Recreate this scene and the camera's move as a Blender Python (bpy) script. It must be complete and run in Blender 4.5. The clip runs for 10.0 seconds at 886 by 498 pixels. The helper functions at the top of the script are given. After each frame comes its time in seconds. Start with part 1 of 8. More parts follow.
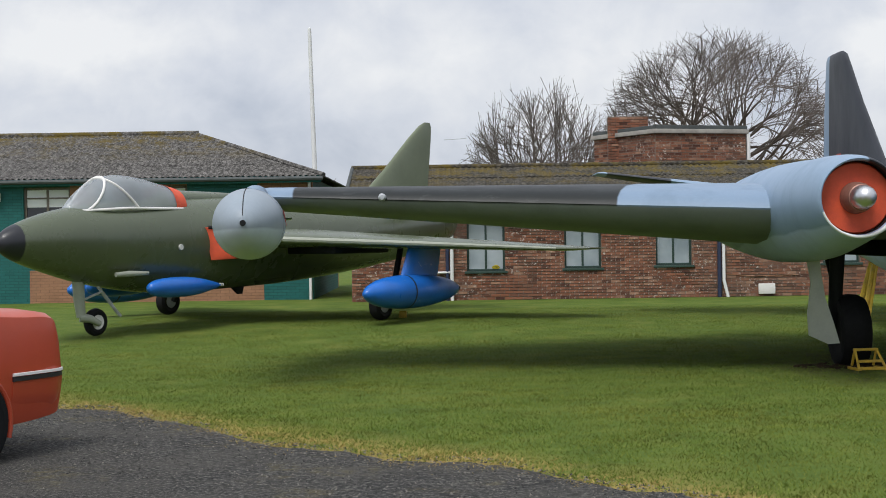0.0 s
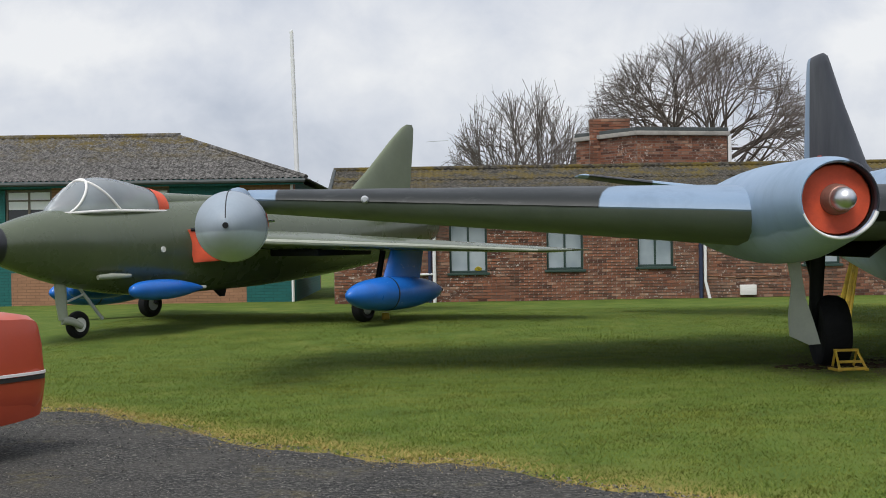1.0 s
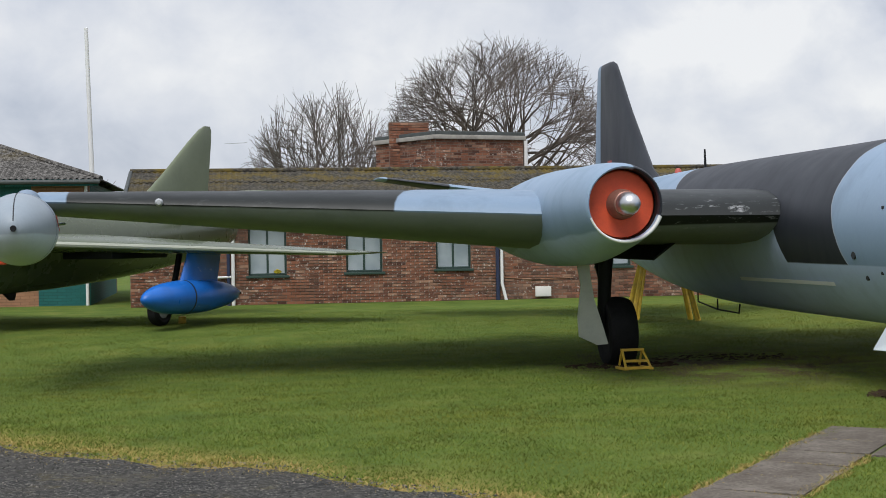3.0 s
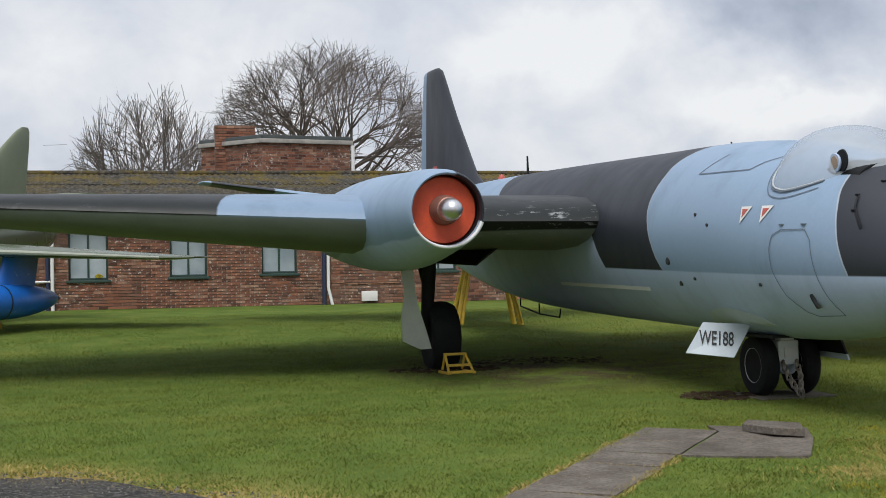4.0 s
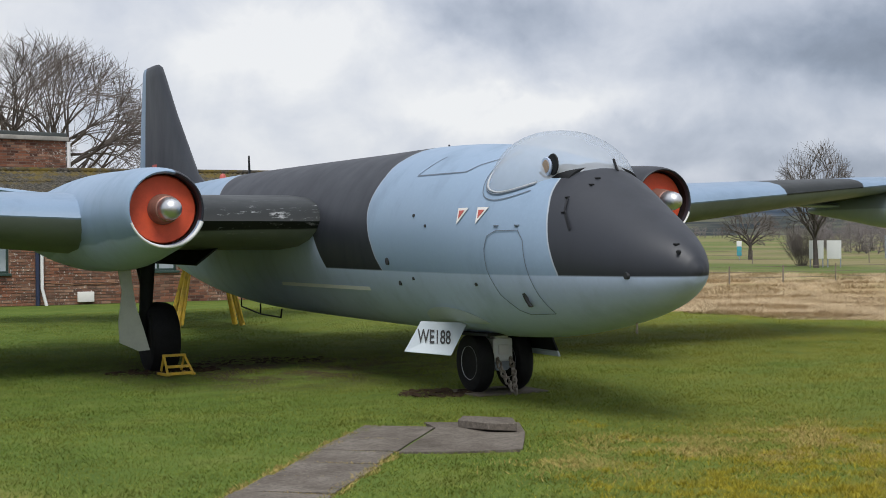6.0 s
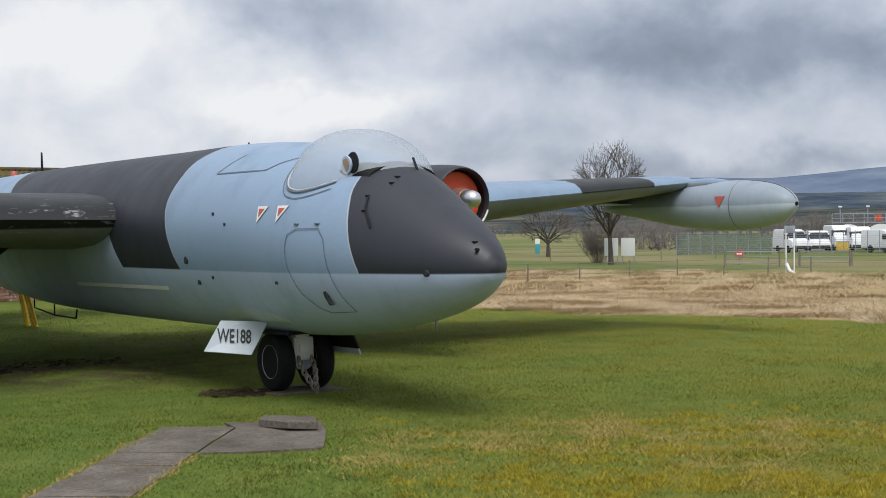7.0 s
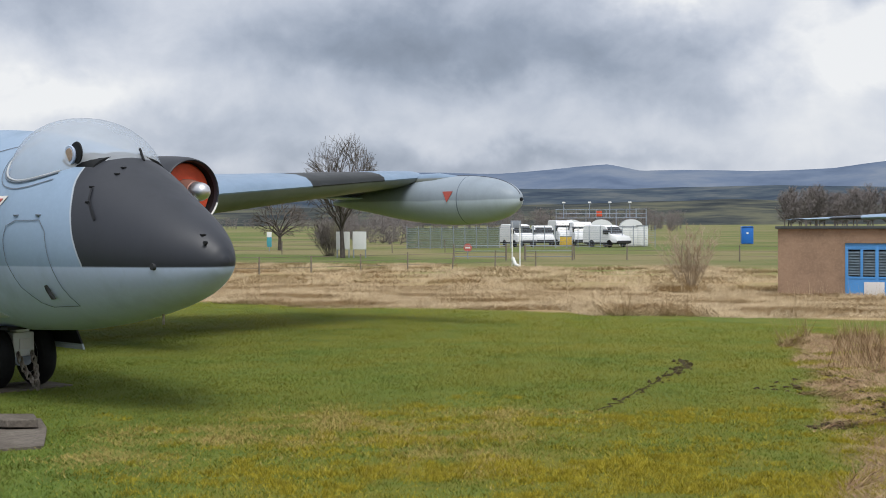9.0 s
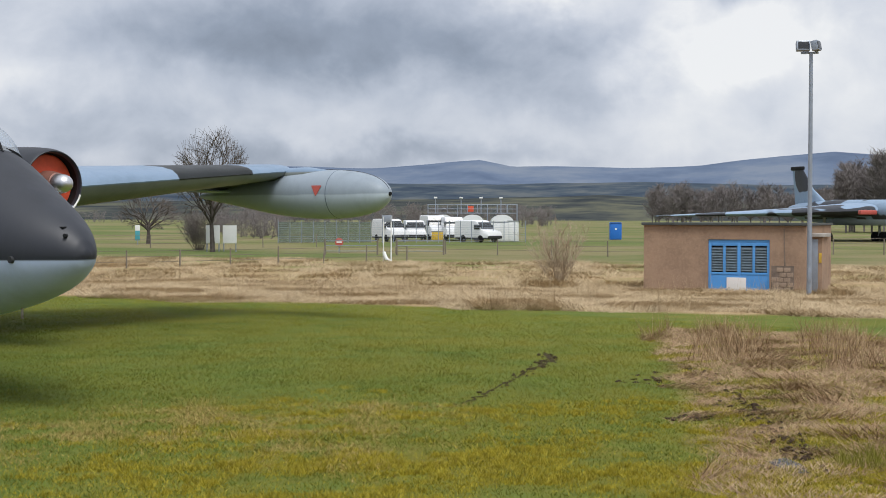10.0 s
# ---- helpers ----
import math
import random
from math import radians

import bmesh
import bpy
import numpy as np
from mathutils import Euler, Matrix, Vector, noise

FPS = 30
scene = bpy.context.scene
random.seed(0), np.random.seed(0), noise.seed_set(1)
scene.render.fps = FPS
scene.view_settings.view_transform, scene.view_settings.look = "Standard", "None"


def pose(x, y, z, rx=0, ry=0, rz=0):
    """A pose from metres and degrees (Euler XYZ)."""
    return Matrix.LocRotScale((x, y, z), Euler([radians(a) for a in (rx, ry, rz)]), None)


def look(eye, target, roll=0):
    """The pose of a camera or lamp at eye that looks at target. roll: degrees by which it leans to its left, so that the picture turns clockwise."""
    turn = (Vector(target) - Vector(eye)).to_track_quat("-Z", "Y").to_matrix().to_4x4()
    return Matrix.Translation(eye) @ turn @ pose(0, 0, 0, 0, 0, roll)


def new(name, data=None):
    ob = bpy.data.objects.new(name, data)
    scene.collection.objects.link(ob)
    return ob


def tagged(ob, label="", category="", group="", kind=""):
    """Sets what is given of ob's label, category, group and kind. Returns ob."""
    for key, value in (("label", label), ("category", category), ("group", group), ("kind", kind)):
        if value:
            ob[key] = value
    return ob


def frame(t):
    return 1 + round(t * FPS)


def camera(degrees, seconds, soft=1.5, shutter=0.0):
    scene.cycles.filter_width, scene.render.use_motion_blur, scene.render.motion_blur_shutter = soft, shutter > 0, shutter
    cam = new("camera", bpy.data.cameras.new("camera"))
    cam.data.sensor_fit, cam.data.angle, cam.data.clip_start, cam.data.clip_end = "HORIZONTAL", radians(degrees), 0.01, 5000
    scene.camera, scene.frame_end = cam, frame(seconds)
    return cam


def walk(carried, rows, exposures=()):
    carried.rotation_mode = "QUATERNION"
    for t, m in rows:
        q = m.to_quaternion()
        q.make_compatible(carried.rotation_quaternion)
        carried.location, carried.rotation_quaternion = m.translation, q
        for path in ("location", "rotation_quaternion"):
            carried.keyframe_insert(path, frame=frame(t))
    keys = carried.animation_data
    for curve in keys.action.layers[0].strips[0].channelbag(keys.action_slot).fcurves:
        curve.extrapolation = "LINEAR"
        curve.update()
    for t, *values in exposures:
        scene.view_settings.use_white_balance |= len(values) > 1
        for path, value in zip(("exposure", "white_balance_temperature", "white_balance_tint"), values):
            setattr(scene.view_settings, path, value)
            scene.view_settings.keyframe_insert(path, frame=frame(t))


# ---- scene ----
# ---- camera and its walk ----
cam = camera(34.19, 10.0, soft=0.9)
EYE = 1.70
PATH = [
    # seconds, x, y, z, yaw, pitch, lean to the left
    (0.0, -0.002, 0.002, 0.001, 0.033, -0.543, -0.843),
    (0.5, -0.007, -0.007, 0.007, -0.193, -0.551, -0.922),
    (1.0, -0.006, -0.037, 0.003, -0.673, -0.482, -0.931),
    (1.5, 0.0, -0.096, 0.006, -2.022, -0.447, -0.95),
    (2.0, 0.0, -0.133, 0.013, -4.124, -0.513, -1.009),
    (3.5, 0.105, -0.18, 0.023, -11.505, -0.483, -0.795),
    (4.0, 0.12, -0.206, 0.027, -15.301, -0.449, -0.695),
    (4.5, 0.129, -0.219, 0.027, -18.232, -0.488, -0.561),
    (5.0, 0.134, -0.226, 0.033, -19.384, -0.552, -0.589),
    (5.5, 0.134, -0.233, 0.026, -21.994, -0.539, -0.468),
    (6.0, 0.127, -0.269, 0.03, -26.27, -0.568, -0.485),
    (7.5, 0.13, -0.299, 0.026, -36.724, -0.818, -0.669),
    (8.0, 0.132, -0.299, 0.031, -38.701, -0.953, -0.638),
    (8.5, 0.123, -0.325, 0.034, -41.957, -1.028, -0.449),
    (9.0, 0.131, -0.334, 0.03, -44.747, -1.051, -0.215),
    (9.5, 0.13, -0.372, 0.031, -47.222, -1.13, -0.13),
    (10.0, 0.153, -0.399, 0.026, -49.818, -1.266, 0.129),
]


def aim(yaw, pitch, lean):
    y, p = radians(yaw), radians(pitch)
    return Vector((-math.sin(y) * math.cos(p), math.cos(y) * math.cos(p), math.sin(p)))


rows = []
for t, x, y, z, yaw, pitch, lean in PATH:
    eye = Vector((x, y, EYE + z))
    rows.append((t, look(eye, eye + aim(yaw, pitch, lean), lean)))
walk(cam, rows, exposures=[(0.0, 0.0), (10.0, 0.0)])

# ---- world and light ----
SUN_ELEV, SUN_ROT = 58.0, 208.0
SKY, ZENITH = 0.91, 1.3
# cloud banks: bearing, height, half width and half height in degrees, lighter or darker
BANKS = [
    (-12, 8.0, 5.0, 1.6, 0.14), (-8, 3.5, 9.0, 2.2, -0.04), (4, 7.0, 7.0, 2.4, 0.10), (19.5, 7.4, 4.2, 1.8, 0.24),
    (28, 8.8, 5.0, 1.5, -0.22), (29, 5.0, 4.5, 0.9, 0.22), (36, 3.4, 5.0, 0.9, -0.10), (41, 6.8, 7.0, 1.5, -0.14), (46, 8.2, 9.0, 2.4, -0.15),
    (50.5, 6.4, 6.0, 1.5, -0.20), (45, 2.3, 13.0, 2.0, -0.17), (44, 3.3, 9.0, 0.5, 0.06), (53.5, 9.6, 1.7, 0.9, 0.46), (61.5, 6.8, 3.2, 1.6, 0.44),
    (62, 9.8, 4.0, 0.9, -0.30), (56, 4.9, 5.0, 0.8, -0.12), (48, 2.2, 14.0, 0.5, -0.08), (74, 6.0, 8.0, 3.0, 0.15),
]
world = bpy.data.worlds.new("overcast_sky")
scene.world = world
world.use_nodes = True


def build_sky():
    nt = world.node_tree
    nt.nodes.clear()
    out = nt.nodes.new("ShaderNodeOutputWorld")
    bg = nt.nodes.new("ShaderNodeBackground")
    sky = nt.nodes.new("ShaderNodeTexSky")
    sky.sky_type = "NISHITA"
    sky.sun_disc = False
    sky.sun_elevation, sky.sun_rotation = radians(SUN_ELEV), radians(SUN_ROT)
    skyc = nt.nodes.new("ShaderNodeMix")
    skyc.data_type, skyc.blend_type = "RGBA", "MULTIPLY"
    skyc.inputs[0].default_value = 1.0
    nt.links.new(sky.outputs[0], skyc.inputs[6])
    skyc.inputs[7].default_value = (0.12, 0.12, 0.12, 1)
    tc = nt.nodes.new("ShaderNodeTexCoord")
    sep = nt.nodes.new("ShaderNodeSeparateXYZ")
    nt.links.new(tc.outputs["Generated"], sep.inputs[0])

    def m(op, a, b=None, c=None):
        n = nt.nodes.new("ShaderNodeMath")
        n.operation = op
        for i, v in enumerate((a, b, c)):
            if v is None:
                continue
            if isinstance(v, (int, float)):
                n.inputs[i].default_value = v
            else:
                nt.links.new(v, n.inputs[i])
        return n.outputs[0]

    # cloud banks by bearing and height over the horizon, ragged by two noises
    bearing = m("ARCTAN2", sep.outputs[0], sep.outputs[1])
    lift = m("MAXIMUM", sep.outputs[2], 0.0)

    def cloud_noise(scale, detail, rough, flat, off):
        comb = nt.nodes.new("ShaderNodeCombineXYZ")
        nt.links.new(m("ADD", bearing, off), comb.inputs[0])
        nt.links.new(m("MULTIPLY", lift, flat), comb.inputs[1])
        comb.inputs[2].default_value = off
        n = nt.nodes.new("ShaderNodeTexNoise")
        n.inputs["Scale"].default_value, n.inputs["Detail"].default_value = scale, detail
        n.inputs["Roughness"].default_value, n.inputs["Distortion"].default_value = rough, 0.25
        nt.links.new(comb.outputs[0], n.inputs["Vector"])
        return m("SUBTRACT", n.outputs[0], 0.5)

    broad = cloud_noise(5.0, 5.0, 0.5, 1.3, 4.3)
    puffy = cloud_noise(17.0, 7.0, 0.55, 1.15, 9.1)
    push_a, push_b = cloud_noise(12.0, 5.0, 0.55, 1.2, 14.7), cloud_noise(13.0, 5.0, 0.55, 1.2, 21.2)
    mass = m("ADD", 0.625, m("ADD", m("MULTIPLY", broad, 0.38), m("MULTIPLY", puffy, 0.36)))
    wb = m("ADD", bearing, m("MULTIPLY", push_a, 0.16))
    we = m("ADD", lift, m("MULTIPLY", push_b, 0.075))
    for deg, up, wide, tall, amount in BANKS:
        a = m("DIVIDE", m("SUBTRACT", wb, radians(deg)), radians(wide))
        b = m("DIVIDE", m("SUBTRACT", we, math.sin(radians(up))), radians(tall))
        puff = m("EXPONENT", m("MULTIPLY", m("ADD", m("MULTIPLY", a, a), m("MULTIPLY", b, b)), -1.0))
        mass = m("ADD", mass, m("MULTIPLY", puff, amount))
    ramp = nt.nodes.new("ShaderNodeValToRGB")
    nt.links.new(mass, ramp.inputs[0])
    e = ramp.color_ramp.elements
    e[0].position, e[0].color = 0.20, (0.20, 0.235, 0.305, 1)
    e[1].position, e[1].color = 0.80, (0.97, 0.98, 1.0, 1)
    for pos, col in ((0.36, (0.335, 0.388, 0.49, 1)), (0.50, (0.535, 0.587, 0.695, 1)), (0.63, (0.735, 0.772, 0.855, 1))):
        s = e.new(pos)
        s.color = col
    # an overcast sky is brightest overhead
    high = nt.nodes.new("ShaderNodeMapRange")
    high.interpolation_type = "SMOOTHSTEP"
    nt.links.new(sep.outputs[2], high.inputs[0])
    for k, val in enumerate((0.22, 0.95, 1.0, ZENITH)):
        high.inputs[k + 1].default_value = val
    gain = nt.nodes.new("ShaderNodeVectorMath")
    gain.operation = "SCALE"
    nt.links.new(ramp.outputs[0], gain.inputs[0])
    nt.links.new(high.outputs[0], gain.inputs["Scale"])
    mix = nt.nodes.new("ShaderNodeMix")
    mix.data_type = "RGBA"
    mix.inputs[0].default_value = 0.93
    nt.links.new(skyc.outputs[2], mix.inputs[6])
    nt.links.new(gain.outputs[0], mix.inputs[7])
    nt.links.new(mix.outputs[2], bg.inputs[0])
    bg.inputs[1].default_value = SKY
    nt.links.new(bg.outputs[0], out.inputs[0])


build_sky()
sun = new("sun", bpy.data.lights.new("sun", "SUN"))
sun.data.energy, sun.data.angle, sun.data.color = 2.75, radians(28), (1.0, 0.98, 0.945)
sun_from = Vector((math.sin(radians(SUN_ROT)) * math.cos(radians(SUN_ELEV)), math.cos(radians(SUN_ROT)) * math.cos(radians(SUN_ELEV)), math.sin(radians(SUN_ELEV))))
sun.matrix_world = look(sun_from * 60, (0, 0, 0))


# ---- small tools ----
def finish(name, bm, material, parent=None, label="", smooth=True):
    me = bpy.data.meshes.new(name)
    bm.to_mesh(me)
    bm.free()
    if material is not None:
        me.materials.append(material)
    if smooth:
        me.polygons.foreach_set("use_smooth", [True] * len(me.polygons))
        me.set_sharp_from_angle(angle=radians(38))
    ob = new(name, me)
    if parent is not None:
        ob.parent = parent
    if label:
        ob["label"] = label
    return ob


def part(name, bm, material, parent, label="", smooth=True):
    return finish(name, bm, material, parent, label, smooth)


def thing(name, m, label, category, group="", kind=""):
    ob = new(name)
    ob.matrix_world = m
    return tagged(ob, label, category, group, kind)


def mesh_arrays(name, verts, faces, material, parent=None, smooth=False):
    """A mesh from numpy arrays; faces all of one size."""
    me = bpy.data.meshes.new(name)
    verts = np.asarray(verts, np.float32).reshape(-1, 3)
    faces = np.asarray(faces, np.int32)
    n, k = faces.shape
    me.vertices.add(len(verts))
    me.vertices.foreach_set("co", verts.ravel())
    me.loops.add(n * k)
    me.loops.foreach_set("vertex_index", faces.ravel())
    me.polygons.add(n)
    me.polygons.foreach_set("loop_start", np.arange(0, n * k, k, dtype=np.int32))
    me.polygons.foreach_set("loop_total", np.full(n, k, np.int32))
    me.polygons.foreach_set("use_smooth", np.full(n, smooth))
    me.update(calc_edges=True)
    me.validate()
    if material is not None:
        me.materials.append(material)
    ob = new(name, me)
    if parent is not None:
        ob.parent = parent
    return ob


def bm_box(bm, x0, x1, y0, y1, z0, z1, bevel=0.0, m=None):
    """A box between two corners, bevelled, into bm."""
    made = bmesh.ops.create_cube(bm, size=1.0)
    vs = made["verts"]
    for v in vs:
        v.co = Vector(((x0 + x1) / 2 + v.co.x * (x1 - x0), (y0 + y1) / 2 + v.co.y * (y1 - y0), (z0 + z1) / 2 + v.co.z * (z1 - z0)))
    if bevel:
        es = list({e for v in vs for e in v.link_edges})
        r = bmesh.ops.bevel(bm, geom=es, offset=bevel, segments=2, affect="EDGES", profile=0.6)
        vs = list({v for f in r["faces"] for v in f.verts} | {v for v in vs if v.is_valid})
    if m is not None:
        for v in vs:
            v.co = m @ v.co
    return bm


def box(x0, x1, y0, y1, z0, z1, bevel=0.0, m=None):
    return bm_box(bmesh.new(), x0, x1, y0, y1, z0, z1, bevel, m)


def bm_tube(bm, points, radii, sides=12, caps=True):
    """A round bar along points with a radius at each."""
    pts = [Vector(p) for p in points]
    rs = radii if isinstance(radii, (list, tuple)) else [radii] * len(pts)
    rings = []
    for i, p in enumerate(pts):
        d = (pts[min(i + 1, len(pts) - 1)] - pts[max(i - 1, 0)]).normalized()
        a = d.orthogonal() if i == 0 else (side - d * side.dot(d))
        side = a.normalized()
        b = d.cross(side)
        rings.append([bm.verts.new(p + (side * math.cos(k * math.tau / sides) + b * math.sin(k * math.tau / sides)) * rs[i]) for k in range(sides)])
    for r0, r1 in zip(rings, rings[1:]):
        for k in range(sides):
            bm.faces.new((r0[k], r0[(k + 1) % sides], r1[(k + 1) % sides], r1[k]))
    if caps:
        bm.faces.new(rings[0][::-1])
        bm.faces.new(rings[-1])
    return bm


def tube(points, radii, sides=12, caps=True):
    return bm_tube(bmesh.new(), points, radii, sides, caps)


def loft(sections, sides=40, caps=(True, True), bm=None):
    """A skin through rings: each (y, cx, halfwidth, zmid, ztop, zbot, power)."""
    bm = bm or bmesh.new()
    rings = []
    for y, cx, w, zm, zt, zb, pw in sections:
        ring = []
        for k in range(sides):
            a = math.tau * k / sides
            c, s = math.cos(a), math.sin(a)
            x = cx + w * math.copysign(abs(c) ** (2 / pw), c)
            hh = (zt - zm) if s >= 0 else (zm - zb)
            z = zm + hh * math.copysign(abs(s) ** (2 / pw), s)
            ring.append(bm.verts.new((x, y, z)))
        rings.append(ring)
    for r0, r1 in zip(rings, rings[1:]):
        for k in range(sides):
            bm.faces.new((r0[k], r1[k], r1[(k + 1) % sides], r0[(k + 1) % sides]))
    if caps[0]:
        bm.faces.new(rings[0])
    if caps[1]:
        bm.faces.new(rings[-1][::-1])
    bmesh.ops.recalc_face_normals(bm, faces=bm.faces)
    return bm


def smooth_rows(rows_in, steps):
    """Rows of numbers, the first of each its key, run through by a smooth curve."""
    a = np.array(rows_in, float)
    d = np.zeros_like(a)
    for i in range(len(a)):
        lo, hi = max(i - 1, 0), min(i + 1, len(a) - 1)
        d[i] = (a[hi] - a[lo]) / max(a[hi, 0] - a[lo, 0], 1e-6)
    out = []
    for i in range(len(a) - 1):
        h = a[i + 1, 0] - a[i, 0]
        for k in range(steps):
            s = k / steps
            out.append((2 * s**3 - 3 * s**2 + 1) * a[i] + (s**3 - 2 * s**2 + s) * h * d[i] + (3 * s**2 - 2 * s**3) * a[i + 1] + (s**3 - s**2) * h * d[i + 1])
    out.append(a[-1])
    return [tuple(r) for r in out]


def spin(profile, axis_pt, axis="y", sides=40, bm=None, caps=True):
    """A turned body: profile rows of (along, radius) about an axis through axis_pt."""
    bm = bm or bmesh.new()
    rings = []
    for a, r in profile:
        ring = []
        for k in range(sides):
            c, s = math.cos(math.tau * k / sides) * r, math.sin(math.tau * k / sides) * r
            p = {"y": (c, a, s), "x": (a, c, s), "z": (c, s, a)}[axis]
            ring.append(bm.verts.new(Vector(axis_pt) + Vector(p)))
        rings.append(ring)
    for r0, r1 in zip(rings, rings[1:]):
        for k in range(sides):
            bm.faces.new((r0[k], r1[k], r1[(k + 1) % sides], r0[(k + 1) % sides]))
    if caps and profile[0][1] > 1e-5:
        bm.faces.new(rings[0])
    if caps and profile[-1][1] > 1e-5:
        bm.faces.new(rings[-1][::-1])
    bmesh.ops.remove_doubles(bm, verts=bm.verts, dist=1e-5)
    bmesh.ops.recalc_face_normals(bm, faces=bm.faces)
    return bm


FOIL = [(0.0, 0.0), (0.012, 0.16), (0.05, 0.31), (0.12, 0.43), (0.25, 0.5), (0.42, 0.49), (0.6, 0.38), (0.8, 0.2), (1.0, 0.015)]


def aerofoil(stations, bm=None, flat=1.0, vertical=False):
    """A wing through stations (span place, leading y, trailing y, z of chord, thickness); vertical: a fin, with its places as heights."""
    bm = bm or bmesh.new()
    loop = [(c, t) for c, t in FOIL] + [(c, -t * flat) for c, t in FOIL[:0:-1]]
    rings = []
    for x, y0, y1, z, th in stations:
        ring = []
        for c, t in loop:
            p = (t * th + z, y0 + c * (y1 - y0), x) if vertical else (x, y0 + c * (y1 - y0), z + t * th)
            ring.append(bm.verts.new(p))
        rings.append(ring)
    n = len(loop)
    for r0, r1 in zip(rings, rings[1:]):
        for k in range(n):
            bm.faces.new((r0[k], r0[(k + 1) % n], r1[(k + 1) % n], r1[k]))
    bm.faces.new(rings[0][::-1])
    bm.faces.new(rings[-1])
    bmesh.ops.recalc_face_normals(bm, faces=bm.faces)
    return bm


def plate(points, thick, normal):
    """A flat plate of any outline, as thick as given along normal."""
    bm = bmesh.new()
    n = Vector(normal).normalized() * thick
    a = [bm.verts.new(Vector(p)) for p in points]
    b = [bm.verts.new(Vector(p) + n) for p in points]
    bm.faces.new(a[::-1])
    bm.faces.new(b)
    for k in range(len(a)):
        j = (k + 1) % len(a)
        bm.faces.new((a[k], a[j], b[j], b[k]))
    bmesh.ops.recalc_face_normals(bm, faces=bm.faces)
    return bm


def rise(x, y):
    """The ground's height: nearly flat, a little up towards the buildings, a little down across the far field."""
    def step(v, a, b):
        k = np.clip((np.asarray(v, float) - a) / (b - a), 0, 1)
        return k * k * (3 - 2 * k)
    up = 0.11 * step(y, 19, 30) * (1 - step(x, 12, 22))
    up = up + 0.12 * np.exp(-((np.asarray(y, float) - 25.8) / 3.0) ** 2) * (1 - step(x, 0, 6))
    down = -0.6 * step(np.asarray(x, float) + 0.25 * np.asarray(y, float), 26, 46) * step(x, 12, 26)
    return up + down


def rise1(x, y):
    return float(rise(x, y))


# ---- materials ----
class Graph:
    """A short hand for node materials."""

    def __init__(self, name):
        self.mat = bpy.data.materials.new(name)
        self.mat.use_nodes = True
        self.nt = self.mat.node_tree
        self.bsdf = self.nt.nodes["Principled BSDF"]

    def put(self, sock, v):
        if isinstance(v, (int, float)):
            sock.default_value = v
        elif isinstance(v, (tuple, list)):
            sock.default_value = (*v, 1.0) if len(v) == 3 and sock.type == "RGBA" else v
        else:
            self.nt.links.new(v, sock)

    def math(self, op, a, b=None, c=None, clamp=False):
        n = self.nt.nodes.new("ShaderNodeMath")
        n.operation, n.use_clamp = op, clamp
        for i, v in enumerate((a, b, c)):
            if v is not None:
                self.put(n.inputs[i], v)
        return n.outputs[0]

    def coords(self, scale=(1, 1, 1)):
        tc = self.nt.nodes.new("ShaderNodeTexCoord")
        mp = self.nt.nodes.new("ShaderNodeMapping")
        mp.inputs["Scale"].default_value = scale
        self.nt.links.new(tc.outputs["Object"], mp.inputs[0])
        return mp.outputs[0]

    def xyz(self):
        tc = self.nt.nodes.new("ShaderNodeTexCoord")
        sp = self.nt.nodes.new("ShaderNodeSeparateXYZ")
        self.nt.links.new(tc.outputs["Object"], sp.inputs[0])
        return sp.outputs

    def noise(self, scale, detail=4.0, rough=0.55, stretch=(1, 1, 1), distort=0.0):
        n = self.nt.nodes.new("ShaderNodeTexNoise")
        self.nt.links.new(self.coords(stretch), n.inputs["Vector"])
        n.inputs["Scale"].default_value, n.inputs["Detail"].default_value = scale, detail
        n.inputs["Roughness"].default_value, n.inputs["Distortion"].default_value = rough, distort
        return n.outputs[0]

    def band(self, v, lo, hi):
        """0 below lo, 1 above hi."""
        n = self.nt.nodes.new("ShaderNodeMapRange")
        self.put(n.inputs[0], v)
        self.put(n.inputs[1], lo)
        self.put(n.inputs[2], hi)
        return n.outputs[0]

    def mix(self, f, a, b, kind="MIX"):
        n = self.nt.nodes.new("ShaderNodeMix")
        n.data_type, n.blend_type = "RGBA", kind
        self.put(n.inputs[0], f)
        self.put(n.inputs[6], a)
        self.put(n.inputs[7], b)
        return n.outputs[2]

    def ramp(self, v, stops):
        n = self.nt.nodes.new("ShaderNodeValToRGB")
        self.put(n.inputs[0], v)
        e = n.color_ramp.elements
        e[0].position, e[0].color = stops[0][0], (*stops[0][1], 1)
        e[1].position, e[1].color = stops[-1][0], (*stops[-1][1], 1)
        for p, c in stops[1:-1]:
            s = e.new(p)
            s.color = (*c, 1)
        return n.outputs[0]

    def island(self):
        return self.nt.nodes.new("ShaderNodeNewGeometry").outputs["Random Per Island"]

    def objrand(self):
        return self.nt.nodes.new("ShaderNodeObjectInfo").outputs["Random"]

    def bump(self, height, strength, dist=0.01):
        n = self.nt.nodes.new("ShaderNodeBump")
        n.inputs["Strength"].default_value, n.inputs["Distance"].default_value = strength, dist
        self.put(n.inputs["Height"], height)
        self.nt.links.new(n.outputs[0], self.bsdf.inputs["Normal"])

    def out(self, color, rough=0.6, metal=0.0, spec=0.5):
        self.put(self.bsdf.inputs["Base Color"], color)
        self.put(self.bsdf.inputs["Roughness"], rough)
        self.put(self.bsdf.inputs["Metallic"], metal)
        self.put(self.bsdf.inputs["Specular IOR Level"], spec)
        return self.mat


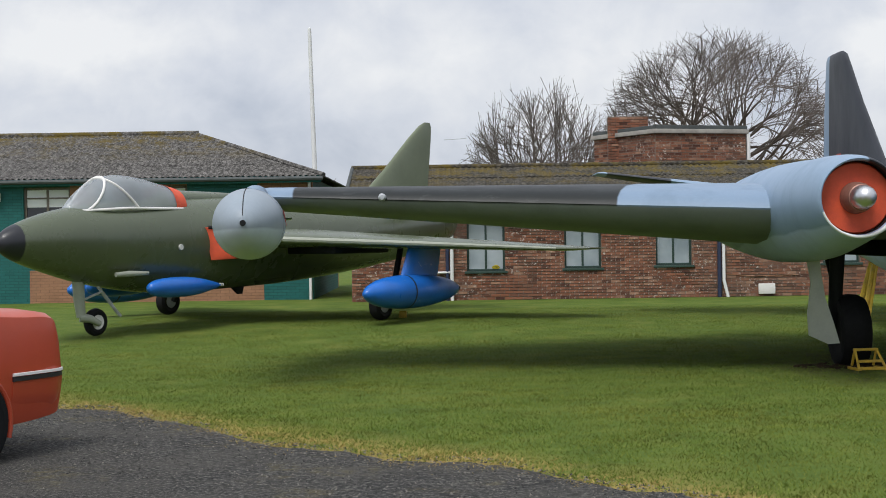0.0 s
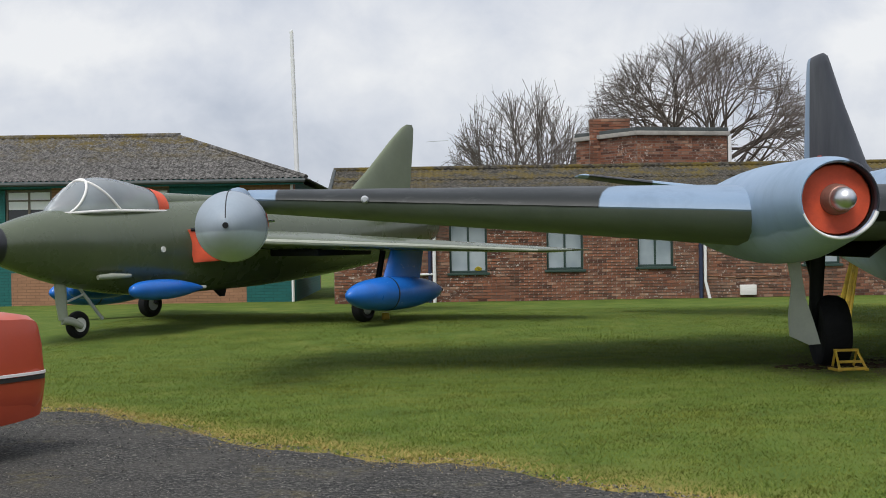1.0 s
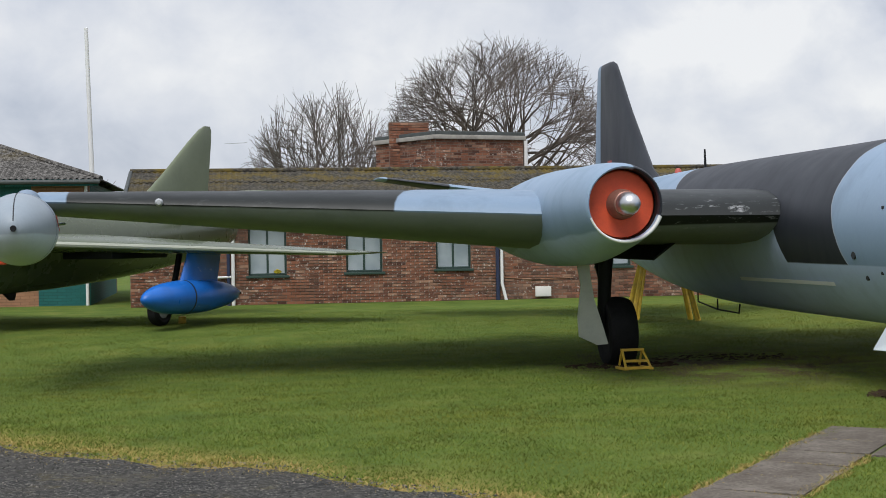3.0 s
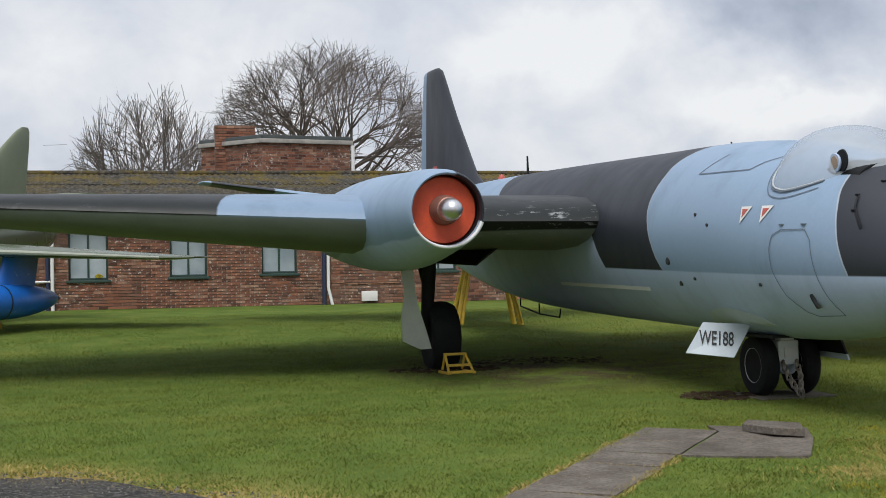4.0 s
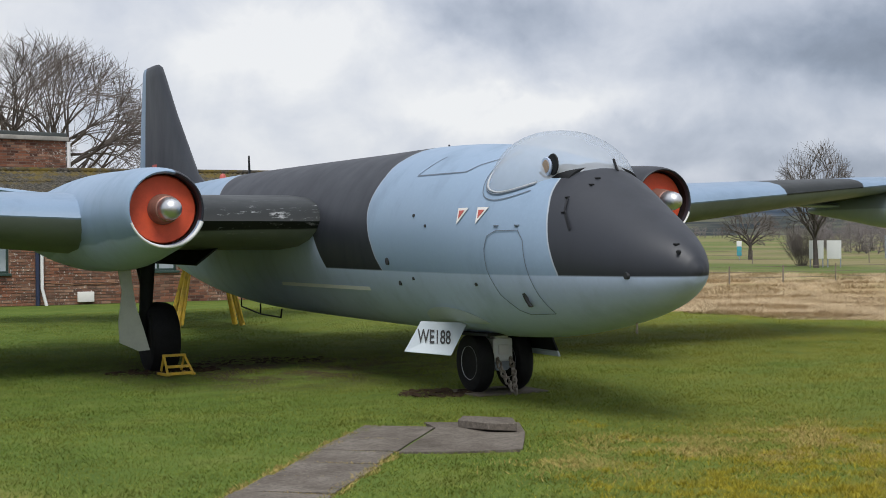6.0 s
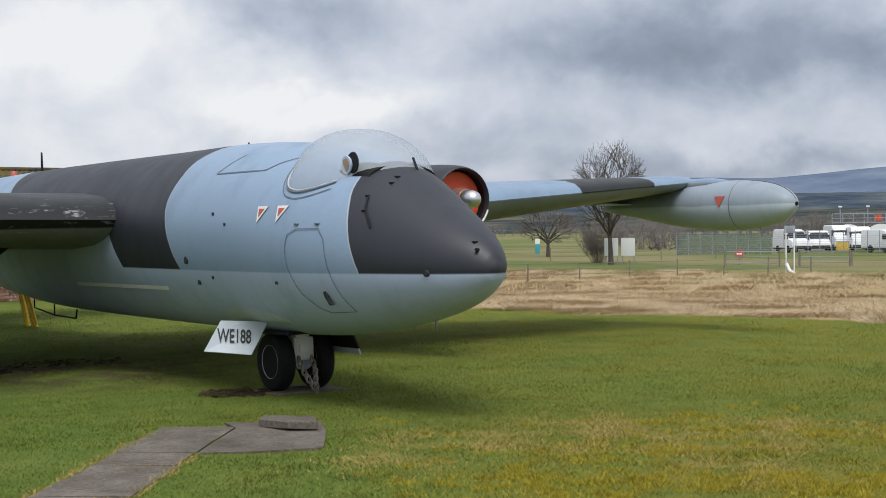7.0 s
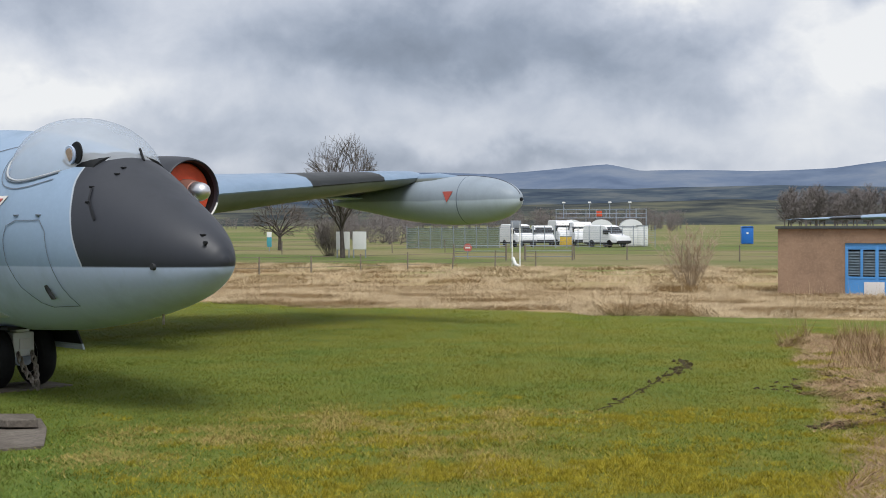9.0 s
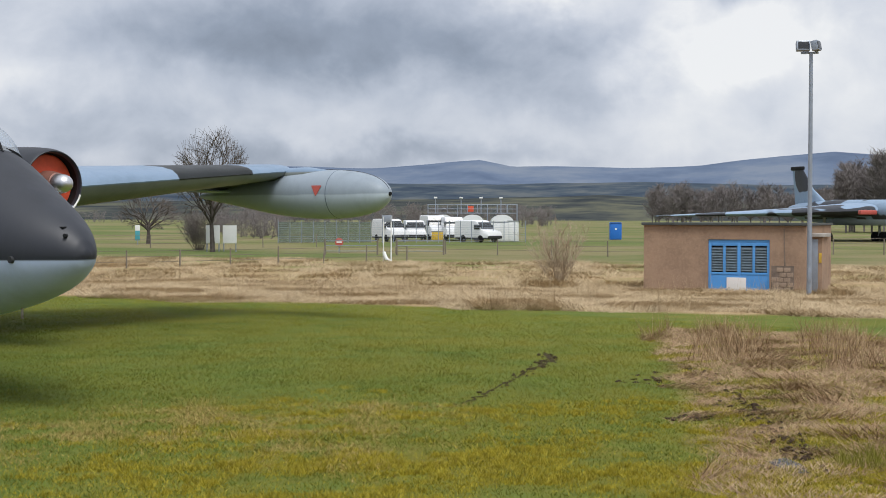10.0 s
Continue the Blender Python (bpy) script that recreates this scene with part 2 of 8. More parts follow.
def worn(name, color, rough=0.5, amount=0.25, scale=3.0, metal=0.0, bump=0.0, dirt=None, spec=0.5):
    """Paint or another plain surface, with stains at two scales."""
    g = Graph(name)
    big, fine = g.noise(scale, 5.0, 0.6), g.noise(scale * 9, 3.0, 0.6)
    low = dirt or tuple(c * (1 - 1.6 * amount) for c in color)
    f = g.math("MULTIPLY", g.band(big, 0.42, 0.72), min(1.0, 2.2 * amount))
    col = g.mix(f, color, low)
    col = g.mix(g.math("MULTIPLY", g.band(fine, 0.45, 0.75), amount), col, tuple(min(1, c * 1.25 + 0.01) for c in color))
    r = g.math("ADD", g.math("MULTIPLY", big, 0.25), rough - 0.12)
    if bump:
        g.bump(fine, bump, 0.01)
    return g.out(col, r, metal, spec)


# paint zones of the bomber: x across, y aft of the nose, z up
BLUE, SLATE, BELLY = (0.232, 0.320, 0.435), (0.015, 0.018, 0.026), (0.42, 0.51, 0.68)


def bomber_paint(name, zone, chips=None, blue=BLUE, under=BELLY, slate=SLATE, outline=0.0, shine=0.30):
    """zone(g, x, y, z) gives the dark areas' and the belly's masks."""
    g = Graph(name)
    x, y, z = g.xyz()
    wob = g.math("MULTIPLY", g.math("SUBTRACT", g.noise(1.1, 2.0, 0.5), 0.5), 0.35)
    dark, belly = zone(g, x, y, z, wob)
    col = g.mix(dark, blue, slate)
    if outline:
        # a pale masking line where two colours meet
        col = g.mix(g.math("MULTIPLY", g.math("MULTIPLY", dark, g.math("SUBTRACT", 1.0, dark)), outline), col, (0.52, 0.56, 0.60))
    col = g.mix(belly, col, under)
    streak = g.noise(2.2, 5.0, 0.62, (1, 1, 0.35))
    col = g.mix(g.math("MULTIPLY", g.band(streak, 0.5, 0.8), 0.5), col, (0.60, 0.62, 0.60), "MULTIPLY")
    fine = g.noise(26.0, 3.0, 0.6)
    col = g.mix(g.math("MULTIPLY", g.band(fine, 0.45, 0.85), 0.12), col, (1.5, 1.5, 1.5), "MULTIPLY")
    if chips:
        col = g.mix(chips(g, x, y, z), col, (0.36, 0.37, 0.38))
    g.bump(g.noise(3.0, 2.0, 0.5), 0.12, 0.02)
    gloss = g.math("MULTIPLY", dark, shine) if not isinstance(dark, float) else 0.0
    return g.out(col, g.math("ADD", g.math("MULTIPLY", streak, 0.3), g.math("ADD", 0.29, g.math("MULTIPLY", gloss, 0.3))), 0.0, g.math("ADD", 0.30, gloss))


def step_at(g, v, at, soft=0.012):
    lo = g.math("SUBTRACT", at, soft) if not isinstance(at, (int, float)) else at - soft
    hi = g.math("ADD", at, soft) if not isinstance(at, (int, float)) else at + soft
    return g.band(v, lo, hi)


def zone_fuselage(g, x, y, z, wob):
    zl = g.math("MINIMUM", g.math("SUBTRACT", z, 2.15), 0.0)
    z2 = g.math("MULTIPLY", zl, zl)
    zq = g.math("MAXIMUM", g.math("SUBTRACT", z, 1.38), 0.0)
    nose_edge = g.math("ADD", g.math("MULTIPLY", zq, 0.36), g.math("ADD", 1.385, g.math("MULTIPLY", wob, 0.3)))
    nose = g.math("SUBTRACT", 1.0, step_at(g, y, nose_edge))
    band_front = g.math("ADD", g.math("SUBTRACT", 4.98, g.math("MULTIPLY", z2, 0.53)), g.math("MULTIPLY", wob, 0.7))
    mid = g.math("MULTIPLY", step_at(g, y, band_front), g.math("SUBTRACT", 1.0, step_at(g, y, g.math("ADD", 10.7, g.math("MULTIPLY", g.math("SUBTRACT", z, 2.0), 1.6)))))
    tail = step_at(g, y, g.math("ADD", 15.2, wob))
    dark = g.math("MAXIMUM", g.math("MAXIMUM", nose, mid), tail)
    # under the wing root the pale paint runs up to the wing
    line = g.math("ADD", 1.352, g.math("MULTIPLY", g.band(y, 6.35, 6.75), g.math("MULTIPLY", 0.55, g.math("SUBTRACT", 1.0, g.band(y, 12.0, 13.5)))))
    belly = g.math("SUBTRACT", 1.0, step_at(g, z, g.math("ADD", line, g.math("MULTIPLY", wob, 0.03)), 0.008))
    return dark, belly


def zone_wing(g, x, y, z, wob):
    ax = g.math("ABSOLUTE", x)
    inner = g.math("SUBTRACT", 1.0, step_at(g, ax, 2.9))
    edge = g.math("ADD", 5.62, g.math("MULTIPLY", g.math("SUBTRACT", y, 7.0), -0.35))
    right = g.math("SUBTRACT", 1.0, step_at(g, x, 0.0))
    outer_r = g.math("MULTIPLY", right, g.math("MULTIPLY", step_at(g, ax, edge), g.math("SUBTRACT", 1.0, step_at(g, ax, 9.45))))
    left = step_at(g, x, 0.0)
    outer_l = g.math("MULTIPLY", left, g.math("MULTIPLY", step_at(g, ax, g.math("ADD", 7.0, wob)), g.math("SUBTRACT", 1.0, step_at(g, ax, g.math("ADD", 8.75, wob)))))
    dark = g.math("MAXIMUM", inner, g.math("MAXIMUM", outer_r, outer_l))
    # the underside, below the line of the leading edge; shade is painted into its colour
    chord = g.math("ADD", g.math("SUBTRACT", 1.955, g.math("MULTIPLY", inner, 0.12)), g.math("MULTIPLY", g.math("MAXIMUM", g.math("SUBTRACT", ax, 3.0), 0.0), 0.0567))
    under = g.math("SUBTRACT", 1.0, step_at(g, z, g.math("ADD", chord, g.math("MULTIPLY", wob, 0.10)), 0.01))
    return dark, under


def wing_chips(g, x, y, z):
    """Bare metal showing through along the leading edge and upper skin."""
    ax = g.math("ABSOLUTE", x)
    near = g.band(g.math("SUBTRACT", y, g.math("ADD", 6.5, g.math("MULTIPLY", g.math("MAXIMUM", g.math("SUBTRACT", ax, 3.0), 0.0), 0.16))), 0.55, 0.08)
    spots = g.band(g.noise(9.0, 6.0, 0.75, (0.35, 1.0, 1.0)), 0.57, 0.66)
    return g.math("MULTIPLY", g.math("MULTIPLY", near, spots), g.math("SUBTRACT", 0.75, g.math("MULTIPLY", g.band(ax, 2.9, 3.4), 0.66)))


def zone_nacelle(g, x, y, z, wob):
    top = g.math("MULTIPLY", step_at(g, z, g.math("SUBTRACT", 2.02, g.math("MULTIPLY", g.math("ADD", x, 3.1), 0.3))), g.math("MULTIPLY", step_at(g, x, g.math("ADD", -3.12, g.math("MULTIPLY", wob, 0.5))), step_at(g, y, 5.2)))
    left = g.math("MULTIPLY", step_at(g, x, 0.0), step_at(g, z, g.math("ADD", 2.2, wob)))
    lower = g.math("ADD", g.math("SUBTRACT", 1.80, g.math("MULTIPLY", g.math("SUBTRACT", y, 5.3), 0.06)), g.math("MULTIPLY", wob, 0.3))
    return g.math("MAXIMUM", top, left), g.math("SUBTRACT", 1.0, step_at(g, z, lower))


def zone_tail(g, x, y, z, wob):
    rudder = step_at(g, y, g.math("SUBTRACT", 18.45, g.math("MULTIPLY", g.math("SUBTRACT", z, 3.0), 0.12)))
    return g.math("SUBTRACT", 1.0, rudder), 0.0


def zone_tailplane(g, x, y, z, wob):
    ax = g.math("ABSOLUTE", x)
    return g.math("MULTIPLY", step_at(g, ax, g.math("ADD", 3.4, wob)), g.math("SUBTRACT", 1.0, step_at(g, ax, 4.5))), 0.0


M = {}
M["bomber"] = bomber_paint("bomber_fuselage_paint", zone_fuselage, outline=2.6)
# wing colours darker than the fuselage's; the underside grey has shade painted in
M["bomber_wing"] = bomber_paint("bomber_wing_shaded_paint", zone_wing, wing_chips, (0.195, 0.272, 0.375), (0.19, 0.21, 0.20), (0.011, 0.014, 0.014), shine=0.02)
M["bomber_nacelle"] = bomber_paint("bomber_nacelle_paint", zone_nacelle)
M["bomber_fin"] = bomber_paint("bomber_fin_paint", zone_tail)
M["bomber_tailplane"] = bomber_paint("bomber_tailplane_paint", zone_tailplane)
M["belly"] = worn("pale_grey_underside_paint", BELLY, 0.45, 0.2, 2.0)
M["tank"] = bomber_paint("grey_tank_paint", lambda g, x, y, z, wob: (0.22, g.math("SUBTRACT", 1.0, step_at(g, z, g.math("ADD", 1.95, g.math("MULTIPLY", wob, 0.15))))), None, (0.34, 0.40, 0.46), (0.45, 0.52, 0.58))
M["collar"] = worn("scorched_red_grey_metal", (0.26, 0.13, 0.10), 0.45, 0.3, 8.0, metal=0.3)
M["twig_tan"] = worn("pale_tan_dead_stems", (0.36, 0.285, 0.20), 0.9, 0.3, 3.0)
M["leg_door"] = worn("pale_grey_green_door_paint", (0.47, 0.49, 0.41), 0.5, 0.2, 4.0)
M["door_white"] = worn("blue_white_door_paint", (0.47, 0.53, 0.58), 0.45, 0.15, 4.0)
M["orange"] = worn("faded_red_orange_cover", (0.66, 0.085, 0.03), 0.6, 0.22, 5.0, dirt=(0.38, 0.05, 0.03))
M["silver"] = worn("polished_metal", (0.66, 0.66, 0.67), 0.36, 0.1, 6.0, metal=1.0)
M["steel"] = worn("grey_painted_steel", (0.42, 0.44, 0.46), 0.45, 0.25, 8.0)
M["black"] = worn("black_rubber", (0.010, 0.010, 0.011), 0.75, 0.25, 6.0, bump=0.2, spec=0.2)
M["dark"] = worn("dark_metal", (0.010, 0.011, 0.012), 0.6, 0.25, 4.0, spec=0.2)
M["chain"] = worn("rusty_chain_steel", (0.30, 0.265, 0.23), 0.5, 0.5, 20.0, metal=0.4, dirt=(0.08, 0.05, 0.03))
M["yellow"] = worn("chipped_yellow_paint", (0.62, 0.40, 0.035), 0.55, 0.3, 7.0, dirt=(0.25, 0.17, 0.05))
M["plain_white"] = worn("weathered_white_paint", (0.72, 0.73, 0.72), 0.5, 0.12, 3.0)
M["decal_red"] = worn("faded_red_marking", (0.45, 0.09, 0.07), 0.5, 0.15, 20.0)
M["decal_white"] = worn("white_marking", (0.72, 0.70, 0.68), 0.5, 0.1, 20.0)
M["letter"] = worn("black_lettering", (0.02, 0.02, 0.022), 0.5, 0.1, 20.0)
M["hole"] = worn("dark_opening", (0.02, 0.022, 0.025), 0.7, 0.2, 10.0)
M["seam"] = worn("dark_panel_gap", (0.14, 0.175, 0.22), 0.7, 0.2, 10.0)
M["green_paint"] = worn("olive_green_gloss_paint", (0.078, 0.096, 0.052), 0.27, 0.18, 1.2, spec=0.8)
M["green_light"] = worn("olive_green_fin_paint", (0.155, 0.18, 0.115), 0.4, 0.2, 1.2)
M["scuff"] = worn("scuffed_dark_paint", (0.018, 0.019, 0.023), 0.5, 0.3, 14.0, spec=0.3)
M["nosecone"] = worn("matt_black_nose_cone", (0.016, 0.017, 0.022), 0.35, 0.15, 5.0)
M["wing_edge"] = worn("pale_olive_leading_edge", (0.32, 0.34, 0.28), 0.5, 0.2, 3.0)


def painted_brick(name, color, rough):
    """Paint over brickwork: the courses show through."""
    g = Graph(name)
    x, y, z = g.xyz()
    comb = g.nt.nodes.new("ShaderNodeCombineXYZ")
    g.put(comb.inputs[0], g.math("ADD", x, y))
    g.put(comb.inputs[1], z)
    br = g.nt.nodes.new("ShaderNodeTexBrick")
    g.nt.links.new(comb.outputs[0], br.inputs["Vector"])
    for key, val in (("Scale", 1.0), ("Brick Width", 0.225), ("Row Height", 0.075), ("Mortar Size", 0.006), ("Mortar Smooth", 0.3)):
        br.inputs[key].default_value = val
    br.inputs["Color1"].default_value, br.inputs["Color2"].default_value = (*color, 1), (*[c * 0.82 for c in color], 1)
    br.inputs["Mortar"].default_value = (*[c * 0.55 for c in color], 1)
    col = g.mix(g.math("MULTIPLY", g.band(g.noise(1.4, 5.0, 0.65), 0.45, 0.7), 0.5), br.outputs["Color"], tuple(c * 0.6 for c in color))
    g.bump(g.math("SUBTRACT", 1.0, br.outputs["Fac"]), 0.6, 0.008)
    return g.out(col, rough, 0.0, 0.3)


def chipped(name, color, rough, chip):
    """Gloss paint with pale scrapes."""
    g = Graph(name)
    big = g.noise(3.0, 5.0, 0.6)
    col = g.mix(g.math("MULTIPLY", g.band(big, 0.42, 0.7), 0.45), color, tuple(c * 0.6 for c in color))
    scrape = g.math("MULTIPLY", g.band(g.noise(7.0, 6.0, 0.72, (1.0, 0.4, 1.0)), 0.62, 0.68), 0.7)
    col = g.mix(scrape, col, chip)
    return g.out(col, g.math("ADD", g.math("MULTIPLY", big, 0.25), rough - 0.1), 0.0, 0.5)


M["blue_tank"] = chipped("bright_blue_gloss_paint", (0.012, 0.135, 0.52), 0.3, (0.30, 0.42, 0.62))
M["teal"] = painted_brick("teal_green_painted_brick", (0.018, 0.135, 0.125), 0.6)
M["tan"] = painted_brick("tan_painted_brick", (0.36, 0.19, 0.11), 0.75)
M["blind"] = worn("white_window_blind", (0.82, 0.83, 0.83), 0.6, 0.1, 3.0)
M["frame_green"] = worn("dark_green_window_frame", (0.03, 0.06, 0.05), 0.5, 0.2, 8.0)
M["coping"] = worn("weathered_concrete_coping", (0.36, 0.34, 0.31), 0.85, 0.35, 2.5, bump=0.3)
M["lead"] = worn("dark_roof_felt", (0.065, 0.075, 0.075), 0.75, 0.3, 2.0)
M["pipe_white"] = worn("white_plastic_pipe", (0.74, 0.74, 0.74), 0.35, 0.12, 6.0)
M["pipe_dark"] = worn("dark_blue_drainpipe", (0.02, 0.03, 0.07), 0.5, 0.15, 6.0)
M["galv"] = worn("galvanised_steel", (0.30, 0.34, 0.40), 0.45, 0.2, 5.0, metal=0.5)
M["render_brown"] = worn("brown_rendered_wall", (0.325, 0.22, 0.15), 0.9, 0.42, 1.1, bump=0.5, dirt=(0.20, 0.135, 0.095))
M["door_blue"] = worn("sky_blue_door_paint", (0.085, 0.31, 0.70), 0.5, 0.15, 5.0)
M["louvre"] = worn("dark_weathered_louvre", (0.13, 0.18, 0.22), 0.6, 0.3, 6.0)
M["car_red"] = worn("dull_red_car_paint", (0.44, 0.066, 0.030), 0.36, 0.12, 1.5, spec=0.3)
coat = M["car_red"].node_tree.nodes["Principled BSDF"].inputs
coat["Coat Weight"].default_value, coat["Coat Roughness"].default_value = 0.25, 0.10
M["car_trim"] = worn("black_plastic_trim", (0.02, 0.02, 0.022), 0.5, 0.15, 6.0)
M["car_lamp"] = worn("red_lamp_lens", (0.35, 0.02, 0.02), 0.15, 0.1, 9.0)
M["van_white"] = worn("white_van_paint", (0.74, 0.75, 0.77), 0.35, 0.1, 1.0)
M["van_grey"] = worn("grey_tanker_panel", (0.25, 0.27, 0.29), 0.5, 0.2, 1.0)
M["sign_teal"] = worn("teal_sign_panel", (0.05, 0.28, 0.33), 0.5, 0.12, 3.0)
M["toilet_blue"] = worn("blue_plastic_cabin", (0.015, 0.14, 0.5), 0.4, 0.12, 1.0)
M["fence_wood"] = worn("weathered_fence_timber", (0.19, 0.16, 0.13), 0.85, 0.3, 6.0)
M["bark"] = worn("grey_brown_bark", (0.072, 0.060, 0.052), 0.9, 0.35, 3.0)
M["twig"] = worn("grey_brown_winter_twigs", (0.120, 0.102, 0.090), 0.9, 0.3, 3.0)
# far twigs: brown made paler and greyer, with distance haze mixed in
M["twig_far"] = worn("brown_woodland_painted_haze", (0.17, 0.15, 0.145), 0.95, 0.3, 0.3)
M["soil"] = worn("dark_wet_soil", (0.048, 0.031, 0.019), 0.9, 0.4, 8.0, bump=0.8, spec=0.12)


def glass_mat(name, tint, rough, clear):
    g = Graph(name)
    nt = g.nt
    tr = nt.nodes.new("ShaderNodeBsdfTransparent")
    tr.inputs[0].default_value = (*tint, 1)
    mx = nt.nodes.new("ShaderNodeMixShader")
    g.put(mx.inputs[0], g.math("ADD", clear - 0.08, g.math("MULTIPLY", g.noise(3.0, 4.0, 0.6), 0.16)))
    nt.links.new(g.bsdf.outputs[0], mx.inputs[1])
    nt.links.new(tr.outputs[0], mx.inputs[2])
    nt.links.new(mx.outputs[0], nt.nodes["Material Output"].inputs[0])
    g.out((0.50, 0.54, 0.58), rough, 0.0, 0.6)
    return g.mat


M["perspex"] = glass_mat("hazy_perspex", (0.86, 0.89, 0.92), 0.14, 0.55)
M["perspex_clear"] = glass_mat("clear_perspex", (0.88, 0.90, 0.91), 0.10, 0.56)


def window_glass():
    g = Graph("dull_window_glass")
    col = g.mix(g.band(g.noise(1.3, 3.0, 0.5), 0.35, 0.7), (0.27, 0.325, 0.36), (0.43, 0.48, 0.52))
    return g.out(col, 0.12, 0.0, 0.7)


M["glass"] = window_glass()
M["glass_dark"] = worn("dark_glass", (0.012, 0.014, 0.016), 0.08, 0.1, 3.0, spec=0.8)


def brick_mat():
    g = Graph("old_red_brick")
    r = g.objrand()
    i = g.island()
    pick = g.math("FRACT", g.math("ADD", r, i))
    col = g.ramp(pick, [(0.0, (0.075, 0.033, 0.024)), (0.3, (0.195, 0.080, 0.048)), (0.55, (0.275, 0.115, 0.068)), (0.8, (0.140, 0.060, 0.040)), (1.0, (0.37, 0.21, 0.14))])
    soot = g.band(g.noise(0.9, 5.0, 0.65), 0.45, 0.75)
    col = g.mix(g.math("MULTIPLY", soot, 0.55), col, (0.15, 0.11, 0.085))
    lime = g.math("MULTIPLY", g.band(g.noise(13.0, 4.0, 0.75), 0.565, 0.62), g.band(g.noise(0.7, 3.0, 0.6), 0.38, 0.58))
    col = g.mix(g.math("MULTIPLY", lime, 0.9), col, (0.56, 0.52, 0.47))
    g.bump(g.noise(30.0, 3.0, 0.6), 0.5, 0.01)
    return g.out(col, 0.88, 0.0, 0.25)


M["brick"] = brick_mat()
M["mortar"] = worn("grey_brown_mortar", (0.20, 0.155, 0.125), 0.95, 0.35, 3.0, bump=0.4)


def roof_mat(name, base, moss):
    g = Graph(name)
    lich = g.band(g.noise(9.0, 6.0, 0.75), 0.44, 0.68)
    col = g.mix(lich, tuple(c * 0.5 for c in base), tuple(min(1, c * 2.4) for c in base))
    z = g.xyz()[2]
    mossf = g.math("MULTIPLY", g.band(g.noise(2.2, 6.0, 0.75, (0.6, 1, 1)), 0.47, 0.6), g.band(z, moss[0], moss[1]))
    col = g.mix(mossf, col, (0.115, 0.085, 0.02))
    g.bump(g.noise(16.0, 4.0, 0.7), 0.8, 0.03)
    return g.out(col, 0.95, 0.0, 0.2)


M["roof_long"] = roof_mat("mossy_slate_grey_sheet", (0.060, 0.055, 0.046), (2.7, 3.4))
M["roof_hip"] = roof_mat("lichened_grey_sheet", (0.105, 0.10, 0.095), (3.7, 4.6))


def lawn_mat():
    g = Graph("lawn_and_fields")
    x, y, z = g.xyz()
    big, mid, fine = g.noise(0.22, 5.0, 0.6), g.noise(1.4, 5.0, 0.65), g.noise(22.0, 4.0, 0.7, (1, 1, 1))
    col = g.ramp(mid, [(0.32, (0.070, 0.112, 0.020)), (0.5, (0.098, 0.146, 0.026)), (0.68, (0.145, 0.172, 0.036))])
    olive = g.math("MULTIPLY", g.band(g.math("ADD", x, g.math("MULTIPLY", y, -0.15)), 3.0, 13.0), g.band(g.noise(0.6, 5.0, 0.65), 0.30, 0.60))
    col = g.mix(g.math("MULTIPLY", olive, 0.5), col, (0.20, 0.17, 0.026))
    # straw and moss in the rough corner by the lane
    r2 = g.math("ADD", g.math("MULTIPLY", x, x), g.math("MULTIPLY", y, y))
    moss = g.math("MULTIPLY", g.band(r2, 205.0, 105.0), g.band(g.noise(1.6, 6.0, 0.7), 0.38, 0.62))
    col = g.mix(g.math("MULTIPLY", moss, g.band(g.math("SUBTRACT", x, g.math("MULTIPLY", y, 0.6)), 0.0, 2.0)), col, (0.180, 0.155, 0.022))
    corner = g.math("MULTIPLY", g.band(g.math("ADD", g.math("SUBTRACT", g.math("MULTIPLY", x, 0.68), y), g.math("MULTIPLY", g.noise(1.2, 4.0, 0.6), 0.9)), 1.85, 2.2), g.band(r2, 520.0, 440.0))
    col = g.mix(corner, col, g.ramp(g.noise(2.2, 5.0, 0.7), [(0.38, (0.05, 0.030, 0.017)), (0.48, (0.18, 0.110, 0.058)), (0.58, (0.36, 0.26, 0.13)), (0.7, (0.36, 0.29, 0.08))]))
    # dry fringe along the lane, and thin brown ground, spread wide to deepen the bomber's shade
    lane_d = g.math("SUBTRACT", g.math("ADD", y, g.math("MULTIPLY", x, 1.02)), 10.58)
    fringe = g.math("MULTIPLY", g.band(g.math("ABSOLUTE", g.math("SUBTRACT", lane_d, 0.1)), 1.3, 0.2), g.math("SUBTRACT", 1.0, g.band(x, 2.0, 3.0)))
    col = g.mix(g.math("MULTIPLY", fringe, g.band(g.noise(2.4, 5.0, 0.7), 0.34, 0.5)), col, (0.30, 0.23, 0.07))
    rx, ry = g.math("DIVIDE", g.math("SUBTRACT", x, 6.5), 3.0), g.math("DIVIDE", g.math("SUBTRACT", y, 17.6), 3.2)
    worn_shade_d = g.math("ADD", g.math("MULTIPLY", rx, rx), g.math("MULTIPLY", ry, ry))
    worn_f = g.math("MULTIPLY", g.band(worn_shade_d, 1.0, 0.1), g.band(g.noise(1.7, 5.0, 0.7), 0.40, 0.55))
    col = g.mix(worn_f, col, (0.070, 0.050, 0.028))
    # rough dead grass beyond the mown edge
    wob = g.math("MULTIPLY", g.math("SUBTRACT", g.noise(0.5, 4.0, 0.6), 0.5), 1.6)
    edge = g.math("ADD", g.math("ADD", x, g.math("MULTIPLY", y, 0.36)), wob)
    rough = g.math("MULTIPLY", step_at(g, edge, 27.6, 0.35), g.math("SUBTRACT", 1.0, step_at(g, edge, 75.0, 5.0)))
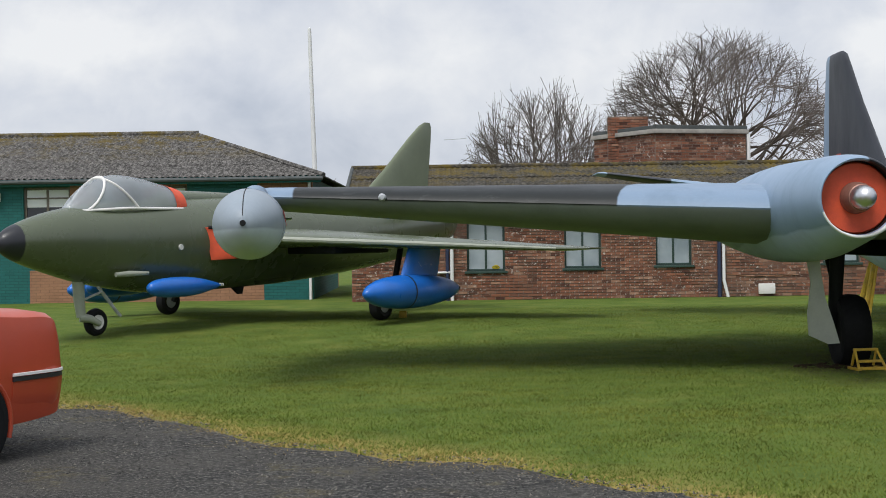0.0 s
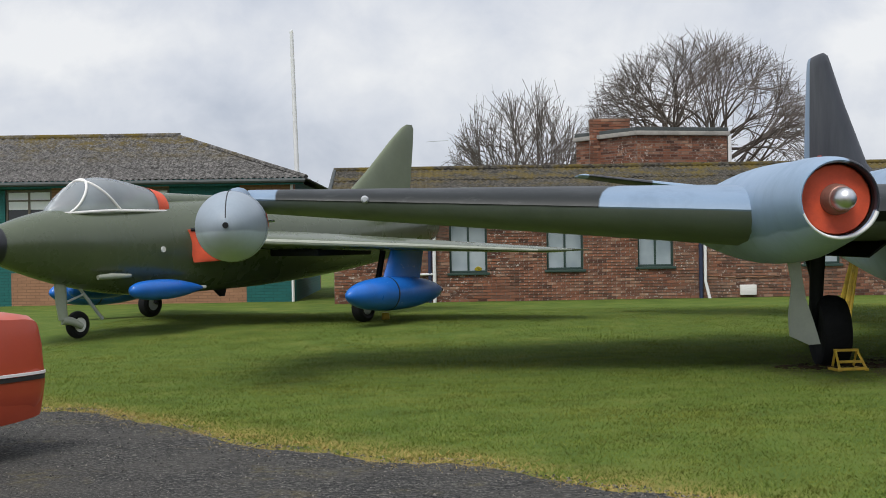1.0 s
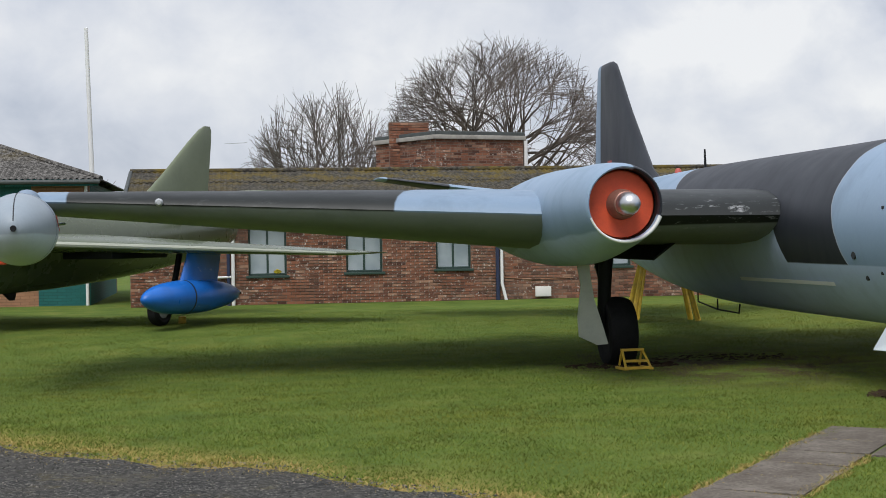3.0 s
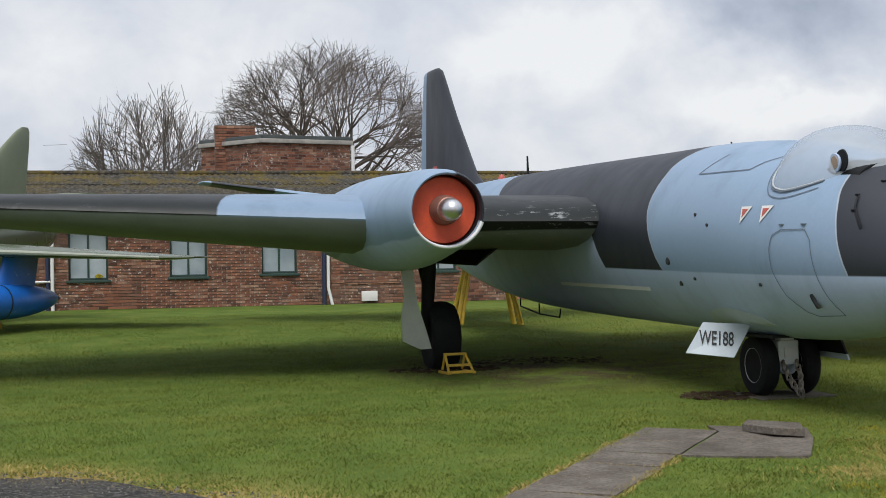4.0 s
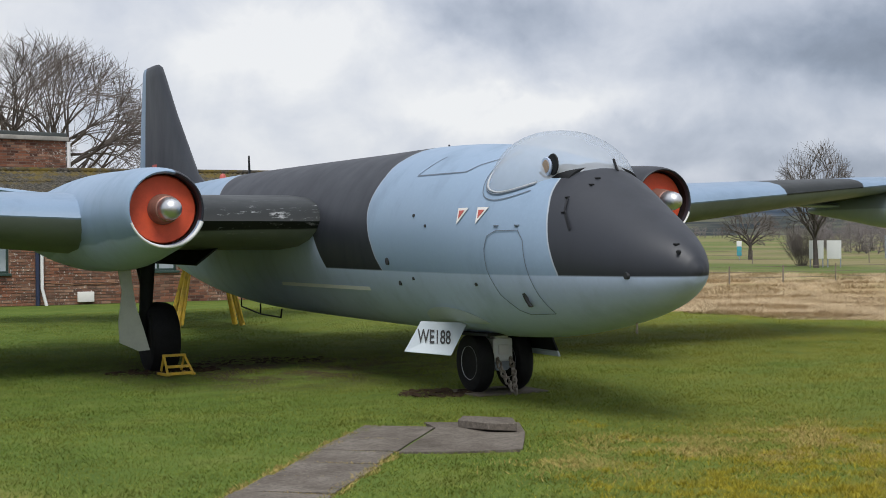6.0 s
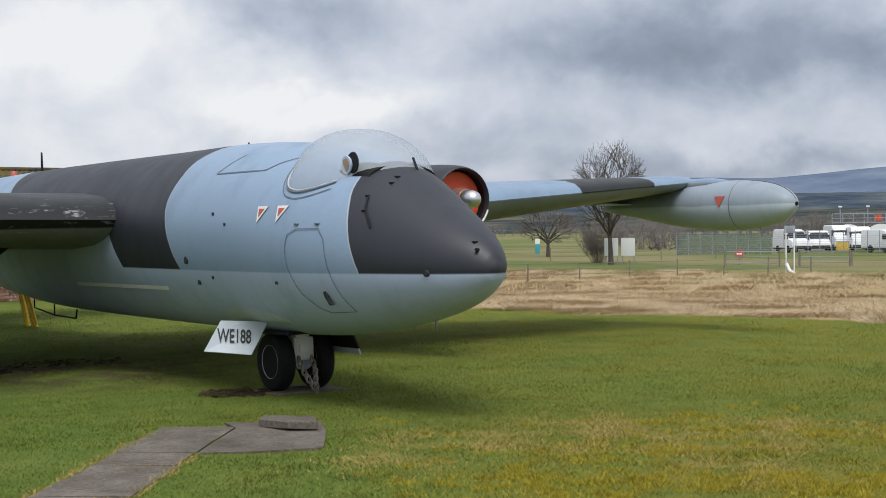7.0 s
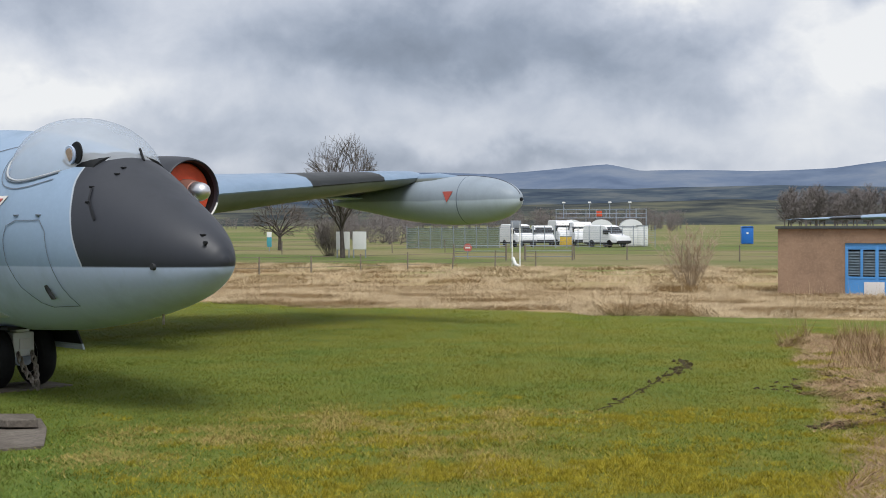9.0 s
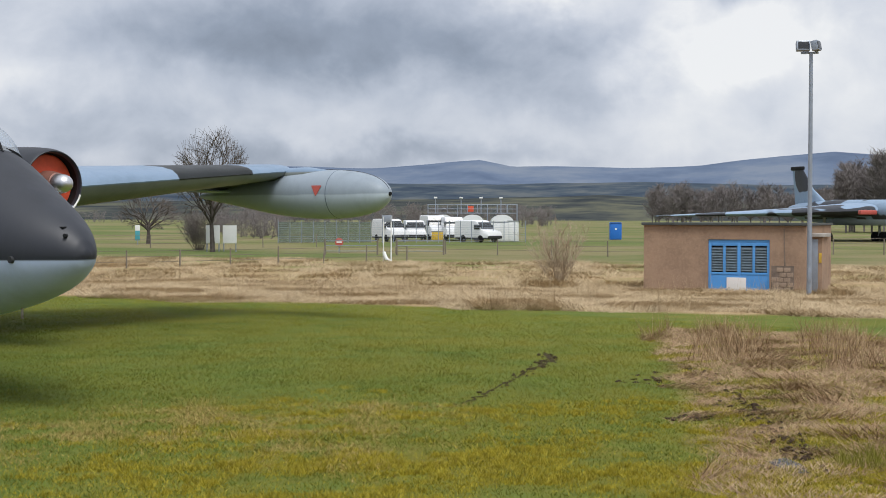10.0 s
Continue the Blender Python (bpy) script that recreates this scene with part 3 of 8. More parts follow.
    straw = g.ramp(g.noise(1.8, 6.0, 0.7, (1, 1, 1)), [(0.3, (0.25, 0.165, 0.085)), (0.55, (0.42, 0.30, 0.165)), (0.75, (0.52, 0.40, 0.24))])
    straw = g.mix(g.math("MULTIPLY", g.band(edge, 46.0, 70.0), g.band(g.noise(0.25, 5.0, 0.65), 0.42, 0.55)), straw, (0.20, 0.21, 0.07))
    col = g.mix(rough, col, straw)
    # far fields: greens and browns in broad sweeps
    far = g.band(edge, 72.0, 80.0)
    fieldc = g.ramp(g.noise(0.02, 4.0, 0.6, (1, 1, 1)), [(0.38, (0.11, 0.140, 0.040)), (0.47, (0.22, 0.185, 0.095)), (0.53, (0.15, 0.160, 0.055)), (0.62, (0.12, 0.150, 0.045))])
    col = g.mix(far, col, fieldc)
    col = g.mix(g.math("MULTIPLY", g.band(fine, 0.42, 0.66), 0.2), col, (0.045, 0.065, 0.014))
    g.bump(fine, 0.7, 0.04)
    return g.out(col, 0.95, 0.0, 0.15)


M["lawn"] = lawn_mat()


def blade_mat(name, stops, patch=None, yellow=None, through_light=0.0):
    g = Graph(name)
    col = g.ramp(g.island(), stops)
    if patch:
        col = g.mix(g.math("MULTIPLY", g.band(g.noise(patch[0], 5.0, 0.65), 0.45, 0.65), patch[2]), col, patch[1])
        col = g.mix(g.math("MULTIPLY", g.band(g.noise(patch[0] * 4.5, 5.0, 0.7, (1.0, 1.6, 1.0)), 0.46, 0.62), 0.6), col, tuple(c * 0.38 for c in patch[1]))
    if yellow:
        x, y, z = g.xyz()
        olive = g.math("MULTIPLY", g.band(g.math("ADD", x, g.math("MULTIPLY", y, -0.15)), 3.0, 13.0), g.band(g.noise(0.6, 5.0, 0.65), 0.32, 0.60))
        fresh = g.math("MULTIPLY", g.band(g.math("ADD", x, y), 14.0, 22.0), 0.15)
        olive = g.math("MULTIPLY", olive, g.math("SUBTRACT", 1.0, fresh))
        col = g.mix(g.math("MULTIPLY", olive, 0.92), col, yellow)
        # paler, sunnier strip along the unmown edge
        strip = g.math("MULTIPLY", g.band(g.math("ADD", x, g.math("MULTIPLY", y, 0.36)), 19.0, 26.5), g.band(g.noise(0.5, 4.0, 0.6), 0.25, 0.6))
        col = g.mix(g.math("MULTIPLY", strip, 0.6), col, (0.29, 0.30, 0.035))
    if not through_light:
        return g.out(col, 0.8, 0.0, 0.25)
    thin = g.nt.nodes.new("ShaderNodeBsdfTranslucent")
    g.put(thin.inputs[0], col)
    both = g.nt.nodes.new("ShaderNodeMixShader")
    both.inputs[0].default_value = through_light
    g.nt.links.new(g.bsdf.outputs[0], both.inputs[1])
    g.nt.links.new(thin.outputs[0], both.inputs[2])
    g.nt.links.new(both.outputs[0], g.nt.nodes["Material Output"].inputs[0])
    return g.out(col, 0.8, 0.0, 0.25)


M["blade"] = blade_mat("mown_grass_blades", [(0.0, (0.098, 0.148, 0.021)), (0.4, (0.134, 0.196, 0.030)), (0.75, (0.176, 0.234, 0.042)), (1.0, (0.245, 0.282, 0.070))], (0.42, (0.225, 0.228, 0.038), 0.55), (0.262, 0.226, 0.030), 0.28)
M["blade_dry"] = blade_mat("dry_straw_blades", [(0.0, (0.28, 0.19, 0.06)), (0.5, (0.44, 0.33, 0.12)), (1.0, (0.22, 0.20, 0.05))])
M["blade_moss"] = blade_mat("yellow_mossy_grass", [(0.0, (0.27, 0.228, 0.018)), (0.5, (0.40, 0.33, 0.022)), (1.0, (0.50, 0.42, 0.06))], (2.6, (0.23, 0.20, 0.03), 0.3), None, 0.25)
M["block"] = worn("pale_brown_bare_block", (0.34, 0.255, 0.19), 0.9, 0.35, 6.0, bump=0.4)
M["blade_straw"] = blade_mat("dead_tall_grass", [(0.0, (0.36, 0.265, 0.155)), (0.5, (0.46, 0.355, 0.22)), (1.0, (0.57, 0.46, 0.30))], (0.3, (0.40, 0.29, 0.155), 0.4))
M["blade_brown"] = blade_mat("dead_brown_rushes", [(0.0, (0.20, 0.115, 0.058)), (0.45, (0.37, 0.25, 0.135)), (1.0, (0.56, 0.43, 0.26))], (1.7, (0.22, 0.12, 0.06), 0.5))


def gravel_mat():
    g = Graph("worn_tarmac_and_grit")
    col = g.ramp(g.noise(34.0, 4.0, 0.75), [(0.34, (0.014, 0.014, 0.015)), (0.52, (0.062, 0.061, 0.058)), (0.66, (0.24, 0.23, 0.205))])
    worn_f = g.band(g.noise(0.9, 5.0, 0.65), 0.42, 0.68)
    col = g.mix(g.math("MULTIPLY", worn_f, 0.6), col, (0.105, 0.100, 0.088))
    clump = g.math("MULTIPLY", g.band(g.noise(1.3, 6.0, 0.72, (1.0, 1.0, 1.0)), 0.54, 0.64), g.band(g.noise(9.0, 4.0, 0.7), 0.42, 0.56))
    col = g.mix(g.math("MULTIPLY", clump, 0.45), col, (0.17, 0.145, 0.07))
    g.bump(g.noise(22.0, 5.0, 0.75), 1.0, 0.05)
    return g.out(col, 0.9, 0.0, 0.2)


M["gravel"] = gravel_mat()
def grit_mat():
    g = Graph("grey_grit")
    return g.out(g.ramp(g.island(), [(0.0, (0.03, 0.03, 0.03)), (0.6, (0.09, 0.087, 0.08)), (1.0, (0.26, 0.24, 0.21))]), 0.9, 0.0, 0.2)


M["stone"] = grit_mat()


def concrete_mat():
    g = Graph("old_concrete_path")
    col = g.ramp(g.noise(1.6, 6.0, 0.7), [(0.3, (0.080, 0.068, 0.056)), (0.5, (0.135, 0.117, 0.099)), (0.72, (0.205, 0.182, 0.158))])
    col = g.mix(g.math("MULTIPLY", g.band(g.noise(34.0, 4.0, 0.75), 0.46, 0.62), 0.5), col, (0.05, 0.043, 0.036))
    col = g.mix(g.math("MULTIPLY", g.band(g.noise(55.0, 2.0, 0.6), 0.60, 0.68), 0.35), col, (0.30, 0.27, 0.23))
    g.bump(g.noise(24.0, 4.0, 0.7), 0.5, 0.01)
    return g.out(col, 0.95, 0.0, 0.08)


M["concrete"] = concrete_mat()


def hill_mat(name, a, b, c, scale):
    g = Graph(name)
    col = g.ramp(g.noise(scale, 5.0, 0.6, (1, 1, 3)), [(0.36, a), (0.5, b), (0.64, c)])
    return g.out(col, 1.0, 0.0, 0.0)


# blue haze of distance is painted into the far and middle hills
M["hill_far"] = hill_mat("moor_painted_haze_blue", (0.090, 0.120, 0.180), (0.120, 0.155, 0.220), (0.165, 0.195, 0.245), 0.004)
M["hill_mid"] = hill_mat("wooded_slope_painted_haze", (0.040, 0.055, 0.078), (0.062, 0.080, 0.100), (0.105, 0.118, 0.125), 0.012)
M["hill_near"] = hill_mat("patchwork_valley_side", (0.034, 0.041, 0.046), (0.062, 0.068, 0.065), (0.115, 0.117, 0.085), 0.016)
M["water"] = Graph("puddle_water").out((0.02, 0.02, 0.018), 0.03, 0.0, 0.8)
M["clod"] = worn("dark_brown_clods", (0.055, 0.043, 0.022), 0.95, 0.3, 12.0, bump=0.6, spec=0.08)


# ---- ground ----
def graded(lo, hi, a, b, near, far_steps):
    mid = np.arange(a, b + 1e-6, near)
    left = a - (a - lo) * np.linspace(1, 0, far_steps, endpoint=False) ** 3
    right = b + (hi - b) * np.linspace(0, 1, far_steps + 1)[1:] ** 3
    return np.concatenate([left, mid, right])


def ground_sheet():
    xs, ys = graded(-4200, 4400, -14, 50, 0.5, 24), graded(-4200, 4400, -6, 50, 0.5, 24)
    X, Y = np.meshgrid(xs, ys)
    Z = rise(X, Y)
    near = (np.abs(X - 15) < 34) & (np.abs(Y - 20) < 30)
    rng = np.random.default_rng(4)
    Z = Z + np.where(near, rng.normal(0, 0.003, X.shape), 0)
    n, k = X.shape
    idx = np.arange(n * k).reshape(n, k)
    faces = np.stack([idx[:-1, :-1], idx[:-1, 1:], idx[1:, 1:], idx[1:, :-1]], -1).reshape(-1, 4)
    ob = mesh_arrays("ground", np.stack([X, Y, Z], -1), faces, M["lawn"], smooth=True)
    tagged(ob, "mown green lawn running out into rough fields", "ground", kind="structure")


ground_sheet()


def lane_edge(x):
    """Where the tarmac meets the lawn."""
    return 9.3 - 1.02 * (x - 1.25) + 0.28 * math.sin(x * 1.7 + 0.6) + 0.10 * math.sin(x * 5.1) + (0.35 * (x - 1.25) if x > 1.25 else 0)


def lane():
    bm = bmesh.new()
    xs = np.arange(-14, 4.01, 0.12)
    rng = random.Random(3)
    prev = None
    for x in xs:
        e = min(lane_edge(x), 24) + rng.uniform(-0.07, 0.07)
        col = [bm.verts.new((x, yy, 0.03 if k < 6 else 0.010)) for k, yy in enumerate(np.linspace(-8, e, 7))]
        if prev:
            for k in range(6):
                bm.faces.new((prev[k], col[k], col[k + 1], prev[k + 1]))
        prev = col
    ob = finish("road", bm, M["gravel"])
    tagged(ob, "worn dark tarmac lane with loose grit", "road", kind="structure")


lane()


def blades(name, pts, height, width, lean, material, label, category, seed=1, parent=None, comb=None, spread=0.6):
    """Many single blades, one triangle each, at pts."""
    rng = np.random.default_rng(seed)
    n = len(pts)
    a = rng.uniform(0, math.tau, n)
    h = height * rng.uniform(0.45, 1.25, n)
    w = width * rng.uniform(0.6, 1.4, n)
    la = rng.uniform(0, math.tau, n)
    if comb is not None:
        la = comb + rng.normal(0, spread, n)
    ll = h * lean * rng.uniform(0.2, 1.0, n)
    base = np.stack([pts[:, 0], pts[:, 1], rise(pts[:, 0], pts[:, 1]) - 0.006], -1)
    side = np.stack([np.cos(a) * w / 2, np.sin(a) * w / 2, np.zeros(n)], -1)
    tip = base + np.stack([np.cos(la) * ll, np.sin(la) * ll, h], -1)
    v = np.stack([base - side, base + side, tip], 1).reshape(-1, 3)
    f = np.arange(3 * n).reshape(-1, 3)
    ob = mesh_arrays(name, v, f, material)
    return tagged(ob, label, category, kind="stuff")


def scatter(n, x0, x1, y0, y1, keep, seed):
    rng = np.random.default_rng(seed)
    p = rng.uniform((x0, y0), (x1, y1), (n, 2))
    return p[keep(p[:, 0], p[:, 1], rng)]


LANE = np.vectorize(lane_edge)


def on_path(x, y):
    """The concrete path: a strip and a square end."""
    s = (x - 2.4) * 0.62 + (y - 7.9) * 0.785
    d = (x - 2.4) * 0.785 - (y - 7.9) * 0.62
    strip = (np.abs(d - 0.205) < 0.29) & (s < 3.3)
    end = np.ones_like(x, bool)
    ring = [(4.35, 10.5), (4.85, 10.13), (5.70, 9.80), (6.18, 10.55), (6.42, 11.10), (5.40, 11.62)]
    for (ax, ay), (bx, by) in zip(ring, ring[1:] + ring[:1]):
        end &= (bx - ax) * (y - ay) - (by - ay) * (x - ax) > 0
    return strip | end


def moss_at(x, y):
    """How much yellow moss has taken the lawn."""
    k = np.clip((14.2 - np.hypot(x, y) + 1.1 * np.sin(x * 1.3 + 2 * np.sin(y * 0.9)) + 0.7 * np.sin(y * 3.1 + x)) / 4.4, 0, 1) ** 1.4 * np.clip((x / np.maximum(y, 0.1) - 0.58) / 0.4, 0, 1)
    return k * np.clip(0.80 + 0.8 * np.sin(x * 2.1 + 1 + np.sin(y * 1.7)) * np.sin(y * 2.7 + x) + 0.5 * np.sin(x * 7.3 + 2 * np.sin(y * 5.1)) * np.sin(y * 8.7 + x), 0, 1)


STRAW_SPOTS = [(8.4, 8.0, 0.75), (5.8, 8.9, 0.5), (8.3, 9.2, 0.8), (7.6, 6.9, 0.6), (6.9, 9.3, 0.7), (9.6, 8.3, 0.6), (7.9, 8.7, 0.9)]


def straw_at(x, y):
    """Pale dried patches in the lawn."""
    k = np.zeros_like(x)
    for cx, cy, r in STRAW_SPOTS:
        k = np.maximum(k, np.exp(-(((x - cx) * 1.2) ** 2 + (y - cy) ** 2) / r ** 2))
    return k * np.clip(0.6 + 0.8 * np.sin(x * 5.3 + np.sin(y * 4)) * np.sin(y * 6.1), 0, 1)


def lawn_blades():
    def keep(x, y, r):
        # blades thin out under the bomber, where the darkened ground shows through
        return ((y > LANE(x) + 0.05) | (x > 3.2)) & ~on_path(x, y) & (x + 0.36 * y < 27.8) & (y > 0.02 * x * x) & (r.uniform(0, 1, len(x)) < np.clip(13.0 / np.hypot(x, y), 0, 1) ** 1.6 * (1 - 0.7 * moss_at(x, y)) * (1 - 0.6 * straw_at(x, y)) * (1 - 0.9 * np.exp(-((x - 6.0) / 1.9) ** 2 - ((y - 18.1) / 0.75) ** 2)) * (1 - 0.6 * np.exp(-((x - 6.5) / 1.9) ** 2 - ((y - 17.0) / 2.4) ** 2) * (np.sin(x * 2.9 + np.sin(y * 2.1)) * np.sin(y * 2.3 + x) > -0.35)))
    p = scatter(1900000, -6, 21, 2.5, 31, keep, 11)
    blades("lawn_grass", p, 0.026, 0.011, 1.7, M["blade"], "short mown green grass", "grass", 2)

    def keep_dry(x, y, r):
        d = (y - LANE(x)) / 1.43
        return (d > -0.45) & (d < 0.8) & (r.uniform(0, 1, len(x)) < np.exp(-((d - 0.08) / 0.22) ** 2)) & (r.uniform(0, 1, len(x)) < np.clip(0.45 + 0.75 * np.sin(x * 3.1 + 1.5 * np.sin(y * 2.3)) * np.sin(y * 4.1 + x) + 0.45 * np.sin(x * 11 + y * 3) * np.sin(y * 13), 0.06, 1))
    p = scatter(420000, -6, 3, 7, 19, keep_dry, 12)
    blades("lane_edge_grass", p, 0.03, 0.014, 2.6, M["blade_dry"], "dry straw-coloured grass fringing the lane", "grass", 3)

    def keep_edge(x, y, r):
        s = (x - 2.4) * 0.62 + (y - 7.9) * 0.785
        d = (x - 2.4) * 0.785 - (y - 7.9) * 0.62
        return (np.abs(np.abs(d - 0.205) - 0.34) < 0.05 + 0.03 * np.sin(s * 9)) & (s > -1) & (s < 4.3) & (r.uniform(0, 1, len(x)) < 0.6) & ~on_path(x, y)
    p = scatter(160000, 1.5, 6.0, 6.5, 12.2, keep_edge, 14)
    blades("path_edge_grass", p, 0.03, 0.012, 1.8, M["blade_dry"], "dry grass creeping over the path's edges", "grass", 15)

    def keep_moss(x, y, r):
        return (r.uniform(0, 1, len(x)) < moss_at(x, y)) & ~on_path(x, y)
    p = scatter(520000, 3, 15, 2, 14.5, keep_moss, 13)
    p_straw = scatter(260000, 4, 11, 5.5, 11, lambda x, y, r: (r.uniform(0, 1, len(x)) < 0.8 * straw_at(x, y)) & ~on_path(x, y), 28)
    blades("dry_grass_patch", p_straw, 0.03, 0.009, 2.4, M["blade_dry"], "pale dried grass patches in the lawn", "grass", 29)
    # small raised cushions of moss and grass, with gaps between
    rng = np.random.default_rng(31)
    c = rng.uniform((4, 3), (14, 14.5), (9000, 2))
    c = c[(rng.uniform(0, 1, len(c)) < moss_at(c[:, 0], c[:, 1]) ** 1.5) & ~on_path(c[:, 0], c[:, 1])]
    r = rng.uniform(0.025, 0.075, len(c))
    tuft = np.repeat(c, 90, axis=0) + rng.normal(0, 1, (len(c) * 90, 2)) * np.repeat(r, 90)[:, None]
    blades("moss_cushions", tuft, 0.040, 0.008, 1.3, M["blade_moss"], "yellow-green cushions of moss in the lawn", "grass", 33)
    blades("mossy_grass", p, 0.024, 0.009, 2.0, M["blade_moss"], "yellow mossy grass patches", "grass", 4)


lawn_blades()


def sway(x, y):
    """The way that the wind has laid the grass, turning slowly over the ground."""
    return 2.2 * np.sin(x * 0.9 + 1.3 * np.sin(y * 0.55)) + 1.6 * np.sin(y * 1.25 + 0.8 * np.sin(x * 0.7)) + 0.6


def rough_grass():
    def keep(x, y, r):
        e = x + 0.36 * y + 0.5 * np.sin(y * 0.9) + 0.3 * np.sin(y * 2.3 + 1)
        return (e > 27.4) & (e < 50) & (r.uniform(0, 1, len(x)) < np.clip(32 / np.hypot(x, y), 0, 1) ** 1.5)
    p = scatter(1000000, 14, 46, 4, 46, keep, 21)
    clump = np.sin(p[:, 0] * 1.3 + 2 * np.sin(p[:, 1] * 0.7)) * np.sin(p[:, 1] * 1.7 + np.sin(p[:, 0] * 0.8))
    a = p[clump > 0.25]
    b = p[clump <= 0.25]
    blades("rough_grass", a, 0.12, 0.015, 2.6, M["blade_straw"], "tall dead straw-coloured grass", "grass", 5, comb=sway(a[:, 0], a[:, 1]), spread=1.0)
    blades("rough_grass", b, 0.07, 0.018, 3.6, M["blade_straw"], "flattened dead straw-coloured grass", "grass", 6, comb=sway(b[:, 0], b[:, 1]), spread=0.9)

    def keep_far(x, y, r):
        e = x + 0.36 * y + 1.5 * np.sin(y * 0.4)
        return (e > 48) & (e < 75) & (np.sin(x * 0.5 + np.sin(y * 0.3)) * np.sin(y * 0.7) > r.uniform(-0.9, 0.7, len(x)))
    p = scatter(420000, 24, 74, 4, 76, keep_far, 23)
    blades("field_grass", p, 0.16, 0.032, 2.4, M["blade_straw"], "tall dead grass further across the field", "grass", 16, comb=sway(p[:, 0], p[:, 1]), spread=0.6)
    # single tall stalks over the matted grass
    rng = np.random.default_rng(24)
    p = a[rng.uniform(0, 1, len(a)) < 0.012]
    blades("grass_stalk_stand", p, 0.55, 0.010, 0.5, M["blade_straw"], "thin tall dead stalks over the matted grass", "grass", 17)

    # the churned brown corner with rushes, near the lane's end
    def keep2(x, y, r):
        return (0.68 * x - y > 1.54 + 0.25 * np.sin(y * 4)) & (np.hypot(x, y) < 22.0 + 0.5 * np.sin(x * 3))
    p = scatter(330000, 8, 23, 1.5, 13, keep2, 22)
    tuft = np.sin(p[:, 0] * 2.3 + p[:, 1] + np.sin(p[:, 1] * 3)) * np.sin(p[:, 1] * 5.1 + p[:, 0])
    laid = p[tuft > -0.2]
    blades("dead_rushes", laid, 0.05, 0.010, 5.0, M["blade_brown"], "trampled dead brown rushes", "grass", 7, comb=sway(laid[:, 0] * 2.2, laid[:, 1] * 2.6), spread=0.9)
    low = p[tuft < -0.3]
    blades("mossy_grass", low[::2], 0.03, 0.010, 1.5, M["blade_moss"], "yellow moss between the rushes", "grass", 18)
    heap = p[(np.sin(p[:, 0] * 3.7 + 2) * np.sin(p[:, 1] * 3.1 + p[:, 0] * 1.5) > 0.72)][::2]
    blades("dead_rushes", heap, 0.15, 0.010, 3.2, M["blade_brown"], "heaped tufts of dead brown rushes", "grass", 19, comb=sway(heap[:, 0] * 2.2, heap[:, 1] * 2.6), spread=0.9)
    r = np.hypot(p[:, 0], p[:, 1])
    far = p[r > 17.0]
    rng = np.random.default_rng(9)
    far = far[(rng.uniform(0, 1, len(far)) < 0.16) & (np.sin(far[:, 0] * 3.1) * np.sin(far[:, 1] * 4 + far[:, 0]) > 0.15)]
    blades("rush_clumps", far, 0.36, 0.007, 0.9, M["blade_brown"], "upright dead brown rush stems", "grass", 8)
    green = scatter(2600, 9.2, 10.4, 3.3, 4.2, lambda x, y, r: np.hypot((x - 9.9) / 0.45, (y - 3.75) / 0.3) < 1, 26)
    blades("rush_clumps", green, 0.12, 0.006, 0.9, M["blade"], "small clump of dark green rushes by the puddle", "grass", 27)


rough_grass()


def concrete_path():
    base = tagged(new("pavement"), "old grey-brown concrete path sunk in the lawn", "path", kind="structure")
    rng = random.Random(8)
    ux, uy = 0.785, -0.62
    vx, vy = 0.62, 0.785

    def slab(poly, sink=0.0):
        bm = plate([(x, y, -0.03) for x, y in poly], 0.042 - sink + rng.uniform(-0.004, 0.004), (0, 0, 1))
        for v in bm.verts:
            if v.co.z > 0:
                v.co.z += rng.uniform(-0.004, 0.004)
        part("slab", bm, M["concrete"], base, smooth=False)

    def at(d, t):
        return 2.4 + ux * d + vx * t, 7.9 + uy * d + vy * t
    s = -0.9
    joints = []
    while s < 4.5:
        ln = rng.uniform(0.46, 0.70)
        ln = 4.76 - s if s + ln > 4.3 else ln
        a, b = 0.205 - 0.33 + rng.uniform(-0.03, 0.03), 0.205 + 0.33 + rng.uniform(-0.03, 0.03)
        q = [(a, s), (b, s), (b + rng.uniform(-0.02, 0.02), s + ln), (a + rng.uniform(-0.02, 0.02), s + ln + 0.02)]
        slab([at(d, t) for d, t in q])
        s += ln + 0.022
        joints.append(s - 0.011)
    slab([(4.84, 10.095), (5.22, 9.88), (5.74, 9.71), (6.00, 10.14), (6.24, 10.55), (6.52, 11.15), (6.10, 11.38), (5.76, 11.56), (5.71, 11.205), (5.275, 10.65)], -0.012)
    # dead grass and silt caught in the joints
    rg = np.random.default_rng(41)
    pts = []
    for t in joints:
        for _ in range(2):
            m = rg.uniform(-0.10, 0.45)
            d = np.clip(rg.normal(m, 0.10, 90), -0.13, 0.54)
            pts.append(np.stack(at(d, t + rg.normal(0, 0.012, 90)), 1))
    blades("path_joint_grass", np.concatenate(pts), 0.022, 0.009, 2.4, M["blade_dry"], "dead grass caught in the path's joints", "grass", 42)


concrete_path()


def loose_slab():
    bm = plate([(5.90, 11.16, 0), (6.02, 11.30, 0), (6.33, 10.92, 0), (6.18, 10.58, 0), (5.96, 10.72, 0)], 0.075, (0, 0, 1))
    bmesh.ops.bevel(bm, geom=list(bm.edges), offset=0.008, segments=1, affect="EDGES")
    for v in bm.verts:
        v.co.z += 0.030 + 0.03 * noise.noise(v.co * 3)
    ob = finish("paving_slab", bm, M["concrete"], smooth=False)
    tagged(ob, "broken weathered concrete slab lying on the path's end", "slab")


loose_slab()


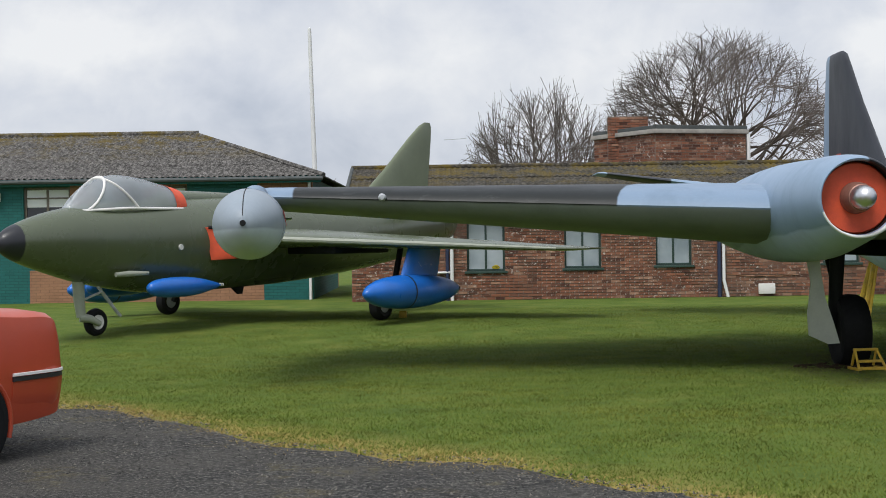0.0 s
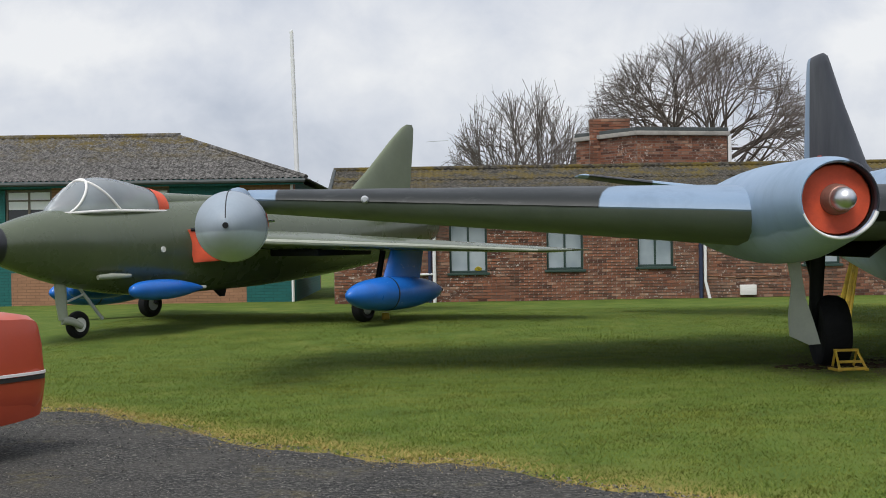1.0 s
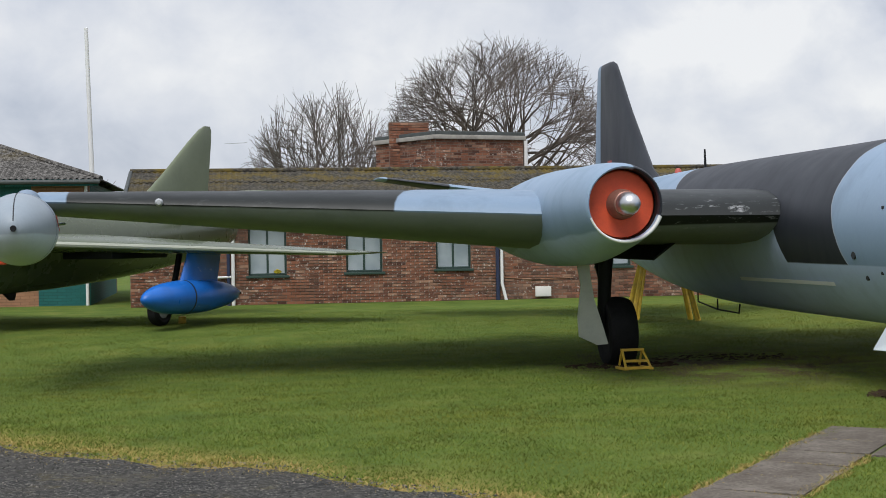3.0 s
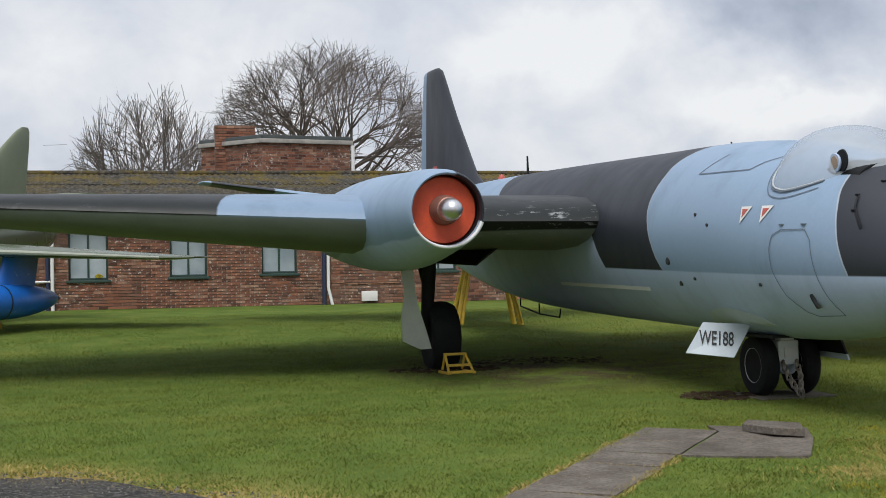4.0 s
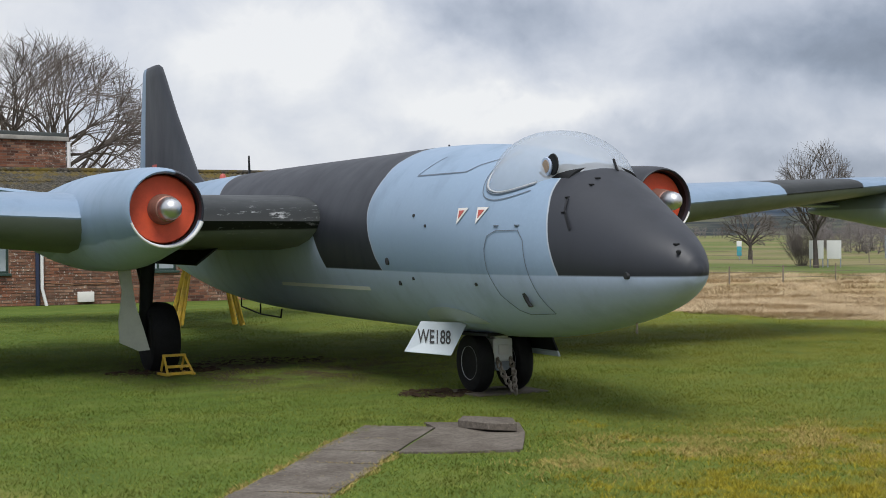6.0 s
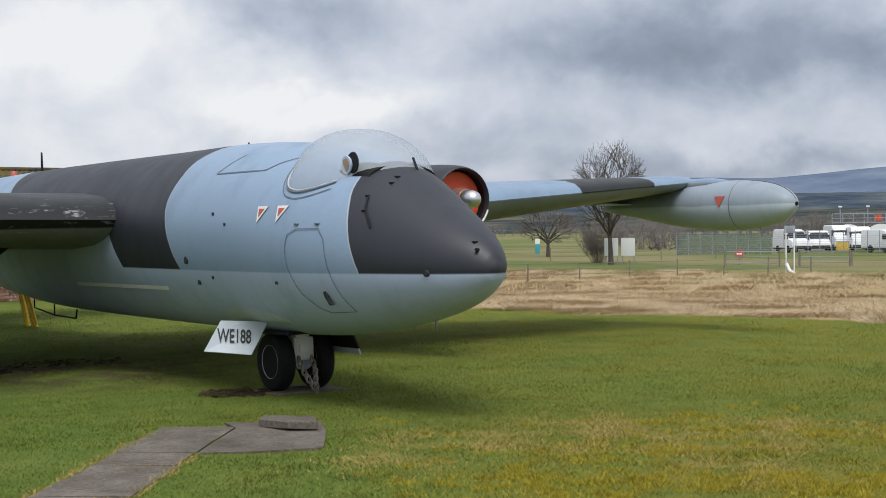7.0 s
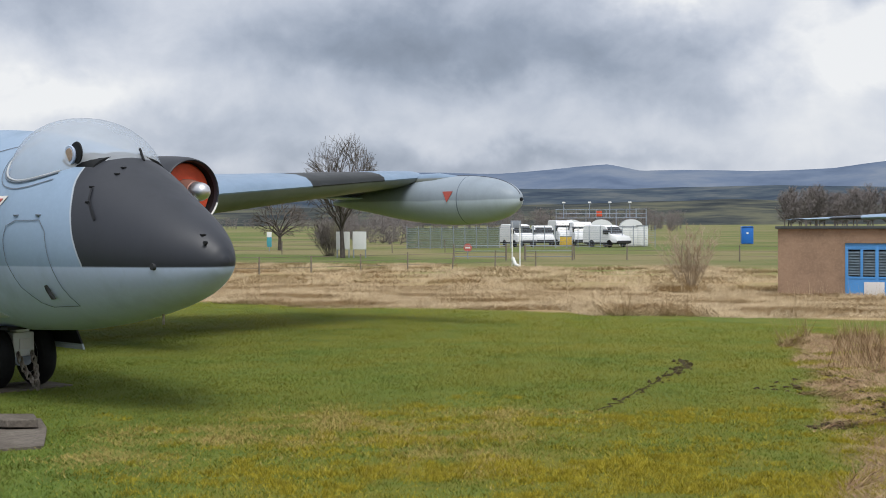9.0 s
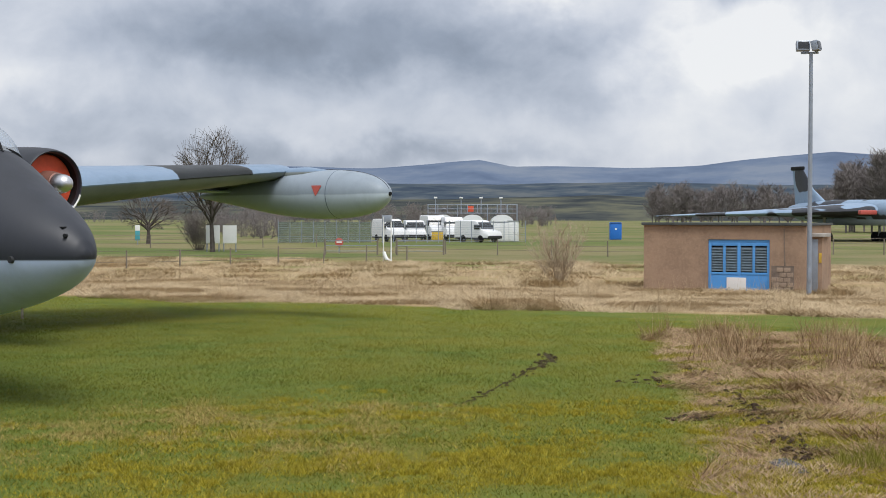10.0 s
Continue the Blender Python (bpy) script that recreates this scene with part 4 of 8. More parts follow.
def clods(name, cx, cy, rx, ry, count, seed, label, big=0.045):
    """A patch of crumbled soil: many small flattened lumps."""
    rng = random.Random(seed)
    bm = bmesh.new()
    for _ in range(count):
        a, k = rng.uniform(0, math.tau), rng.random() ** 0.6
        x, y = cx + rx * k * math.cos(a), cy + ry * k * math.sin(a)
        r = rng.uniform(0.012, big)
        made = bmesh.ops.create_icosphere(bm, subdivisions=1, radius=r)
        for v in made["verts"]:
            v.co = Vector((x + v.co.x * 1.6, y + v.co.y * 1.4, rise1(x, y) + v.co.z * 0.55)) + Vector((rng.uniform(-1, 1), rng.uniform(-1, 1), rng.uniform(-1, 1))) * r * 0.35
    return tagged(finish(name, bm, M["soil"], smooth=False), label, "soil", kind="stuff")


clods("bare_soil", 5.1, 17.9, 0.75, 0.4, 150, 1, "bare dark soil worn round the bomber's wheel")
clods("bare_soil", 7.0, 13.8, 0.42, 0.42, 150, 2, "bare dark soil beside the nose wheels", 0.05)
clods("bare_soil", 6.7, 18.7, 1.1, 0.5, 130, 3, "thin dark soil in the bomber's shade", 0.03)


def tyre_rut():
    """Churned clods along the rut in the lawn."""
    rng = random.Random(5)
    bm = bmesh.new()
    pts = [(14.9, 10.35), (14.2, 9.75), (13.3, 9.35), (12.4, 8.95), (11.4, 8.45), (10.4, 8.0)]
    for (x0, y0), (x1, y1), dens in zip(pts, pts[1:], (18, 30, 12, 5, 3)):
        for _ in range(dens):
            k = rng.random()
            x, y = x0 + (x1 - x0) * k + rng.gauss(0, 0.06), y0 + (y1 - y0) * k + rng.gauss(0, 0.05)
            r = rng.uniform(0.010, 0.030)
            made = bmesh.ops.create_icosphere(bm, subdivisions=1, radius=r)
            for v in made["verts"]:
                v.co = Vector((x + v.co.x * 1.5, y + v.co.y, rise1(x, y) + v.co.z * 1.1)) + Vector((rng.uniform(-1, 1), rng.uniform(-1, 1), rng.uniform(-1, 1))) * r * 0.3
    ob = finish("rut_clods", bm, M["clod"], smooth=False)
    tagged(ob, "dark churned clods along a tyre rut", "soil", kind="stuff")


tyre_rut()


def ditch():
    """The torn edge of the rough corner: dark soil and turf thrown up along a shallow cut."""
    rng = random.Random(12)
    pts = [(14.8, 8.25), (13.6, 7.25), (12.6, 6.5), (11.9, 5.95), (11.2, 5.4), (10.6, 4.95), (10.0, 4.5), (9.5, 4.25)]
    bm = bmesh.new()
    for k, ((x0, y0), (x1, y1)) in enumerate(zip(pts, pts[1:])):
        for _ in range(20 + 2 * k):
            f = rng.random()
            x, y = x0 + (x1 - x0) * f + rng.gauss(0.03, 0.05 + 0.008 * k), y0 + (y1 - y0) * f + rng.gauss(-0.03, 0.04 + 0.008 * k)
            r = rng.uniform(0.008, 0.026)
            made = bmesh.ops.create_icosphere(bm, subdivisions=1, radius=r)
            for v in made["verts"]:
                v.co = Vector((x + v.co.x * 1.7, y + v.co.y * 1.3, rise1(x, y) + v.co.z * 1.2)) + Vector((rng.uniform(-1, 1), rng.uniform(-1, 1), rng.uniform(-1, 1))) * r * 0.4
    tagged(finish("ditch_soil", bm, M["soil"], smooth=False), "dark torn soil along the edge of the rushes", "soil", kind="stuff")
    # wheel-torn strip under the rut's clods
    bm = bmesh.new()
    cut = [(14.9, 10.35), (14.2, 9.75), (13.3, 9.35), (12.4, 8.95), (11.4, 8.45), (10.4, 8.0)]
    prev = None
    for (x0, y0), (x1, y1) in zip(cut, cut[1:]):
        d = Vector((x1 - x0, y1 - y0, 0)).normalized()
        n = Vector((-d.y, d.x, 0))
        for k in range(12):
            f = k / 12
            c = Vector((x0 + (x1 - x0) * f, y0 + (y1 - y0) * f, 0)) + n * rng.gauss(0, 0.02)
            w = 0.045 * rng.uniform(0.1, 1.2) * (1.3 if x0 > 13.5 else 0.35)
            row = [bm.verts.new(c - n * w + Vector((0, 0, 0.006))), bm.verts.new(c + Vector((0, 0, 0.014))), bm.verts.new(c + n * w + Vector((0, 0, 0.006)))]
            if prev:
                for q in range(2):
                    bm.faces.new((prev[q], prev[q + 1], row[q + 1], row[q]))
            prev = row
    tagged(finish("rut_soil", bm, M["clod"], smooth=False), "thin line of bare soil in the tyre rut", "soil", kind="stuff")


ditch()


def puddle():
    bm = bmesh.new()
    c = (9.25, 4.15)
    vs = []
    for a in range(30):
        t = math.tau * a / 30
        w = 1 + 0.5 * noise.noise(Vector((math.cos(t) * 1.5, math.sin(t) * 1.5, 3.3)))
        u, q = 0.34 * w * math.cos(t), 0.095 * w * math.sin(t)
        vs.append(bm.verts.new((c[0] + 0.72 * u + 0.69 * q, c[1] + 0.69 * u - 0.72 * q, 0.018)))
    bm.faces.new(vs)
    tagged(finish("water", bm, M["water"]), "small puddle reflecting the sky", "puddle", kind="structure")


puddle()
clods("bare_soil", 9.2, 4.05, 0.28, 0.32, 70, 6, "wet churned soil round the puddle", 0.03)
clods("bare_soil", 11.0, 5.95, 0.3, 0.16, 60, 7, "wet churned soil among the rushes", 0.035)
clods("bare_soil", 13.4, 7.7, 0.9, 0.5, 45, 8, "dark soil along the edge of the rough corner", 0.035)


def grit():
    """Loose stones on the lane."""
    rng = np.random.default_rng(17)
    n = 9000
    x = rng.uniform(-6, 3, n)
    y = LANE(x) - rng.exponential(1.5, n) + 0.15
    r = rng.uniform(0.003, 0.012, n)
    c = np.stack([x, y, np.full(n, 0.028)], -1)
    k = np.array([(1, 0, 0), (-0.5, 0.87, 0), (-0.5, -0.87, 0), (0.1, 0.05, 0.9)])
    jig = rng.uniform(0.6, 1.4, (n, 4, 3))
    v = (c[:, None, :] + k[None] * jig * r[:, None, None]).reshape(-1, 3)
    b = np.arange(n)[:, None] * 4
    f = np.concatenate([b + np.array([[0, 1, 3]]), b + np.array([[1, 2, 3]]), b + np.array([[2, 0, 3]])])
    # each stone's faces stay together
    f = f.reshape(3, n, 3).transpose(1, 0, 2).reshape(-1, 3)
    ob = mesh_arrays("loose_grit", v, f, M["stone"])
    tagged(ob, "loose pale grit scattered on the lane", "gravel", kind="stuff")


grit()


# ---- the grey and blue jet bomber ----
ROLL = -0.9
bomber = thing("jet_bomber", pose(7.65, 9.8, 0, 0, ROLL, 0), "grey and blue twin-engined jet bomber with red engine blanks", "aircraft")

FUS = [  # y, half width, z of the widest place, top, bottom
    (0.11, 0.03, 1.40, 1.43, 1.37),
    (0.16, 0.12, 1.40, 1.53, 1.28),
    (0.31, 0.245, 1.41, 1.67, 1.17),
    (0.60, 0.42, 1.43, 1.84, 1.04),
    (1.05, 0.59, 1.47, 2.075, 0.91),
    (1.65, 0.77, 1.55, 2.385, 0.79),
    (2.4, 0.94, 1.63, 2.545, 0.69),
    (3.3, 1.03, 1.69, 2.68, 0.645),
    (4.5, 1.045, 1.70, 2.745, 0.63),
    (6.5, 1.045, 1.70, 2.745, 0.63),
    (9.0, 1.045, 1.70, 2.745, 0.64),
    (11.0, 1.01, 1.71, 2.74, 0.68),
    (13.0, 0.90, 1.76, 2.72, 0.82),
    (15.0, 0.72, 1.86, 2.68, 1.08),
    (17.0, 0.50, 1.99, 2.60, 1.40),
    (18.6, 0.30, 2.10, 2.48, 1.72),
    (19.6, 0.12, 2.17, 2.32, 2.02),
]


fus_rows = smooth_rows(FUS, 5)


def fus_at(y):
    a = np.array(fus_rows)
    return [float(np.interp(y, a[:, 0], a[:, k])) for k in range(1, 5)]


def skin_pt(y, z, side=-1, off=0.0):
    """A place on the fuselage's side at that station and height."""
    w, zm, zt, zb = fus_at(y)
    h = (zt - zm) if z >= zm else (zm - zb)
    k = max(0.0, 1 - ((z - zm) / h) ** 2)
    return Vector((side * (w * math.sqrt(k) + off), y, z))


body = part("fuselage", loft([(y, 0, max(w, 0.005), zm, zt, zb, 2.0) for y, w, zm, zt, zb in fus_rows], 64), M["bomber"], bomber, "camouflaged grey and blue fuselage")


def strip_on(points, width, material, name, parent, label="", off=0.008):
    """A thin flat line over the fuselage's side through (station, height) points."""
    bm = bmesh.new()
    fine_pts = []
    for (y0, z0), (y1, z1) in zip(points, points[1:]):
        n = max(2, int(math.hypot(y1 - y0, z1 - z0) / 0.07))
        fine_pts += [(y0 + (y1 - y0) * k / n, z0 + (z1 - z0) * k / n) for k in range(n)]
    pts = [skin_pt(y, z, -1, off) for y, z in fine_pts + [points[-1]]]
    rings = []
    for i, p in enumerate(pts):
        d = (pts[min(i + 1, len(pts) - 1)] - pts[max(i - 1, 0)]).normalized()
        nrm = Vector((-1, 0, 0)) + Vector((0, 0, 0.8 * (p.z - 1.7)))
        s = d.cross(nrm.normalized()).normalized() * width / 2
        rings.append((bm.verts.new(p - s), bm.verts.new(p + s)))
    for a, b in zip(rings, rings[1:]):
        bm.faces.new((a[0], a[1], b[1], b[0]))
    r = bmesh.ops.extrude_face_region(bm, geom=list(bm.faces))
    for v in r["geom"]:
        if isinstance(v, bmesh.types.BMVert):
            v.co.x -= 0.003
    return part(name, bm, material, parent, label)


# crew door with its seam, on the right side
door_line = [(2.33, 1.60), (2.29, 1.73), (2.17, 1.78), (1.87, 1.78), (1.79, 1.68), (1.75, 1.4), (1.71, 1.15), (1.67, 0.98)]
strip_on(door_line, 0.008, M["seam"], "crew_door_seam", bomber)
strip_on([(2.33, 1.60), (2.33, 1.4), (2.26, 1.15), (2.13, 1.0), (2.02, 0.96), (1.67, 0.98)], 0.008, M["seam"], "crew_door_seam", bomber)
for y in (1.90, 2.18):
    p = skin_pt(y, 1.83, -1, 0.0)
    part("door_hinge", box(p.x - 0.02, p.x + 0.03, y - 0.03, y + 0.03, 1.82, 1.835, 0.005), M["seam"], bomber)
p = skin_pt(1.90, 1.12, -1, 0.0)
part("door_latch", plate([(p.x, 1.88, 1.10), (p.x + 0.03, 1.85, 1.05), (p.x + 0.03, 1.89, 1.04), (p.x, 1.93, 1.12), (p.x - 0.01, 1.95, 1.17), (p.x - 0.01, 1.90, 1.18)], -0.03, (1, 0, 0)), M["hole"], bomber, "dark worn door latch")
# escape hatch seam on the upper side
strip_on([(2.68, 2.53), (2.98, 2.45), (3.10, 2.385), (4.10, 2.385)], 0.012, M["seam"], "hatch_seam", bomber)
strip_on([(4.10, 2.385), (3.97, 2.50), (3.87, 2.58)], 0.010, M["seam"], "hatch_seam", bomber)
# pale strake line low on the side
strip_on([(5.2, 1.13), (8.2, 1.11)], 0.05, M["plain_white"], "side_strake", bomber, "pale strake", off=0.02)
# two small warning triangles
for y in (2.76, 2.44):
    tri = [(y + 0.08, 2.01), (y - 0.09, 2.01), (y + 0.05, 1.85)]
    pts = [skin_pt(a, b, -1, 0.012) for a, b in tri]
    wt = part("warning_triangle", plate(pts, 0.004, (-1, 0, 0.3)), M["decal_white"], bomber, "small red and white warning triangle")
    c = sum(pts, Vector()) / 3
    part("triangle_centre", plate([c + (q - c) * 0.5 + Vector((-0.006, 0, 0.002)) for q in pts], 0.004, (-1, 0, 0.3)), M["decal_red"], wt, "faded red centre")
# small vents and holes
for y, z, r in ((4.45, 1.46, 0.045), (3.75, 1.95, 0.02), (3.45, 1.84, 0.018), (4.3, 1.22, 0.03), (0.62, 1.36, 0.035), (3.9, 1.28, 0.02), (2.6, 1.25, 0.018)):
    p = skin_pt(y, z, -1, 0.0)
    part("vent", spin([(-0.012, r * 0.9), (0.02, r)], (p.x, y, z), "x", 14), M["hole"], bomber)
for y, z in ((0.30, 1.63), (1.46, 2.075), (1.405, 1.935), (1.42, 2.25), (1.38, 2.19)):
    p = skin_pt(y, z, -1, 0.0)
    part("nose_fitting", box(p.x - 0.015, p.x + 0.03, y - 0.02, y + 0.02, z - 0.006, z + 0.010, 0.003), M["dark"], bomber)
strip_on([(1.45, 2.07), (1.40, 1.95), (1.33, 1.86), (1.26, 1.77)], 0.05, M["scuff"], "scuff_mark", bomber, "dark scuffed streak on the nose", off=0.004)
p = skin_pt(0.24, 1.56, -1, 0)
part("nose_lamp", tube([p + Vector((0.03, 0.02, 0)), p + Vector((-0.03, -0.03, 0.005))], [0.02, 0.016], 12), M["dark"], bomber)
part("nose_probe", tube([(0, 1.1, 0.90), (0, 1.1, 0.80)], 0.012, 8), M["chain"], bomber)


def stations_canopy():
    rows_c = [(1.46, 0.08, 2.17, 2.22), (1.58, 0.28, 2.19, 2.36), (1.8, 0.48, 2.20, 2.53), (2.02, 0.63, 2.18, 2.66), (2.25, 0.735, 2.12, 2.75), (2.42, 0.77, 2.10, 2.77), (2.55, 0.75, 2.10, 2.755), (2.64, 0.64, 2.20, 2.735), (2.70, 0.42, 2.36, 2.705), (2.75, 0.06, 2.52, 2.65)]
    return smooth_rows(rows_c, 4)


can = part("canopy", loft([(y, 0, w, zb, zt, zb - 0.10, 2.2) for y, w, zb, zt in stations_canopy()], 44), M["perspex"], bomber, "hazy bubble canopy")
can.visible_shadow = False


def rim_pts(s):
    """Where the glass meets the fuselage."""
    pts = []
    for y, w, zb, zt in stations_canopy():
        if y < 1.88 or y > 2.73:
            continue
        fw, zm, ft, fb = fus_at(y)
        skin = zm + (ft - zm) * math.sqrt(max(0.0, 1 - (w / fw) ** 2)) if w < fw else zb
        pts.append((s * (w + 0.004), y, max(zb - 0.02, skin + 0.004)))
    return pts


for s in (-1, 1):
    part("canopy_rim", tube(rim_pts(s), 0.011, 8), M["steel"], can, "grey canopy rim")
    part("rim_seal", tube([(x + s * 0.02, y, z - 0.016) for x, y, z in rim_pts(s)], 0.007, 6), M["seam"], can)
strip_on([(y + 0.05 * max(0.0, y - 2.6), z - 0.075) for x, y, z in rim_pts(-1)], 0.010, M["seam"], "canopy_seam", bomber)
dv = part("direct_vision_panel", spin([(-0.006, 0.088), (0.004, 0.092), (0.03, 0.08)], (-0.49, 1.86, 2.38), "x", 24), M["belly"], can, "round direct vision window")
part("panel_disc", spin([(-0.009, 0.060), (0.0, 0.064)], (-0.492, 1.857, 2.383), "x", 20), M["block"], dv, "brown centre")
part("panel_ring", spin([(-0.006, 0.10), (0.006, 0.105)], (-0.465, 1.78, 2.40), "x", 20), M["dark"], dv)
part("seat_headrest", box(-0.25, 0.05, 2.3, 2.44, 2.1, 2.42, 0.05), M["steel"], bomber)
part("cockpit_coaming", loft([(1.62, 0, 0.40, 2.20, 2.375, 2.1, 2.4), (1.85, 0, 0.50, 2.22, 2.42, 2.1, 2.6), (2.02, 0, 0.52, 2.22, 2.43, 2.1, 2.6)], 28), M["dark"], bomber, "black instrument coaming")
part("windscreen_wiper_strut", tube([(0.10, 1.52, 2.32), (0.12, 1.62, 2.44)], 0.012, 8), M["dark"], bomber)
for y, z, h in ((12.05, 2.73, 0.30),):
    part("blade_aerial", aerofoil([(z - 0.05, y, y + 0.12, 0, 0.03), (z + h, y + 0.03, y + 0.1, 0, 0.02)], vertical=True), M["dark"], bomber)
bl = part("beacon", spin([(2.68, 0.06), (2.75, 0.055), (2.79, 0.035), (2.80, 0.0)], (0, 13.5, 0), "z", 16), M["decal_red"], bomber, "small red anti-collision beacon")
part("top_aerial", tube([(0, 4.9, 2.73), (0, 4.9, 2.775)], 0.010, 8), M["dark"], bomber)

# wings, in an inner and an outer panel each side of the nacelle
for sgn, side in ((-1, "right"), (1, "left")):
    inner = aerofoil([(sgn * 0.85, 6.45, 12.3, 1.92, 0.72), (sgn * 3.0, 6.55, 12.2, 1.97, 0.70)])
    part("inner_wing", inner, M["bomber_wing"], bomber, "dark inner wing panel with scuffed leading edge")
    outer = [(sgn * 3.3, 6.75, 12.3, 1.99, 0.72)]
    for k in range(1, 9):
        f = k / 8
        outer.append((sgn * (3.3 + 6.52 * f), 6.75 + 1.05 * f, 12.3 - 2.1 * f, 1.99 + 0.37 * f, 0.72 - 0.46 * f))
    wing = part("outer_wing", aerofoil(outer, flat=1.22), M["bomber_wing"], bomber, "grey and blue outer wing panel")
    part("aileron_seam", tube([(sgn * 5.2, 10.9, 1.98), (sgn * 9.4, 9.6, 2.27)], 0.008, 6), M["seam"], wing)
    if sgn < 0:
        part("landing_lamp", spin([(-0.055, 0.0), (-0.05, 0.03), (-0.02, 0.048), (0.05, 0.048)], (sgn * 8.35, 7.55, 2.30), "y", 16), M["steel"], wing, "round wing landing lamp")
    # nacelle
    cx, cz = sgn * 3.26, 2.085
    prof = [(5.28, 0.40), (5.30, 0.425), (5.36, 0.445), (5.55, 0.475), (5.95, 0.52), (6.5, 0.565), (7.2, 0.60), (8.2, 0.62), (9.2, 0.60), (10.5, 0.53), (11.8, 0.43), (12.6, 0.36)]
    sec = [(y, cx, r, cz - 0.02 * (y - 5.28) * 0.6, cz - 0.02 * (y - 5.28) * 0.6 + r * (1.0 - 0.14 * min(1, max(0, (y - 5.4) / 1.4))), cz - 0.02 * (y - 5.28) * 0.6 - r * (1.0 + 0.13 * min(1, max(0, (y - 5.4) / 1.4))), 2.0) for y, r, *_ in smooth_rows(prof, 3)]
    nac = part("nacelle", loft(sec, 48, (False, True)), M["bomber_nacelle"], bomber, "round engine nacelle")
    lip = spin([(5.60, 0.385), (5.33, 0.39), (5.285, 0.40), (5.272, 0.412), (5.285, 0.425), (5.31, 0.432)], (cx, 0, cz), "y", 48, caps=False)
    part("intake_lip", lip, M["bomber_nacelle"], nac, "painted intake ring")
    part("intake_wall", spin([(5.34, 0.388), (5.85, 0.384)], (cx, 0, cz), "y", 40, caps=False), M["dark"], nac)
    part("intake_blank", spin([(5.43, 0.0), (5.43, 0.12), (5.435, 0.365), (5.46, 0.383), (5.5, 0.383)], (cx, 0, cz), "y", 48), M["orange"], nac, "red-orange engine blanking cover")
    part("blank_boss", spin([(5.18, 0.0), (5.18, 0.11), (5.20, 0.14), (5.30, 0.16), (5.45, 0.172)], (cx, 0, cz), "y", 36), M["collar"], nac, "scorched metal collar of the blank")
    part("starter_bullet", spin([(4.96, 0.0), (4.965, 0.035), (4.985, 0.072), (5.02, 0.102), (5.09, 0.122), (5.21, 0.13)], (cx, 0, cz), "y", 32), M["silver"], nac, "polished metal starter bullet")
    arc = [math.radians(a) for a in range(200, 341, 7)]
    crescent = [(cx - sgn * 0.412 * math.cos(a), 5.275 - 0.02 * max(0.0, math.cos(a)), cz + 0.412 * math.sin(a)) for a in arc]
    part("lip_rim", tube(crescent, [0.012 + 0.012 * k / len(arc) for k in range(len(arc))], 10), M["plain_white"], nac, "worn pale lower lip")
    # tip tank
    tx, tz = sgn * 9.90, 2.02 if sgn < 0 else 1.95
    tp = [(5.95, 0.015), (5.97, 0.08), (6.05, 0.175), (6.22, 0.275), (6.5, 0.355), (6.9, 0.402), (7.4, 0.415), (8.0, 0.385), (8.6, 0.315), (9.2, 0.215), (9.8, 0.12), (10.25, 0.045), (10.3, 0.01)]
    toe = Matrix.Translation((tx, 7.2, tz)) @ Matrix.Rotation(radians(4.5), 4, "Z") @ Matrix.Translation((-tx, -7.2, -tz))

    def toed(bm):
        bmesh.ops.transform(bm, matrix=toe, verts=bm.verts)
        return bm
    rows_t = [(a - 0.25, max(b, 0.0)) for a, b in smooth_rows(tp, 3)]
    tank = part("tip_tank", toed(spin(rows_t, (tx, 0, tz), "y", 44)), M["tank"], bomber, "two-tone grey wing-tip fuel tank")
    part("tank_cap", toed(spin([(5.68, 0.0), (5.68, 0.03), (5.74, 0.04)], (tx, 0, tz), "y", 16)), M["dark"], tank)
    part("tank_seam", toed(tube([(tx, a, tz + b + 0.001) for a, b in rows_t[3:-6]], 0.006, 6)), M["hole"], tank)
    ring_r = float(np.interp(6.75, [a for a, b in rows_t], [b for a, b in rows_t]))
    part("tank_band", toed(spin([(6.74, ring_r), (6.75, ring_r + 0.003), (6.76, ring_r)], (tx, 0, tz), "y", 44, caps=False)), M["seam"], tank)
    part("tank_fin", toed(aerofoil([(tx - sgn * 0.10, 9.0, 9.95, tz + 0.06, 0.05), (tx - sgn * 0.42, 9.5, 10.15, tz + 0.09, 0.03)])), M["belly"], tank)
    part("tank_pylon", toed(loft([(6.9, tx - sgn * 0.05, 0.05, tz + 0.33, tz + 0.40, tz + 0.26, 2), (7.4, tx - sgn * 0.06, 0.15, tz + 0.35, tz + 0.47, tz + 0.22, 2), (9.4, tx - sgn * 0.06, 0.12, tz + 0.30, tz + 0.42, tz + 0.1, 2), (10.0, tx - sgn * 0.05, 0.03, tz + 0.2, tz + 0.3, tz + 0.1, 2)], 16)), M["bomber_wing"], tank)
    tri = [(tx - sgn * 0.39, 7.05, tz + 0.15), (tx - sgn * 0.39, 6.83, tz + 0.15), (tx - sgn * 0.42, 6.94, tz - 0.03)]
    part("tank_triangle", toed(plate([(a - sgn * 0.008, b, c) for a, b, c in tri], 0.006, (-sgn, 0, 0))), M["decal_red"], tank, "faded red triangle")
    # main wheel, leg and its doors
    wx, wy = sgn * 2.56, 8.32
    leg = part("main_leg", tube([(sgn * 2.72, 8.15, 1.6), (sgn * 2.74, 8.25, 0.9), (sgn * 2.76, 8.32, 0.46)], [0.10, 0.085, 0.07], 16), M["dark"], bomber, "dark main undercarriage leg")
    part("brace", tube([(sgn * 2.72, 8.25, 0.95), (sgn * 2.6, 9.2, 1.5)], 0.045, 10), M["dark"], leg)
